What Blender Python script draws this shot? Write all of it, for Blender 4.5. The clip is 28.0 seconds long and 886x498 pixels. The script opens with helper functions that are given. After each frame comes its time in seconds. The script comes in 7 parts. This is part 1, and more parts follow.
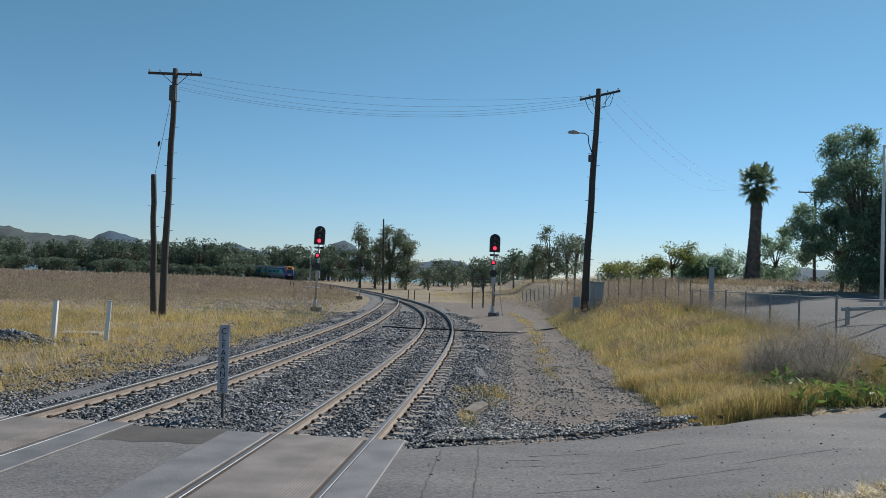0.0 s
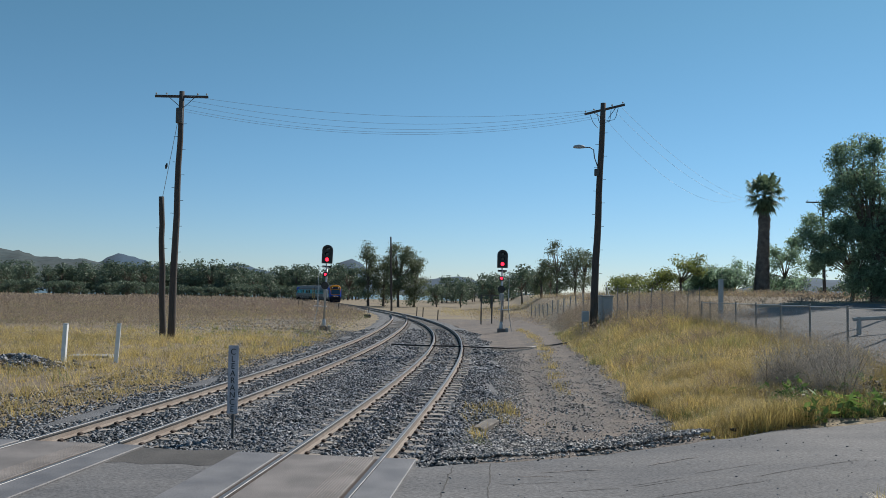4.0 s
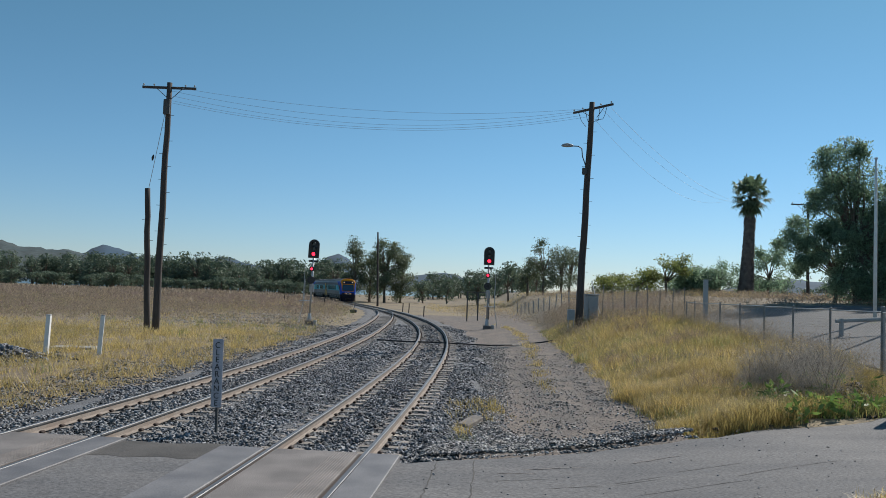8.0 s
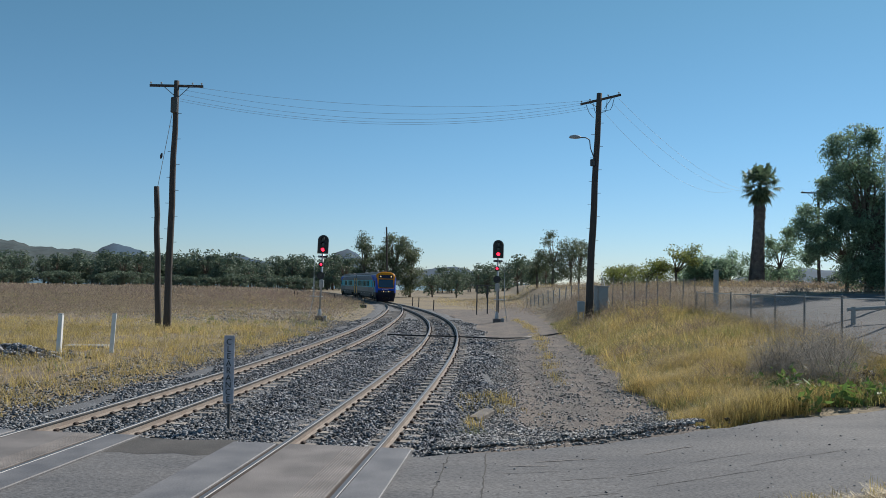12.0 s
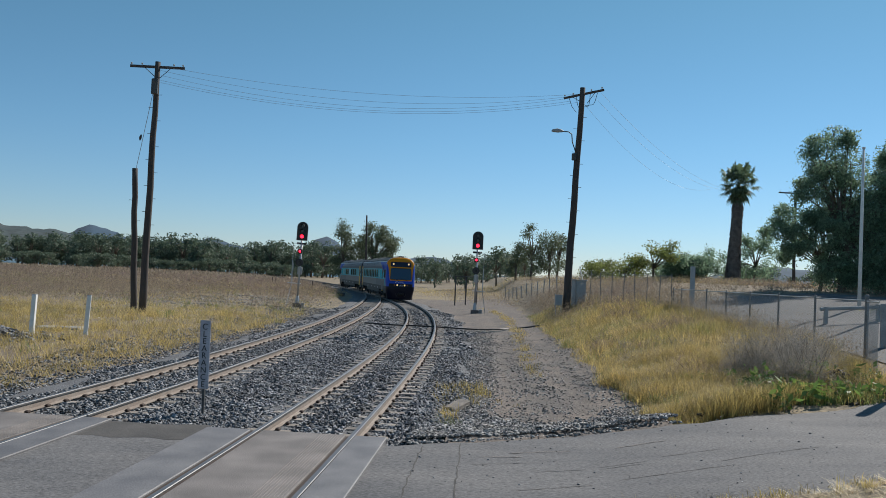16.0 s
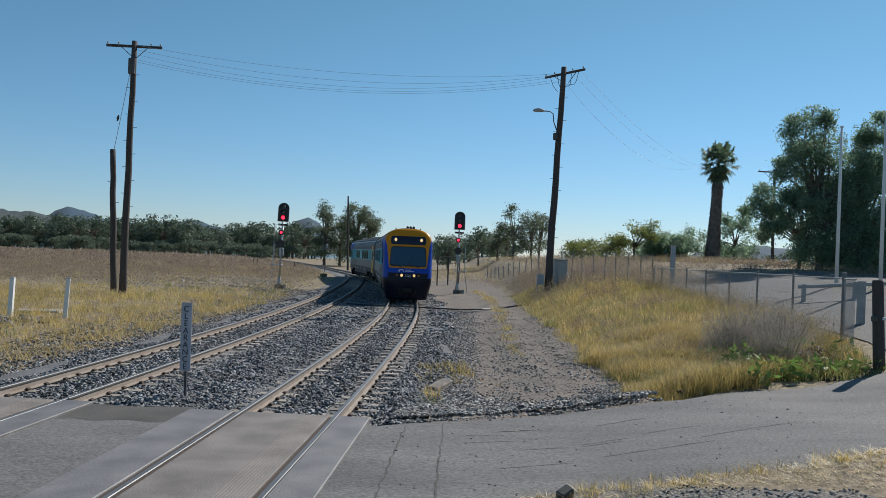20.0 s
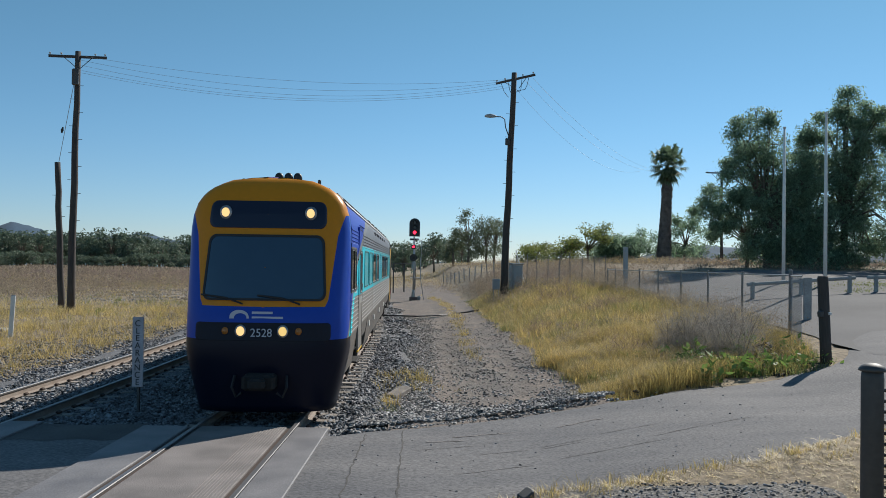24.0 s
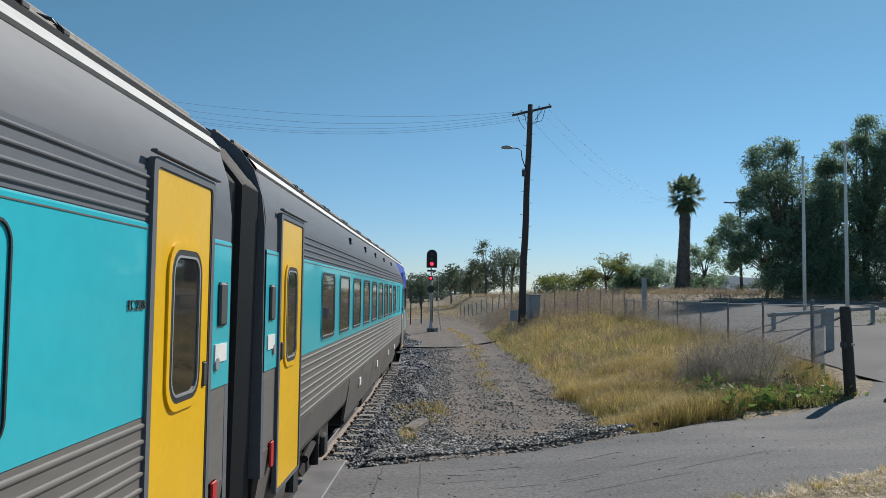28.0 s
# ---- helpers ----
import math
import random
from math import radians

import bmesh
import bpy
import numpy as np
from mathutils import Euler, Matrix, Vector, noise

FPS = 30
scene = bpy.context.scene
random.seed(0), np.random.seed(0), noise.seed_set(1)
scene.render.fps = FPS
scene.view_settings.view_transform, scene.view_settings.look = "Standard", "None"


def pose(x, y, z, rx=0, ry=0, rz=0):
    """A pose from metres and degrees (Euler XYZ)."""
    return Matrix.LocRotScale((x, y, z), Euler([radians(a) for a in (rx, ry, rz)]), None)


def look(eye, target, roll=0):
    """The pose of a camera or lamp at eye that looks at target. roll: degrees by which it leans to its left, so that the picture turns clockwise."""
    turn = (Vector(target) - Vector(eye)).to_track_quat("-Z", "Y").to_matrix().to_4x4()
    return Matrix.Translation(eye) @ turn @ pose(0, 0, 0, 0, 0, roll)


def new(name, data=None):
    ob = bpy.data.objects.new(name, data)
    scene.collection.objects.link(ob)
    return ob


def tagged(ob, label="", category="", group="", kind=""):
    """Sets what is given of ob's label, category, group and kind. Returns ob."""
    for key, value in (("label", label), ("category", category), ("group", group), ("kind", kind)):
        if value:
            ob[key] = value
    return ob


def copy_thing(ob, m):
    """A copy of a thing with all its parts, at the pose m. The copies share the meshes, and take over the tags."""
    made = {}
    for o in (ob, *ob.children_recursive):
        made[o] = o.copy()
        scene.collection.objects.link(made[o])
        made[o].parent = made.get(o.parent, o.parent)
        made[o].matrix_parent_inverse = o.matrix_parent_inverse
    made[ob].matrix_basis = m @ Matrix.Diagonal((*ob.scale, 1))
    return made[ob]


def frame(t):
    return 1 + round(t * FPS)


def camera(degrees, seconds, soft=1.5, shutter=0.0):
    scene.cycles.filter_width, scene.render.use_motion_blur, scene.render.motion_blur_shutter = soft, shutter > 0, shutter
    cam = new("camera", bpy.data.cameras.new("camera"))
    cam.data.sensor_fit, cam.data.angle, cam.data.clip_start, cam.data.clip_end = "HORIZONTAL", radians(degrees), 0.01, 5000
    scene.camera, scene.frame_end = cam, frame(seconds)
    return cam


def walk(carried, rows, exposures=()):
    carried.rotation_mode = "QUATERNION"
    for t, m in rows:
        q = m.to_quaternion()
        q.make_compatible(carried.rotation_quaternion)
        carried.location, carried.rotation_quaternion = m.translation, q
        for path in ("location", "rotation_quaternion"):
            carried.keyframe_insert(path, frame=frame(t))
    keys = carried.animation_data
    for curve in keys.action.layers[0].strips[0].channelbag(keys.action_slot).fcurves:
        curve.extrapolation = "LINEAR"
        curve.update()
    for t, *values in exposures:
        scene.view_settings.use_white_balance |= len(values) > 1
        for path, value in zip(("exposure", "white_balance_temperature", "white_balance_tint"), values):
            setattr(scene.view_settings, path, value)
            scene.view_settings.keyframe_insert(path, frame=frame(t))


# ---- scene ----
# camera: hand-held at the end of a platform, turning only
cam = camera(57.5, 28.0, soft=0.6)
EYE_Z = 2.56
LOOKS = [
    (0.0, 0.17, 2.00, -2.19), (0.5, 0.16, 2.33, -2.10), (1.0, -0.38, 1.97, -1.96), (1.5, -0.59, 2.16, -1.65), (2.0, -0.40, 2.64, -1.42),
    (2.5, -0.15, 3.02, -1.27), (3.0, 0.32, 3.09, -1.13), (3.5, 0.62, 3.28, -1.17), (4.0, 0.75, 3.17, -1.19), (4.5, 0.86, 3.02, -1.20),
    (6.5, 0.50, 2.80, -1.56), (7.0, -0.03, 2.83, -1.68), (7.5, -0.36, 2.89, -1.90), (8.0, -0.22, 2.94, -2.01), (8.5, 0.11, 2.82, -1.94),
    (9.0, 0.45, 2.49, -1.77), (9.5, 0.64, 2.21, -1.56), (10.0, 0.95, 2.07, -1.16), (10.5, 1.15, 1.93, -0.96), (11.0, 1.15, 1.89, -0.85),
    (11.5, 0.87, 2.21, -0.88), (12.0, 0.45, 2.48, -1.21), (12.5, -0.09, 2.54, -1.41), (13.0, -0.55, 2.32, -1.68), (13.5, -0.74, 2.32, -1.87),
    (15.5, -0.95, 1.99, -2.48), (16.0, -1.05, 1.84, -2.64), (16.5, -1.21, 1.56, -2.77), (17.0, -1.31, 1.40, -2.81), (17.5, -1.40, 1.36, -2.70),
    (18.0, -1.64, 1.21, -2.60), (18.5, -1.84, 1.17, -2.43), (19.0, -2.03, 0.99, -2.38), (19.5, -2.12, 0.74, -2.33), (20.0, -2.32, 0.50, -2.29),
    (20.5, -2.50, 0.61, -2.31), (21.0, -2.70, 0.87, -2.42), (21.5, -2.95, 0.86, -2.44), (23.5, -5.31, 0.70, -1.08), (24.0, -5.47, 1.05, -0.88),
    (24.5, -5.47, 1.30, -0.89), (25.0, -5.27, 1.65, -0.81), (25.5, -5.09, 1.95, -0.81), (26.0, -4.96, 2.25, -0.73), (26.5, -4.83, 2.54, -0.76),
    (27.0, -4.61, 2.75, -0.66), (27.5, -4.45, 3.06, -0.64), (28.0, -4.24, 3.25, -0.70),
]
walk(cam, [(t, pose(0, 0, EYE_Z, 90 + p, r, y)) for t, y, p, r in LOOKS], exposures=[(0.0, -0.05), (21.5, -0.05), (24.0, 0.02), (25.3, 0.2), (25.9, -0.06), (26.5, -0.06), (28.0, -0.1)])

# ---- daylight ----
SUN_AZ, SUN_EL = 43.0, 37.0      # degrees right of straight ahead, above the horizon
world = bpy.data.worlds.new("sky")
scene.world = world
world.use_nodes = True
wn, wl = world.node_tree.nodes, world.node_tree.links
wn.clear()
w_out, w_bg, w_sky = wn.new("ShaderNodeOutputWorld"), wn.new("ShaderNodeBackground"), wn.new("ShaderNodeTexSky")
w_sky.sky_type, w_sky.sun_disc = "NISHITA", False
w_sky.sun_elevation, w_sky.sun_rotation = radians(SUN_EL), radians(SUN_AZ)
w_sky.altitude, w_sky.air_density, w_sky.dust_density, w_sky.ozone_density = 300, 1.0, 0.05, 6.0
w_bg.inputs[1].default_value = 0.109
w_tint = wn.new("ShaderNodeMix")
w_tint.data_type, w_tint.blend_type = "RGBA", "MULTIPLY"
w_tint.inputs[0].default_value = 1.0
w_co, w_sep, w_up, w_hue = (wn.new("ShaderNode" + k) for k in ("TexCoord", "SeparateXYZ", "MapRange", "ValToRGB"))
w_up.inputs[1].default_value, w_up.inputs[2].default_value = 0.0, 0.32
w_hue.color_ramp.elements.new(0.5)
for _el, _c in zip(w_hue.color_ramp.elements, ((0.765, 0.805, 0.925), (0.755, 0.92, 0.90), (0.765, 0.98, 0.835))):
    _el.color = (*_c, 1)
wl.new(w_co.outputs["Generated"], w_sep.inputs[0])
wl.new(w_sep.outputs[2], w_up.inputs[0])
wl.new(w_up.outputs[0], w_hue.inputs[0])
wl.new(w_hue.outputs[0], w_tint.inputs[7])
wl.new(w_sky.outputs[0], w_tint.inputs[6])
wl.new(w_tint.outputs[2], w_bg.inputs[0])
wl.new(w_bg.outputs[0], w_out.inputs[0])
sun = new("sun", bpy.data.lights.new("sun", "SUN"))
sun.data.energy, sun.data.angle, sun.data.color = 5.2, radians(0.55), (1.0, 0.955, 0.88)
_a, _e = radians(SUN_AZ), radians(SUN_EL)
SUN_DIR = Vector((math.sin(_a) * math.cos(_e), math.cos(_a) * math.cos(_e), math.sin(_e)))
sun.matrix_world = look(SUN_DIR * 60, (0, 0, 0))


# ---- materials ----
def mat(name, base, rough=0.7, metal=0.0, var=0.25, scale=6.0, fine=60.0, bump=0.15, tint=None, per_piece=0.0, island=0.0, spec=0.5, coat=0.0, stretch=(1, 1, 1), fine_amt=0.5):
    """A surface with two scales of variation and a fine relief. tint: a second colour blended in by the large noise."""
    m = bpy.data.materials.new(name)
    m.use_nodes = True
    n, l = m.node_tree.nodes, m.node_tree.links
    b = n["Principled BSDF"]
    b.inputs["Roughness"].default_value, b.inputs["Metallic"].default_value = rough, metal
    b.inputs["Specular IOR Level"].default_value, b.inputs["Coat Weight"].default_value = spec, coat
    co, mp = n.new("ShaderNodeTexCoord"), n.new("ShaderNodeMapping")
    mp.inputs["Scale"].default_value = stretch
    l.new(co.outputs["Object"], mp.inputs[0])
    big, small = n.new("ShaderNodeTexNoise"), n.new("ShaderNodeTexNoise")
    big.inputs["Scale"].default_value, big.inputs["Detail"].default_value = scale, 4
    small.inputs["Scale"].default_value, small.inputs["Detail"].default_value = fine, 3
    l.new(mp.outputs[0], big.inputs["Vector"])
    l.new(mp.outputs[0], small.inputs["Vector"])
    ramp = n.new("ShaderNodeMapRange")
    ramp.inputs[1].default_value, ramp.inputs[2].default_value = 0.32, 0.68
    l.new(big.outputs[0], ramp.inputs[0])
    mix = n.new("ShaderNodeMix")
    mix.data_type = "RGBA"
    mix.inputs[6].default_value = (*base, 1)
    second = tint if tint else tuple(c * (1 - var) for c in base)
    mix.inputs[7].default_value = (*second, 1)
    l.new(ramp.outputs[0], mix.inputs[0])
    hsv = n.new("ShaderNodeHueSaturation")
    l.new(mix.outputs[2], hsv.inputs["Color"])
    val = n.new("ShaderNodeMapRange")
    val.inputs[3].default_value, val.inputs[4].default_value = 1 - var * fine_amt, 1 + var * fine_amt
    val.inputs[1].default_value, val.inputs[2].default_value = 0.3, 0.7
    l.new(small.outputs[0], val.inputs[0])
    last = val.outputs[0]
    if per_piece or island:
        src = n.new("ShaderNodeObjectInfo").outputs["Random"] if per_piece else n.new("ShaderNodeNewGeometry").outputs["Random Per Island"]
        amt = per_piece or island
        r2 = n.new("ShaderNodeMapRange")
        r2.inputs[3].default_value, r2.inputs[4].default_value = 1 - amt, 1 + amt
        l.new(src, r2.inputs[0])
        mul = n.new("ShaderNodeMath")
        mul.operation = "MULTIPLY"
        l.new(last, mul.inputs[0])
        l.new(r2.outputs[0], mul.inputs[1])
        last = mul.outputs[0]
    l.new(last, hsv.inputs["Value"])
    l.new(hsv.outputs[0], b.inputs["Base Color"])
    if bump:
        bp = n.new("ShaderNodeBump")
        bp.inputs["Strength"].default_value, bp.inputs["Distance"].default_value = bump, 0.02
        l.new(small.outputs[0], bp.inputs["Height"])
        l.new(bp.outputs[0], b.inputs["Normal"])
    return m


def leaf_mat(name, base, tint, trans=0.35, island=0.35, rough=0.6):
    """A thin leaf or blade: part of the light passes through."""
    m = mat(name, base, rough, var=0.3, scale=0.35, fine=3.0, bump=0, tint=tint, island=island)
    n, l = m.node_tree.nodes, m.node_tree.links
    b, out = n["Principled BSDF"], n["Material Output"]
    t, mx = n.new("ShaderNodeBsdfTranslucent"), n.new("ShaderNodeMixShader")
    l.new(b.inputs["Base Color"].links[0].from_socket, t.inputs[0])
    mx.inputs[0].default_value = trans
    l.new(b.outputs[0], mx.inputs[1])
    l.new(t.outputs[0], mx.inputs[2])
    l.new(mx.outputs[0], out.inputs[0])
    return m


def glow(name, colour, strength):
    m = bpy.data.materials.new(name)
    m.use_nodes = True
    b = m.node_tree.nodes["Principled BSDF"]
    b.inputs["Base Color"].default_value = (*colour, 1)
    b.inputs["Emission Color"].default_value, b.inputs["Emission Strength"].default_value = (*colour, 1), strength
    return m


M_GROUND = mat("dry_soil", (0.27, 0.21, 0.125), 0.95, var=0.5, scale=0.12, fine=7, tint=(0.175, 0.135, 0.095), bump=0.6, fine_amt=0.9)
M_ASPHALT = mat("worn_asphalt", (0.118, 0.116, 0.12), 0.88, var=0.62, scale=0.6, fine=52, tint=(0.185, 0.176, 0.172), bump=0.35, spec=0.3, fine_amt=0.8, stretch=(0.45, 1.5, 1))
M_ASPHALT_DARK = mat("patched_asphalt", (0.078, 0.073, 0.069), 0.9, var=0.6, scale=1.2, fine=60, tint=(0.115, 0.105, 0.098), bump=0.3, spec=0.3)
M_LOT = mat("car_park_asphalt", (0.135, 0.13, 0.13), 0.9, var=0.35, scale=0.3, fine=40, tint=(0.10, 0.096, 0.095), bump=0.15, spec=0.3)
M_CONCRETE = mat("crossing_concrete", (0.225, 0.20, 0.187), 0.85, var=0.75, scale=1.5, fine=60, tint=(0.135, 0.12, 0.113), bump=0.25, per_piece=0.06)
M_STEELPAN = mat("crossing_panel_edge", (0.205, 0.195, 0.195), 0.65, var=0.5, scale=1.6, fine=45, tint=(0.13, 0.125, 0.13), bump=0.15, per_piece=0.06)
M_BALLAST_BED = mat("ballast_bed", (0.15, 0.15, 0.156), 0.95, var=0.7, scale=1.0, fine=38, tint=(0.135, 0.13, 0.13), bump=1.0, fine_amt=1.0)
M_STONE = mat("ballast_stone", (0.20, 0.205, 0.215), 0.85, var=0.3, scale=0.8, fine=30, tint=(0.16, 0.162, 0.168), bump=0.3, island=0.75)
M_GRAVEL = mat("gravel_stone", (0.30, 0.295, 0.29), 0.9, var=0.25, scale=0.8, fine=30, tint=(0.22, 0.205, 0.19), bump=0.3, island=0.65)
M_TRACKDIRT = mat("wheel_track_dirt", (0.19, 0.15, 0.122), 0.95, var=0.6, scale=0.8, fine=22, tint=(0.12, 0.104, 0.094), bump=0.9, fine_amt=0.9)
M_GRIT = mat("fine_roadside_gravel", (0.125, 0.12, 0.115), 0.95, var=0.8, scale=2.0, fine=30, tint=(0.19, 0.17, 0.145), bump=1.0, fine_amt=1.0)
M_RAIL = mat("rusty_rail", (0.235, 0.185, 0.152), 0.8, 0.0, var=0.4, scale=3, fine=40, tint=(0.29, 0.245, 0.21), bump=0.2)
M_RAILHEAD = mat("polished_rail_head", (0.20, 0.195, 0.195), 0.5, 0.6, var=0.2, scale=2, fine=30, bump=0.03)
M_SLEEPER = mat("weathered_sleeper", (0.33, 0.285, 0.245), 0.9, var=0.3, scale=4, fine=50, tint=(0.22, 0.19, 0.165), bump=0.4, per_piece=0.3)
M_CLIP = mat("rusty_clip_and_groove_shade", (0.075, 0.05, 0.04), 0.85, var=0.3, scale=20, bump=0.1)
M_POLE = mat("weathered_pole", (0.056, 0.048, 0.046), 0.9, var=0.4, scale=1.5, fine=25, tint=(0.085, 0.07, 0.06), bump=0.4, stretch=(1, 1, 0.12))
M_GALV = mat("galvanised_steel", (0.45, 0.46, 0.47), 0.5, 0.7, var=0.15, scale=3, fine=30, bump=0.05)
M_DARKSTEEL = mat("dark_steel", (0.09, 0.09, 0.09), 0.6, 0.4, var=0.2, scale=3, fine=30, bump=0.05)
M_WHITE = mat("white_paint", (0.78, 0.77, 0.74), 0.6, var=0.12, scale=6, fine=40, bump=0.05)
M_GREYPAINT = mat("grey_paint", (0.36, 0.38, 0.39), 0.6, var=0.12, scale=4, fine=30, bump=0.05)
M_SIGNBOARD = mat("weathered_sign_board", (0.50, 0.48, 0.52), 0.65, var=0.3, scale=5, fine=40, tint=(0.36, 0.34, 0.37), bump=0.1)
M_BLACK = mat("black_paint", (0.022, 0.022, 0.024), 0.5, var=0.2, scale=5, bump=0.03)
M_INSUL = mat("porcelain", (0.5, 0.48, 0.44), 0.3, var=0.1, scale=9, bump=0)
M_WIRE = mat("line_wire", (0.30, 0.33, 0.36), 0.5, 0.2, var=0.1, bump=0)
M_MESH = mat("fence_wire", (0.46, 0.46, 0.46), 0.6, 0.2, var=0.15, bump=0)
M_RED = glow("signal_red", (1.0, 0.015, 0.04), 5.0)
M_LENS_OFF = mat("dark_lens", (0.02, 0.022, 0.025), 0.15, var=0.1, bump=0)
M_HEADLIGHT = glow("headlight_glow", (1.0, 0.62, 0.25), 1.0)
M_MARKER = glow("marker_glow", (1.0, 0.66, 0.22), 0.75)
M_AMBER = mat("amber_lens", (0.45, 0.16, 0.03), 0.25, var=0.1, bump=0, spec=0.6)
M_DRYGRASS = leaf_mat("dry_golden_grass", (0.58, 0.435, 0.165), (0.42, 0.33, 0.12), 0.45, island=0.65)
M_STRAW = leaf_mat("bleached_straw", (0.86, 0.73, 0.48), (0.66, 0.53, 0.30), 0.3, island=0.5)
M_GREENGRASS = leaf_mat("green_grass", (0.18, 0.22, 0.075), (0.30, 0.29, 0.11), 0.5)
M_BARRIER = mat("weathered_grey_timber", (0.40, 0.39, 0.375), 0.9, var=0.3, scale=2, fine=20, bump=0.2)
M_BROWNWEED = leaf_mat("brown_dead_weeds", (0.25, 0.19, 0.155), (0.33, 0.265, 0.175), 0.4, island=0.5)
M_GREYWEED = leaf_mat("grey_dry_brush", (0.36, 0.325, 0.29), (0.27, 0.245, 0.205), 0.35, island=0.5)
M_PURPLEWEED = leaf_mat("purplish_dry_brush", (0.30, 0.21, 0.19), (0.25, 0.18, 0.15), 0.4)
M_FENCEPOST = mat("dull_fence_post", (0.25, 0.245, 0.24), 0.7, 0.15, var=0.35, scale=5, fine=30, bump=0.1)
M_CLOD = mat("dark_turned_soil", (0.085, 0.07, 0.058), 0.95, var=0.4, scale=3, fine=25, bump=0.6, island=0.4)
M_SEED = leaf_mat("pale_seed_heads", (0.68, 0.56, 0.34), (0.55, 0.43, 0.24), 0.4, island=0.5)
M_BROADLEAF = leaf_mat("broad_green_weed", (0.17, 0.26, 0.06), (0.12, 0.19, 0.05), 0.4)
M_GUM = leaf_mat("eucalyptus_leaves", (0.17, 0.20, 0.115), (0.11, 0.14, 0.08), 0.4)
# eucalyptus leaf colour shifted towards blue, standing in for air haze
M_GUM_HAZE = leaf_mat("haze_tinted_gum_leaves", (0.145, 0.19, 0.125), (0.095, 0.135, 0.09), 0.35)
# pepper leaf colour raised and blued to stand in for hazy glare
M_PEPPER = leaf_mat("veil_lifted_pepper_leaves", (0.27, 0.37, 0.24), (0.19, 0.285, 0.19), 0.6)
M_BRIGHTLEAF = leaf_mat("yellow_green_leaves", (0.27, 0.29, 0.08), (0.17, 0.21, 0.07), 0.45)
M_PALMLEAF = leaf_mat("palm_fronds", (0.15, 0.215, 0.125), (0.11, 0.165, 0.10), 0.45)
M_BARK = mat("tree_bark", (0.12, 0.095, 0.075), 0.95, var=0.4, scale=2, fine=20, tint=(0.2, 0.17, 0.14), bump=0.6, stretch=(1, 1, 0.3))
M_PALMTRUNK = mat("palm_trunk", (0.23, 0.19, 0.165), 0.95, var=0.5, scale=2, fine=14, bump=0.8)
M_HILL_NEAR = mat("wooded_hill", (0.032, 0.052, 0.056), 1.0, var=0.5, scale=0.012, fine=0.08, tint=(0.058, 0.072, 0.07), bump=0, fine_amt=0.9)
# the blue haze of distance is put into the far hill colour
M_HILL_FAR = mat("haze_tinted_far_hill", (0.04, 0.08, 0.125), 1.0, var=0.25, scale=0.004, fine=0.03, bump=0)
M_WATER = mat("lake_water", (0.10, 0.16, 0.20), 0.12, var=0.1, scale=0.02, fine=0.4, bump=0.08, spec=1.0)


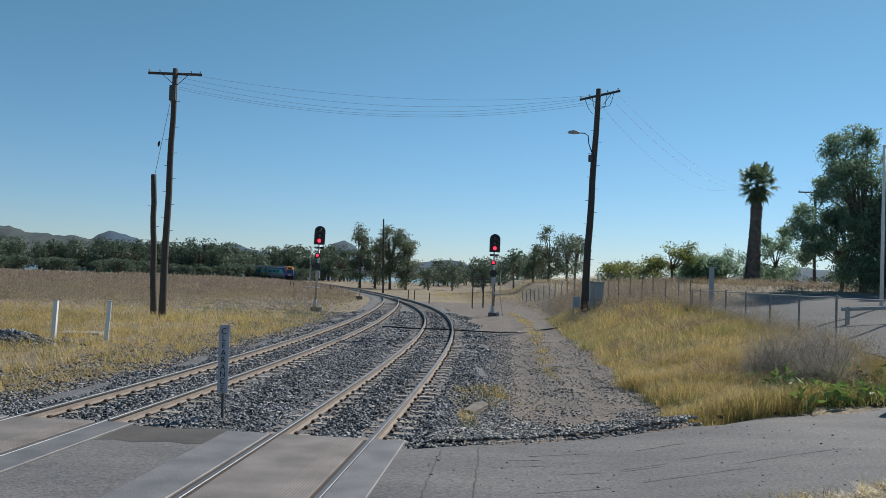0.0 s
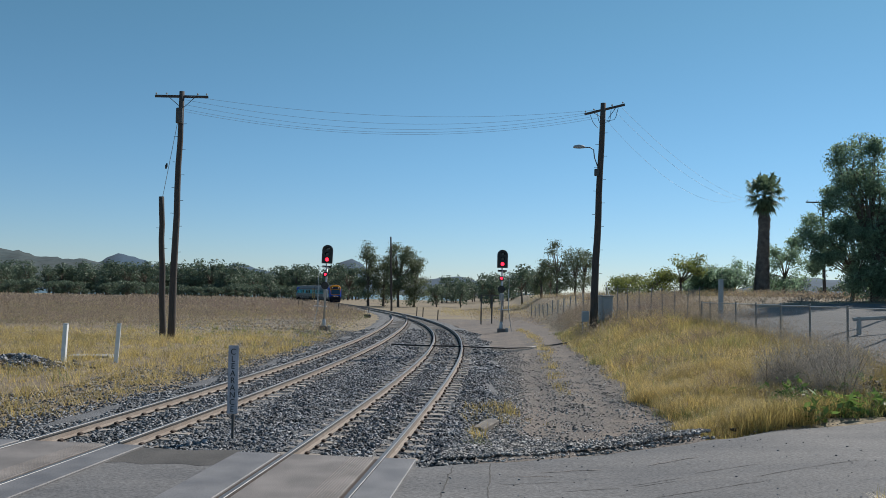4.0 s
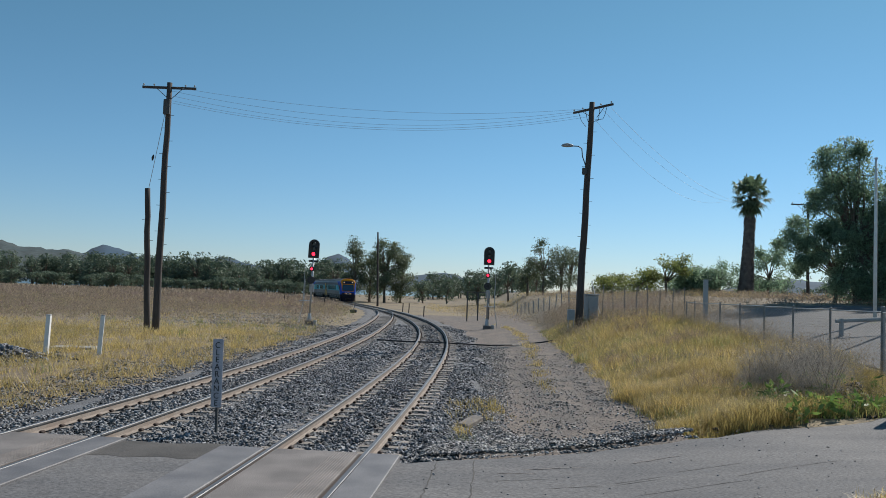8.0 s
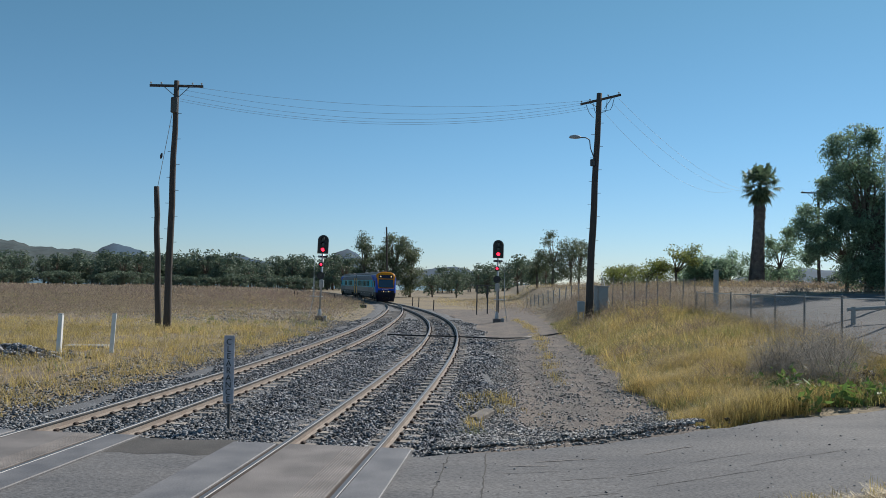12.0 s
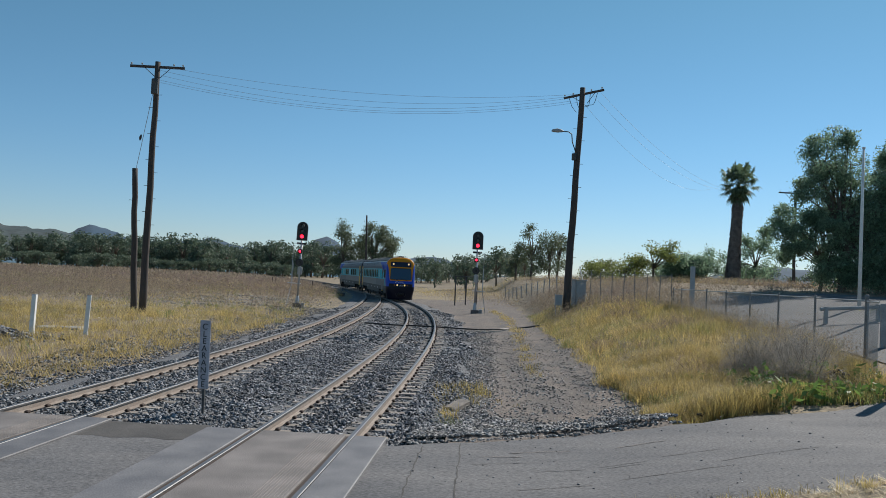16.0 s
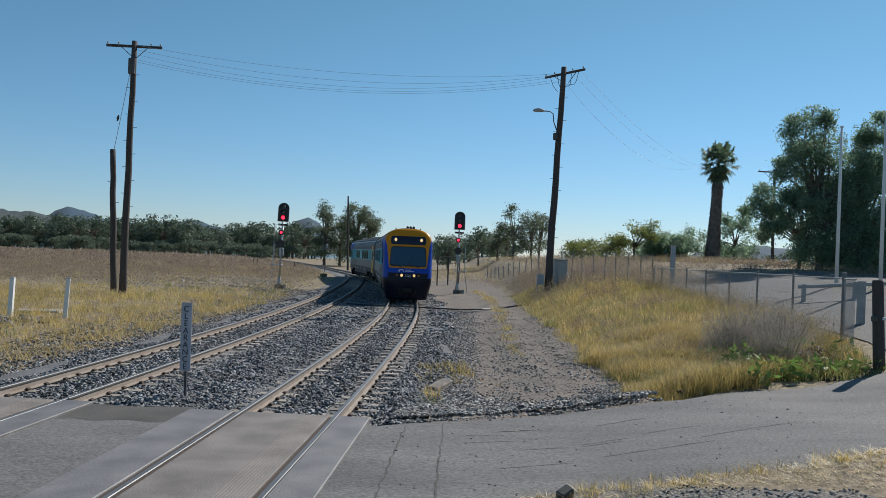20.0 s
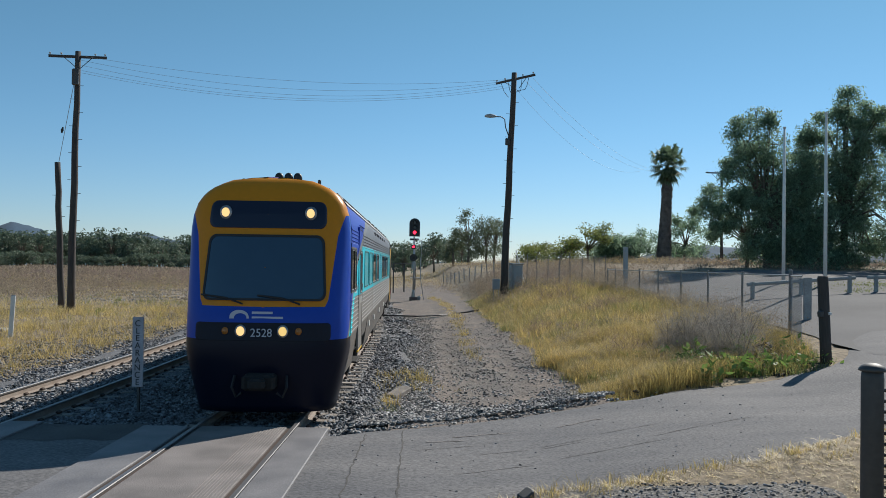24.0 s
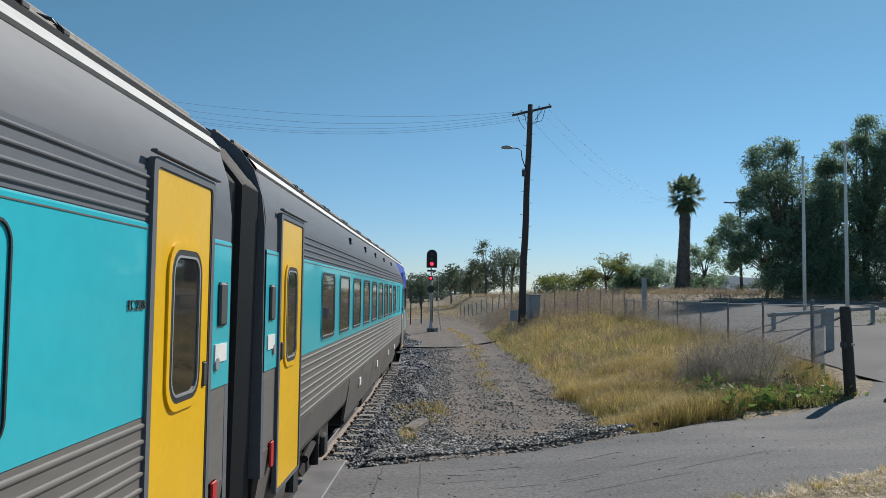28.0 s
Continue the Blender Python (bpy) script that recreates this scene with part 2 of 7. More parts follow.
# ---- mesh building ----
class Shape:
    """Collects vertices and faces of one mesh."""

    def __init__(self):
        self.v, self.f = [], []

    def add(self, verts, faces):
        k = len(self.v)
        self.v.extend(verts)
        self.f.extend([tuple(i + k for i in f) for f in faces])
        return self

    def box(self, x0, y0, z0, x1, y1, z1, bevel=0.0):
        b = min(bevel, (x1 - x0) / 2.1, (y1 - y0) / 2.1, (z1 - z0) / 2.1)
        if b <= 0:
            v = [(x, y, z) for z in (z0, z1) for y in (y0, y1) for x in (x0, x1)]
            return self.add(v, [(0, 2, 3, 1), (4, 5, 7, 6), (0, 1, 5, 4), (2, 6, 7, 3), (0, 4, 6, 2), (1, 3, 7, 5)])
        rings = []
        for z, i in ((z0, b), (z0 + b, 0), (z1 - b, 0), (z1, b)):
            rings.append([(x0 + i + b, y0 + i, z), (x1 - i - b, y0 + i, z), (x1 - i, y0 + i + b, z), (x1 - i, y1 - i - b, z),
                          (x1 - i - b, y1 - i, z), (x0 + i + b, y1 - i, z), (x0 + i, y1 - i - b, z), (x0 + i, y0 + i + b, z)])
        return self.rings(rings, True)

    def rings(self, rings, caps=True, closed=True):
        n, k = len(rings[0]), len(self.v)
        for r in rings:
            self.v.extend([tuple(p) for p in r])
        m = n if closed else n - 1
        for a in range(len(rings) - 1):
            for i in range(m):
                j = (i + 1) % n
                self.f.append((k + a * n + i, k + a * n + j, k + (a + 1) * n + j, k + (a + 1) * n + i))
        if caps:
            self.f.append(tuple(k + i for i in range(n))[::-1])
            self.f.append(tuple(k + (len(rings) - 1) * n + i for i in range(n)))
        return self

    def tube(self, pts, radii, n=8, caps=True):
        if isinstance(radii, (int, float)):
            radii = [radii] * len(pts)
        pts = [Vector(p) for p in pts]
        rings = []
        for i, p in enumerate(pts):
            d = (pts[min(i + 1, len(pts) - 1)] - pts[max(i - 1, 0)]).normalized()
            u = d.cross(Vector((0.31, 0.95, 0.02)) if abs(d.y) < 0.9 else Vector((1, 0, 0.01))).normalized()
            w = d.cross(u)
            rings.append([tuple(p + radii[i] * (math.cos(2 * math.pi * k / n) * u + math.sin(2 * math.pi * k / n) * w)) for k in range(n)])
        return self.rings(rings, caps)

    def cyl(self, p0, p1, r0, r1=None, n=12):
        return self.tube([p0, p1], [r0, r0 if r1 is None else r1], n)

    def dome(self, c, r, n=10, m=5, squash=1.0, up=True):
        rings = []
        for i in range(m):
            a = math.pi / 2 * i / m
            rings.append([(c[0] + r * math.cos(a) * math.cos(2 * math.pi * k / n), c[1] + r * math.cos(a) * math.sin(2 * math.pi * k / n), c[2] + r * squash * math.sin(a)) for k in range(n)])
        return self.rings(rings, True)

    def turned(self, m, k=0):
        self.v[k:] = [tuple(m @ Vector(p)) for p in self.v[k:]]
        return self

    def mesh(self, name, material, smooth=False):
        me = bpy.data.meshes.new(name)
        me.from_pydata(self.v, [], self.f)
        me.materials.append(material)
        if smooth:
            me.shade_smooth()
        me.update()
        return me


def part(name, shape, material, parent=None, label="", smooth=False):
    ob = new(name, shape.mesh(name, material, smooth))
    if parent is not None:
        ob.parent = parent
    if label:
        ob["label"] = label
    return ob


def thing(name, m, label, category, group="", kind=""):
    ob = new(name)
    ob.empty_display_size = 0.2
    ob.matrix_world = m
    return tagged(ob, label, category, group, kind)


def soup(name, verts, tris_per, nv, material, smooth=False):
    """One mesh out of many equal pieces: verts is (pieces, nv, 3), tris_per the faces of one piece."""
    v = np.asarray(verts, float)
    k = v.shape[0]
    f = (np.asarray(tris_per)[None] + (np.arange(k) * nv)[:, None, None]).reshape(-1, len(tris_per[0]))
    me = bpy.data.meshes.new(name)
    me.vertices.add(k * nv)
    me.vertices.foreach_set("co", v.reshape(-1))
    w = f.shape[1]
    me.loops.add(f.size)
    me.loops.foreach_set("vertex_index", f.reshape(-1))
    me.polygons.add(len(f))
    me.polygons.foreach_set("loop_start", np.arange(len(f)) * w)
    me.polygons.foreach_set("loop_total", np.full(len(f), w))
    me.materials.append(material)
    me.update(calc_edges=True)
    if smooth:
        me.shade_smooth()
    return me


def smooth01(a):
    a = np.clip(a, 0, 1)
    return a * a * (3 - 2 * a)


# ---- the line of the tracks ----
MAIN = [-0.7632, 7.6051, -28.1981, 44.2419, -16.0704, -25.2568, 5.9362, 8.4057, -2.9333]
_ly = np.array([0, 13, 19.5, 25.5, 31.5, 39, 46, 58, 70, 80, 90, 100]) / 100
_lx = np.array([-7.55, -6.3, -5.75, -5.3, -4.95, -4.65, -4.5, -4.55, -4.85, -5.3, -6.05, -7.3])
SIDING = np.polyfit(_ly, _lx, 5)


def curve_x(c, y):
    y = np.asarray(y, float)
    inside = np.polyval(c, np.clip(y, 0, 290) / 100)
    d = np.polyder(c)
    return inside + np.where(y < 0, y * np.polyval(d, 0) / 100, 0) + np.where(y > 290, (y - 290) * np.polyval(d, 2.9) / 100, 0)


def main_x(y):
    return curve_x(MAIN, y)


def siding_x(y):
    return np.where(np.asarray(y) > 98, main_x(y), curve_x(SIDING, np.minimum(y, 98)))


def bank_edge(y):
    return 4.35 + np.maximum(0, np.asarray(y, float) - 16) * 0.055


def road_far(x):
    """Far edge of the road that crosses the tracks."""
    return np.interp(x, [-60, -7.2, -4.8, -0.75, 4.0, 5.0, 6.3, 7.7, 8.7, 10.3, 14], [21, 13.3, 13.05, 12.45, 14.3, 14.6, 15.4, 16.0, 16.15, 16.6, 22])


def road_near(x):
    return np.interp(x, [-60, -3, 0.2, 0.7, 1.8, 3.2, 6.1, 9, 14], [9, 3.5, 7.2, 8.2, 8.9, 9.4, 10.0, 10.6, 11.5])


def road_z(x, y):
    x = np.asarray(x, float)
    return -0.03 + 0.085 * np.clip(x - 2.5, 0, 30) - 0.16 * np.exp(-((x - 8.0) / 1.9) ** 2)


def ground_z(x, y):
    """Height of the ground: flat by the tracks, rising to the station yard beyond the grassy bank."""
    x, y = np.asarray(x, float), np.asarray(y, float)
    e = x - bank_edge(y)
    far = smooth01((400 - np.hypot(x, y)) / 200)
    right = 0.085 * np.clip(x - 2.5, 0, 20) + 0.03 * np.clip(y - 18, 0, 48) * smooth01(e / 3.5)
    right = np.minimum(right, 3.0) * far * smooth01((y + 40) / 30)
    left_of = siding_x(y) - 2.4 - x
    left = 0.22 * smooth01(left_of / 4) * far
    near = 0.8 * smooth01((7.6 - y) / 5) * smooth01((x + 1.0) / 0.6) * smooth01((y + 40) / 30)
    verge = 0.25 * smooth01((road_near(x) + 0.55 - y) / 0.5) * smooth01((x + 0.2) / 0.6) * smooth01((y + 40) / 30)
    lake = -6 * smooth01((np.hypot(x, y) - 330) / 120) * smooth01((25 - x) / 60)
    bumps = 0.05 * np.sin(x * 0.9 + 1.3 * np.sin(y * 0.35)) * np.sin(y * 0.7) * smooth01(np.maximum(left_of, e) / 3)
    return -0.27 + right + left + near + bumps + 0.1 * smooth01(e / 2) + verge + lake
# ---- ground ----
def sheet(name, xs, ys, zfun, material):
    X, Y = np.meshgrid(xs, ys)
    Z = zfun(X, Y)
    V = np.stack([X, Y, Z], -1).reshape(-1, 3)
    nx, ny = len(xs), len(ys)
    i = (np.arange(ny - 1)[:, None] * nx + np.arange(nx - 1)[None]).reshape(-1)
    F = np.stack([i, i + 1, i + 1 + nx, i + nx], -1)
    me = bpy.data.meshes.new(name)
    me.from_pydata(V.tolist(), [], F.tolist())
    me.materials.append(material)
    me.shade_smooth()
    return me


def ribbon(name, ys, left, right, zfun, material, n=8):
    """A strip between two lines x = left(y) and x = right(y)."""
    V, F = [], []
    for y in ys:
        for k in range(n + 1):
            x = left(y) + (right(y) - left(y)) * k / n
            V.append((float(x), float(y), float(zfun(x, y))))
    for a in range(len(ys) - 1):
        for k in range(n):
            i = a * (n + 1) + k
            F.append((i, i + 1, i + n + 2, i + n + 1))
    me = bpy.data.meshes.new(name)
    me.from_pydata(V, [], F)
    me.materials.append(material)
    me.shade_smooth()
    return me


def spread(near, far, n):
    """Steps that are fine near zero and coarse far out."""
    k = np.linspace(0, 1, n)
    return near * k * n * (1 - k ** 4) + far * k ** 4


xs = np.concatenate([-spread(0.4, 4200, 130)[::-1][:-1], spread(0.4, 4200, 130)])
ys = np.concatenate([-spread(0.4, 4200, 60)[::-1][:-1], spread(0.35, 4600, 220)])


def in_road(x, y):
    return smooth01((road_far(x) - y) / 0.4) * smooth01((y - road_near(x)) / 0.4) * (np.asarray(x) < 14)


def ground_sheet_z(x, y):
    g = ground_z(x, y)
    r = in_road(x, y)
    g = g * (1 - r) + (np.minimum(g, road_z(x, y)) - 0.08) * r
    # made-up ground at the yard entrance, level with the road
    near = np.exp(-((x - 11.8) / 1.5) ** 2 - ((y - 17.2) / 1.8) ** 2)
    return g + np.maximum(0, road_z(x, y) - 0.012 - g) * near * (y > road_far(x) - 0.1)


ground = tagged(new("ground", sheet("ground", xs, ys, ground_sheet_z, M_GROUND)), "dry sandy soil under grass and weeds", "ground", kind="structure")

# road over the crossing
V, F = [], []
rx = np.linspace(-60, 14, 150)
for x in rx:
    a, b = float(road_near(x)), float(road_far(x))
    for k in range(13):
        y = a + (b - a) * k / 12
        wob = 0.10 * math.sin(x * 3.1 + 1.7 * math.sin(x * 1.3)) if k in (0, 12) else 0
        V.append((float(x), y + wob, float(road_z(x, y)) - (0.07 if k in (0, 12) else 0.0)))
for a in range(len(rx) - 1):
    for k in range(12):
        i = a * 13 + k
        F.append((i, i + 13, i + 14, i + 1))
me = bpy.data.meshes.new("road")
me.from_pydata(V, [], F)
me.materials.append(M_ASPHALT)
me.shade_smooth()
road = tagged(new("road", me), "worn grey asphalt road over the level crossing", "road", kind="structure")

# station yard beyond the fence
lot_x = lambda y: float(np.interp(y, [8, 12, 17, 21, 36, 44, 60], [13.5, 13.0, 11.2, 12.2, 12.6, 14.5, 22]))
lot = tagged(new("car_park", ribbon("car_park", np.linspace(9, 48, 60), lot_x, lambda y: 60.0, lambda x, y: ground_z(x, y) + 0.03 + max(0.0, float(road_z(x, y) + 0.003 - ground_z(x, y) - 0.03)) * float(smooth01((21 - y) / 4)), M_LOT, 30)),
             "pale asphalt station car park behind the fence", "pavement", kind="structure")

# gravelly verge with two wheel tracks beside the line
def verge_z(x, y):
    rut = 0.0
    for w in (-0.85, 0.75):
        rut -= 0.03 * math.exp(-((x - float(dirt_mid(y)) - w) / 0.28) ** 2)
    lift = 0.20 * float(smooth01((float(road_far(x)) + 2.2 - y) / 2.2))
    z = float(ground_z(x, y)) + 0.05 + rut + lift + 0.012 * math.sin(x * 7 + y * 3)
    if y < float(road_far(x)) + 0.15:
        z = min(z, float(road_z(x, y)) - 0.05)
    return z


def dirt_mid(y):
    return np.interp(y, [13, 20, 30, 40, 52, 62, 75], [2.3, 2.9, 3.7, 4.6, 5.1, 4.9, 3.6])


dirt = tagged(new("verge", ribbon("verge", np.concatenate([np.arange(12.2, 40, 0.3), np.arange(40, 90, 1.0)]), lambda y: main_x(y) + 2.2, lambda y: bank_edge(y) + 0.15 + 0.2 * math.sin(y * 1.1),
              verge_z, M_TRACKDIRT, 26)), "bare gravelly earth verge with wheel tracks", "verge", kind="structure")

# fine gravel on the bank beside the road
gravel_strip = tagged(new("roadside_gravel", ribbon("roadside_gravel", np.arange(3.6, 9.3, 0.12), lambda y: 0.75 + 0.5 * max(0.0, y - 7.2) ** 1.0 + 0.12 * math.sin(y * 4), lambda y: max(1.0 + 0.5 * max(0.0, y - 7.2), min(4.8, 2.0 + (9.5 - y) * 3.0) + 0.2 * math.sin(y * 3.3)), lambda x, y: ground_z(x, y) + 0.012, M_GRIT, 24)), "fine grey gravel on the bank beside the road", "gravel", kind="structure")

# ballast bed
def bed_left(y):
    return siding_x(y) - 2.5 - 0.15 * math.sin(y * 0.8)
def bed_right(y):
    return main_x(y) + 2.6 + 0.2 * math.sin(y * 0.6 + 1)
def bed_z(x, y):
    edge = min(x - bed_left(y), bed_right(y) - x)
    return -0.195 - 0.14 * (1 - float(smooth01(edge / 0.55))) + 0.02 * math.sin(3.1 * x + 2.2 * y) * math.sin(1.9 * y - x)
bed = tagged(new("ballast_bed", ribbon("ballast_bed", np.concatenate([np.arange(12.0, 60, 0.35), np.arange(60, 300, 2.5)]), bed_left, bed_right, bed_z, M_BALLAST_BED, 36)),
             "dark blue-grey crushed stone ballast under the tracks", "ballast", kind="structure")


# ---- rails and sleepers ----
def rail_shapes(off, cfun, y0, y1, step):
    """One rail of a track, off metres right of its centre line: web and foot, and the bright head."""
    prof_body = [(-0.07, -0.165), (0.07, -0.165), (0.07, -0.153), (0.011, -0.135), (0.011, -0.045), (0.036, -0.034), (-0.036, -0.034), (-0.011, -0.045), (-0.011, -0.135), (-0.07, -0.153)]
    prof_head = [(-0.036, -0.036), (0.036, -0.036), (0.036, -0.008), (0.028, 0.0), (-0.028, 0.0), (-0.036, -0.008)]
    ys = np.arange(y0, y1 + step, step)
    body, head = Shape(), Shape()
    rb, rh = [], []
    for y in ys:
        x, dx = float(cfun(y)), float(cfun(y + 0.05) - cfun(y - 0.05)) / 0.1
        d = Vector((dx, 1, 0)).normalized()
        side = Vector((d.y, -d.x, 0))
        c = Vector((x, y, 0)) + side * off
        rb.append([tuple(c + side * a + Vector((0, 0, b))) for a, b in prof_body])
        rh.append([tuple(c + side * a + Vector((0, 0, b))) for a, b in prof_head])
    return body.rings(rb, True), head.rings(rh, True)


def railway(name, cfun, y0, y1, label):
    tr = thing(name, pose(0, 0, 0), label, "railway track", kind="structure")
    for off in (-0.7525, 0.7525):
        b, h = rail_shapes(off, cfun, y0, y1, 1.0)
        r = part("rail", b, M_RAIL, tr, "rust-brown steel rail")
        part("rail_head", h, M_RAILHEAD, r, "polished bright running surface")
    return tr


main_track = railway("main_track", main_x, -45, 300, "curved main line with bright worn rails on ballast")
side_track = railway("side_track", lambda y: siding_x(y), -45, 97, "rust-coloured siding joining the main line at points")

sl = Shape().box(-1.2, -0.115, -0.30, 1.2, 0.115, -0.168, 0.015)
sleeper_me = sl.mesh("sleeper", M_SLEEPER)
cl = Shape()
for off in (-0.7525, 0.7525):
    for s in (-1, 1):
        cl.box(off + s * 0.10 - 0.035, -0.06, -0.168, off + s * 0.10 + 0.035, 0.06, -0.115, 0.015)
clip_me = cl.mesh("rail_clip", M_CLIP)
rs = random.Random(5)
for tr, cfun, y0, y1 in ((main_track, main_x, 12.9, 92), (side_track, siding_x, 13.6, 80)):
    y = y0
    while y < y1:
        dx = float(cfun(y + 0.1) - cfun(y - 0.1)) / 0.2
        s = new("sleeper", sleeper_me)
        s.parent = tr
        s.matrix_local = pose(float(cfun(y)) + rs.uniform(-0.03, 0.03), y, rs.uniform(-0.012, 0.004), 0, 0, -math.degrees(math.atan(dx)) + rs.uniform(-1.2, 1.2))
        c = new("rail_clip", clip_me)
        c.parent = s
        y += 0.62 + rs.uniform(-0.03, 0.03)
far_sl = []
for y in np.arange(92.3, 285, 0.65):
    dx = float(main_x(y + 0.1) - main_x(y - 0.1)) / 0.2
    m = pose(float(main_x(y)), y, 0, 0, 0, -math.degrees(math.atan(dx)))
    far_sl.append([tuple(m @ Vector(p)) for p in ((-1.2, -0.12, -0.168), (1.2, -0.12, -0.168), (1.2, 0.12, -0.168), (-1.2, 0.12, -0.168))])
far = tagged(new("far_sleepers", soup("far_sleepers", far_sl, [(0, 1, 2, 3)], 4, M_SLEEPER)), kind="stuff")
far.parent = main_track

# ---- crossing panels beside the rails ----
def crossing(cfun, y1, inner):
    """Concrete panels in and beside a track at the level crossing, with flange gaps along the rails."""
    out = []
    for a, b, m, nm in ((-1.55, -0.85, M_STEELPAN, "side_panel"), (-0.655, 0.655, M_CONCRETE, "centre_panel"), (0.80, 1.30, M_STEELPAN, "side_panel")):
        y = 2.2
        while y < y1 - 0.1:
            y2 = min(y + 11.5, y1)
            rings = []
            for yy in np.linspace(y, y2 - 0.02, 13):
                x, dx = float(cfun(yy)), float(cfun(yy + 0.05) - cfun(yy - 0.05)) / 0.1
                d = Vector((dx, 1, 0)).normalized()
                side = Vector((d.y, -d.x, 0))
                c = Vector((x, yy, 0))
                rings.append([tuple(c + side * p + Vector((0, 0, q))) for p, q in ((a, -0.16), (b, -0.16), (b, -0.012), (b - 0.012, 0.0), (a + 0.012, 0.0), (a, -0.012))])
            out.append((nm, Shape().rings(rings), m))
            if nm == "centre_panel":
                gx = 0.28
                while gx < b - 0.05:          # anti-slip ribs on the panel
                    rr = []
                    for yy in np.linspace(y + 0.05, y2 - 0.07, 13):
                        x, dx = float(cfun(yy)), float(cfun(yy + 0.05) - cfun(yy - 0.05)) / 0.1
                        d = Vector((dx, 1, 0)).normalized()
                        side = Vector((d.y, -d.x, 0))
                        c = Vector((x, yy, 0))
                        rr.append([tuple(c + side * p + Vector((0, 0, q))) for p, q in ((gx, 0.0), (gx + 0.012, 0.0), (gx + 0.009, 0.005), (gx + 0.003, 0.005))])
                    out[-1][1].rings(rr)
                    gx += 0.04
            y = y2
    return out


def groove(cfun, y1, a, b):
    rr = []
    for yy in np.linspace(2.2, y1, 13):
        x, dx = float(cfun(yy)), float(cfun(yy + 0.05) - cfun(yy - 0.05)) / 0.1
        d = Vector((dx, 1, 0)).normalized()
        side = Vector((d.y, -d.x, 0))
        rr.append([tuple(Vector((x, yy, 0)) + side * p + Vector((0, 0, q))) for p, q in ((a, -0.10), (b, -0.10), (b, -0.025), (a, -0.025))])
    return Shape().rings(rr)


cross = thing("level_crossing_panels", pose(0, 0, 0.004), "stained concrete panels between the rails at the crossing", "crossing", kind="structure")
for cf, yend in ((main_x, 12.75), (lambda y: siding_x(y), 13.35)):
    for nm, s, m in crossing(cf, yend, 0):
        part(nm, s, m, cross)
    # dark strips laid in the flange gaps, in place of the shade there
    for a, b in ((-0.845, -0.792), (-0.712, -0.66), (0.66, 0.712)):
        part("groove_shade_strip", groove(cf, yend, a, b), M_CLIP, cross, "dark strip standing in for shade in the gap along the rail")
# ---- the train ----
M_SILVER = mat("stainless_steel_panel", (0.225, 0.21, 0.195), 0.45, 0.3, var=0.15, scale=1.2, fine=25, bump=0.03, stretch=(1, 0.15, 1))
M_GREY = mat("grey_car_paint", (0.135, 0.145, 0.165), 0.55, 0.0, spec=0.25, var=0.12, scale=0.8, fine=12, bump=0.03, stretch=(1, 0.3, 1.5))
M_TEAL = mat("turquoise_paint", (0.028, 0.51, 0.61), 0.28, var=0.07, scale=0.7, fine=10, bump=0.01, coat=0.3)
M_YELLOW = mat("yellow_door_paint", (0.86, 0.50, 0.006), 0.35, var=0.06, scale=1.5, fine=20, bump=0.01, coat=0.1, spec=0.35)
M_WHITESTRIP = mat("pale_roof_edge", (0.58, 0.57, 0.55), 0.5, var=0.2, scale=1.5, fine=20, bump=0.05, stretch=(1, 0.2, 1))
M_ROOF = mat("dusty_roof", (0.30, 0.275, 0.25), 0.75, 0.2, var=0.3, scale=1.5, fine=20, bump=0.1)
M_SKIRT = mat("dirty_dark_skirt", (0.095, 0.088, 0.082), 0.65, var=0.35, scale=1.2, fine=18, tint=(0.13, 0.11, 0.095), bump=0.08)
M_UNDER = mat("underframe_grime", (0.022, 0.02, 0.019), 0.85, var=0.4, scale=3, fine=30, bump=0.2)
M_WHEEL = mat("wheel_steel", (0.12, 0.10, 0.09), 0.5, 0.8, var=0.3, scale=4, fine=40, bump=0.1)
M_RUBBER = mat("black_rubber", (0.02, 0.02, 0.022), 0.6, var=0.2, scale=5, bump=0.05)
M_GLASS = mat("tinted_train_glass", (0.022, 0.022, 0.023), 0.03, var=0.05, scale=1, fine=5, bump=0, spec=0.8)
# blue of the reflected sky is painted into the windscreen's base colour
M_WINDSCREEN = mat("sky_tinted_windscreen", (0.018, 0.05, 0.095), 0.04, var=0.05, scale=1, fine=5, bump=0, spec=0.8)
M_HEADPANEL = mat("dark_blue_panel", (0.008, 0.012, 0.035), 0.35, var=0.1, scale=3, bump=0)
M_VALANCE = mat("black_valance", (0.003, 0.006, 0.018), 0.7, var=0.3, scale=2, fine=20, bump=0.05)
M_LETTER = mat("pale_lettering", (0.52, 0.55, 0.62), 0.5, var=0.05, bump=0)
M_REDMARK = mat("red_handle_paint", (0.55, 0.02, 0.02), 0.5, var=0.1, bump=0)


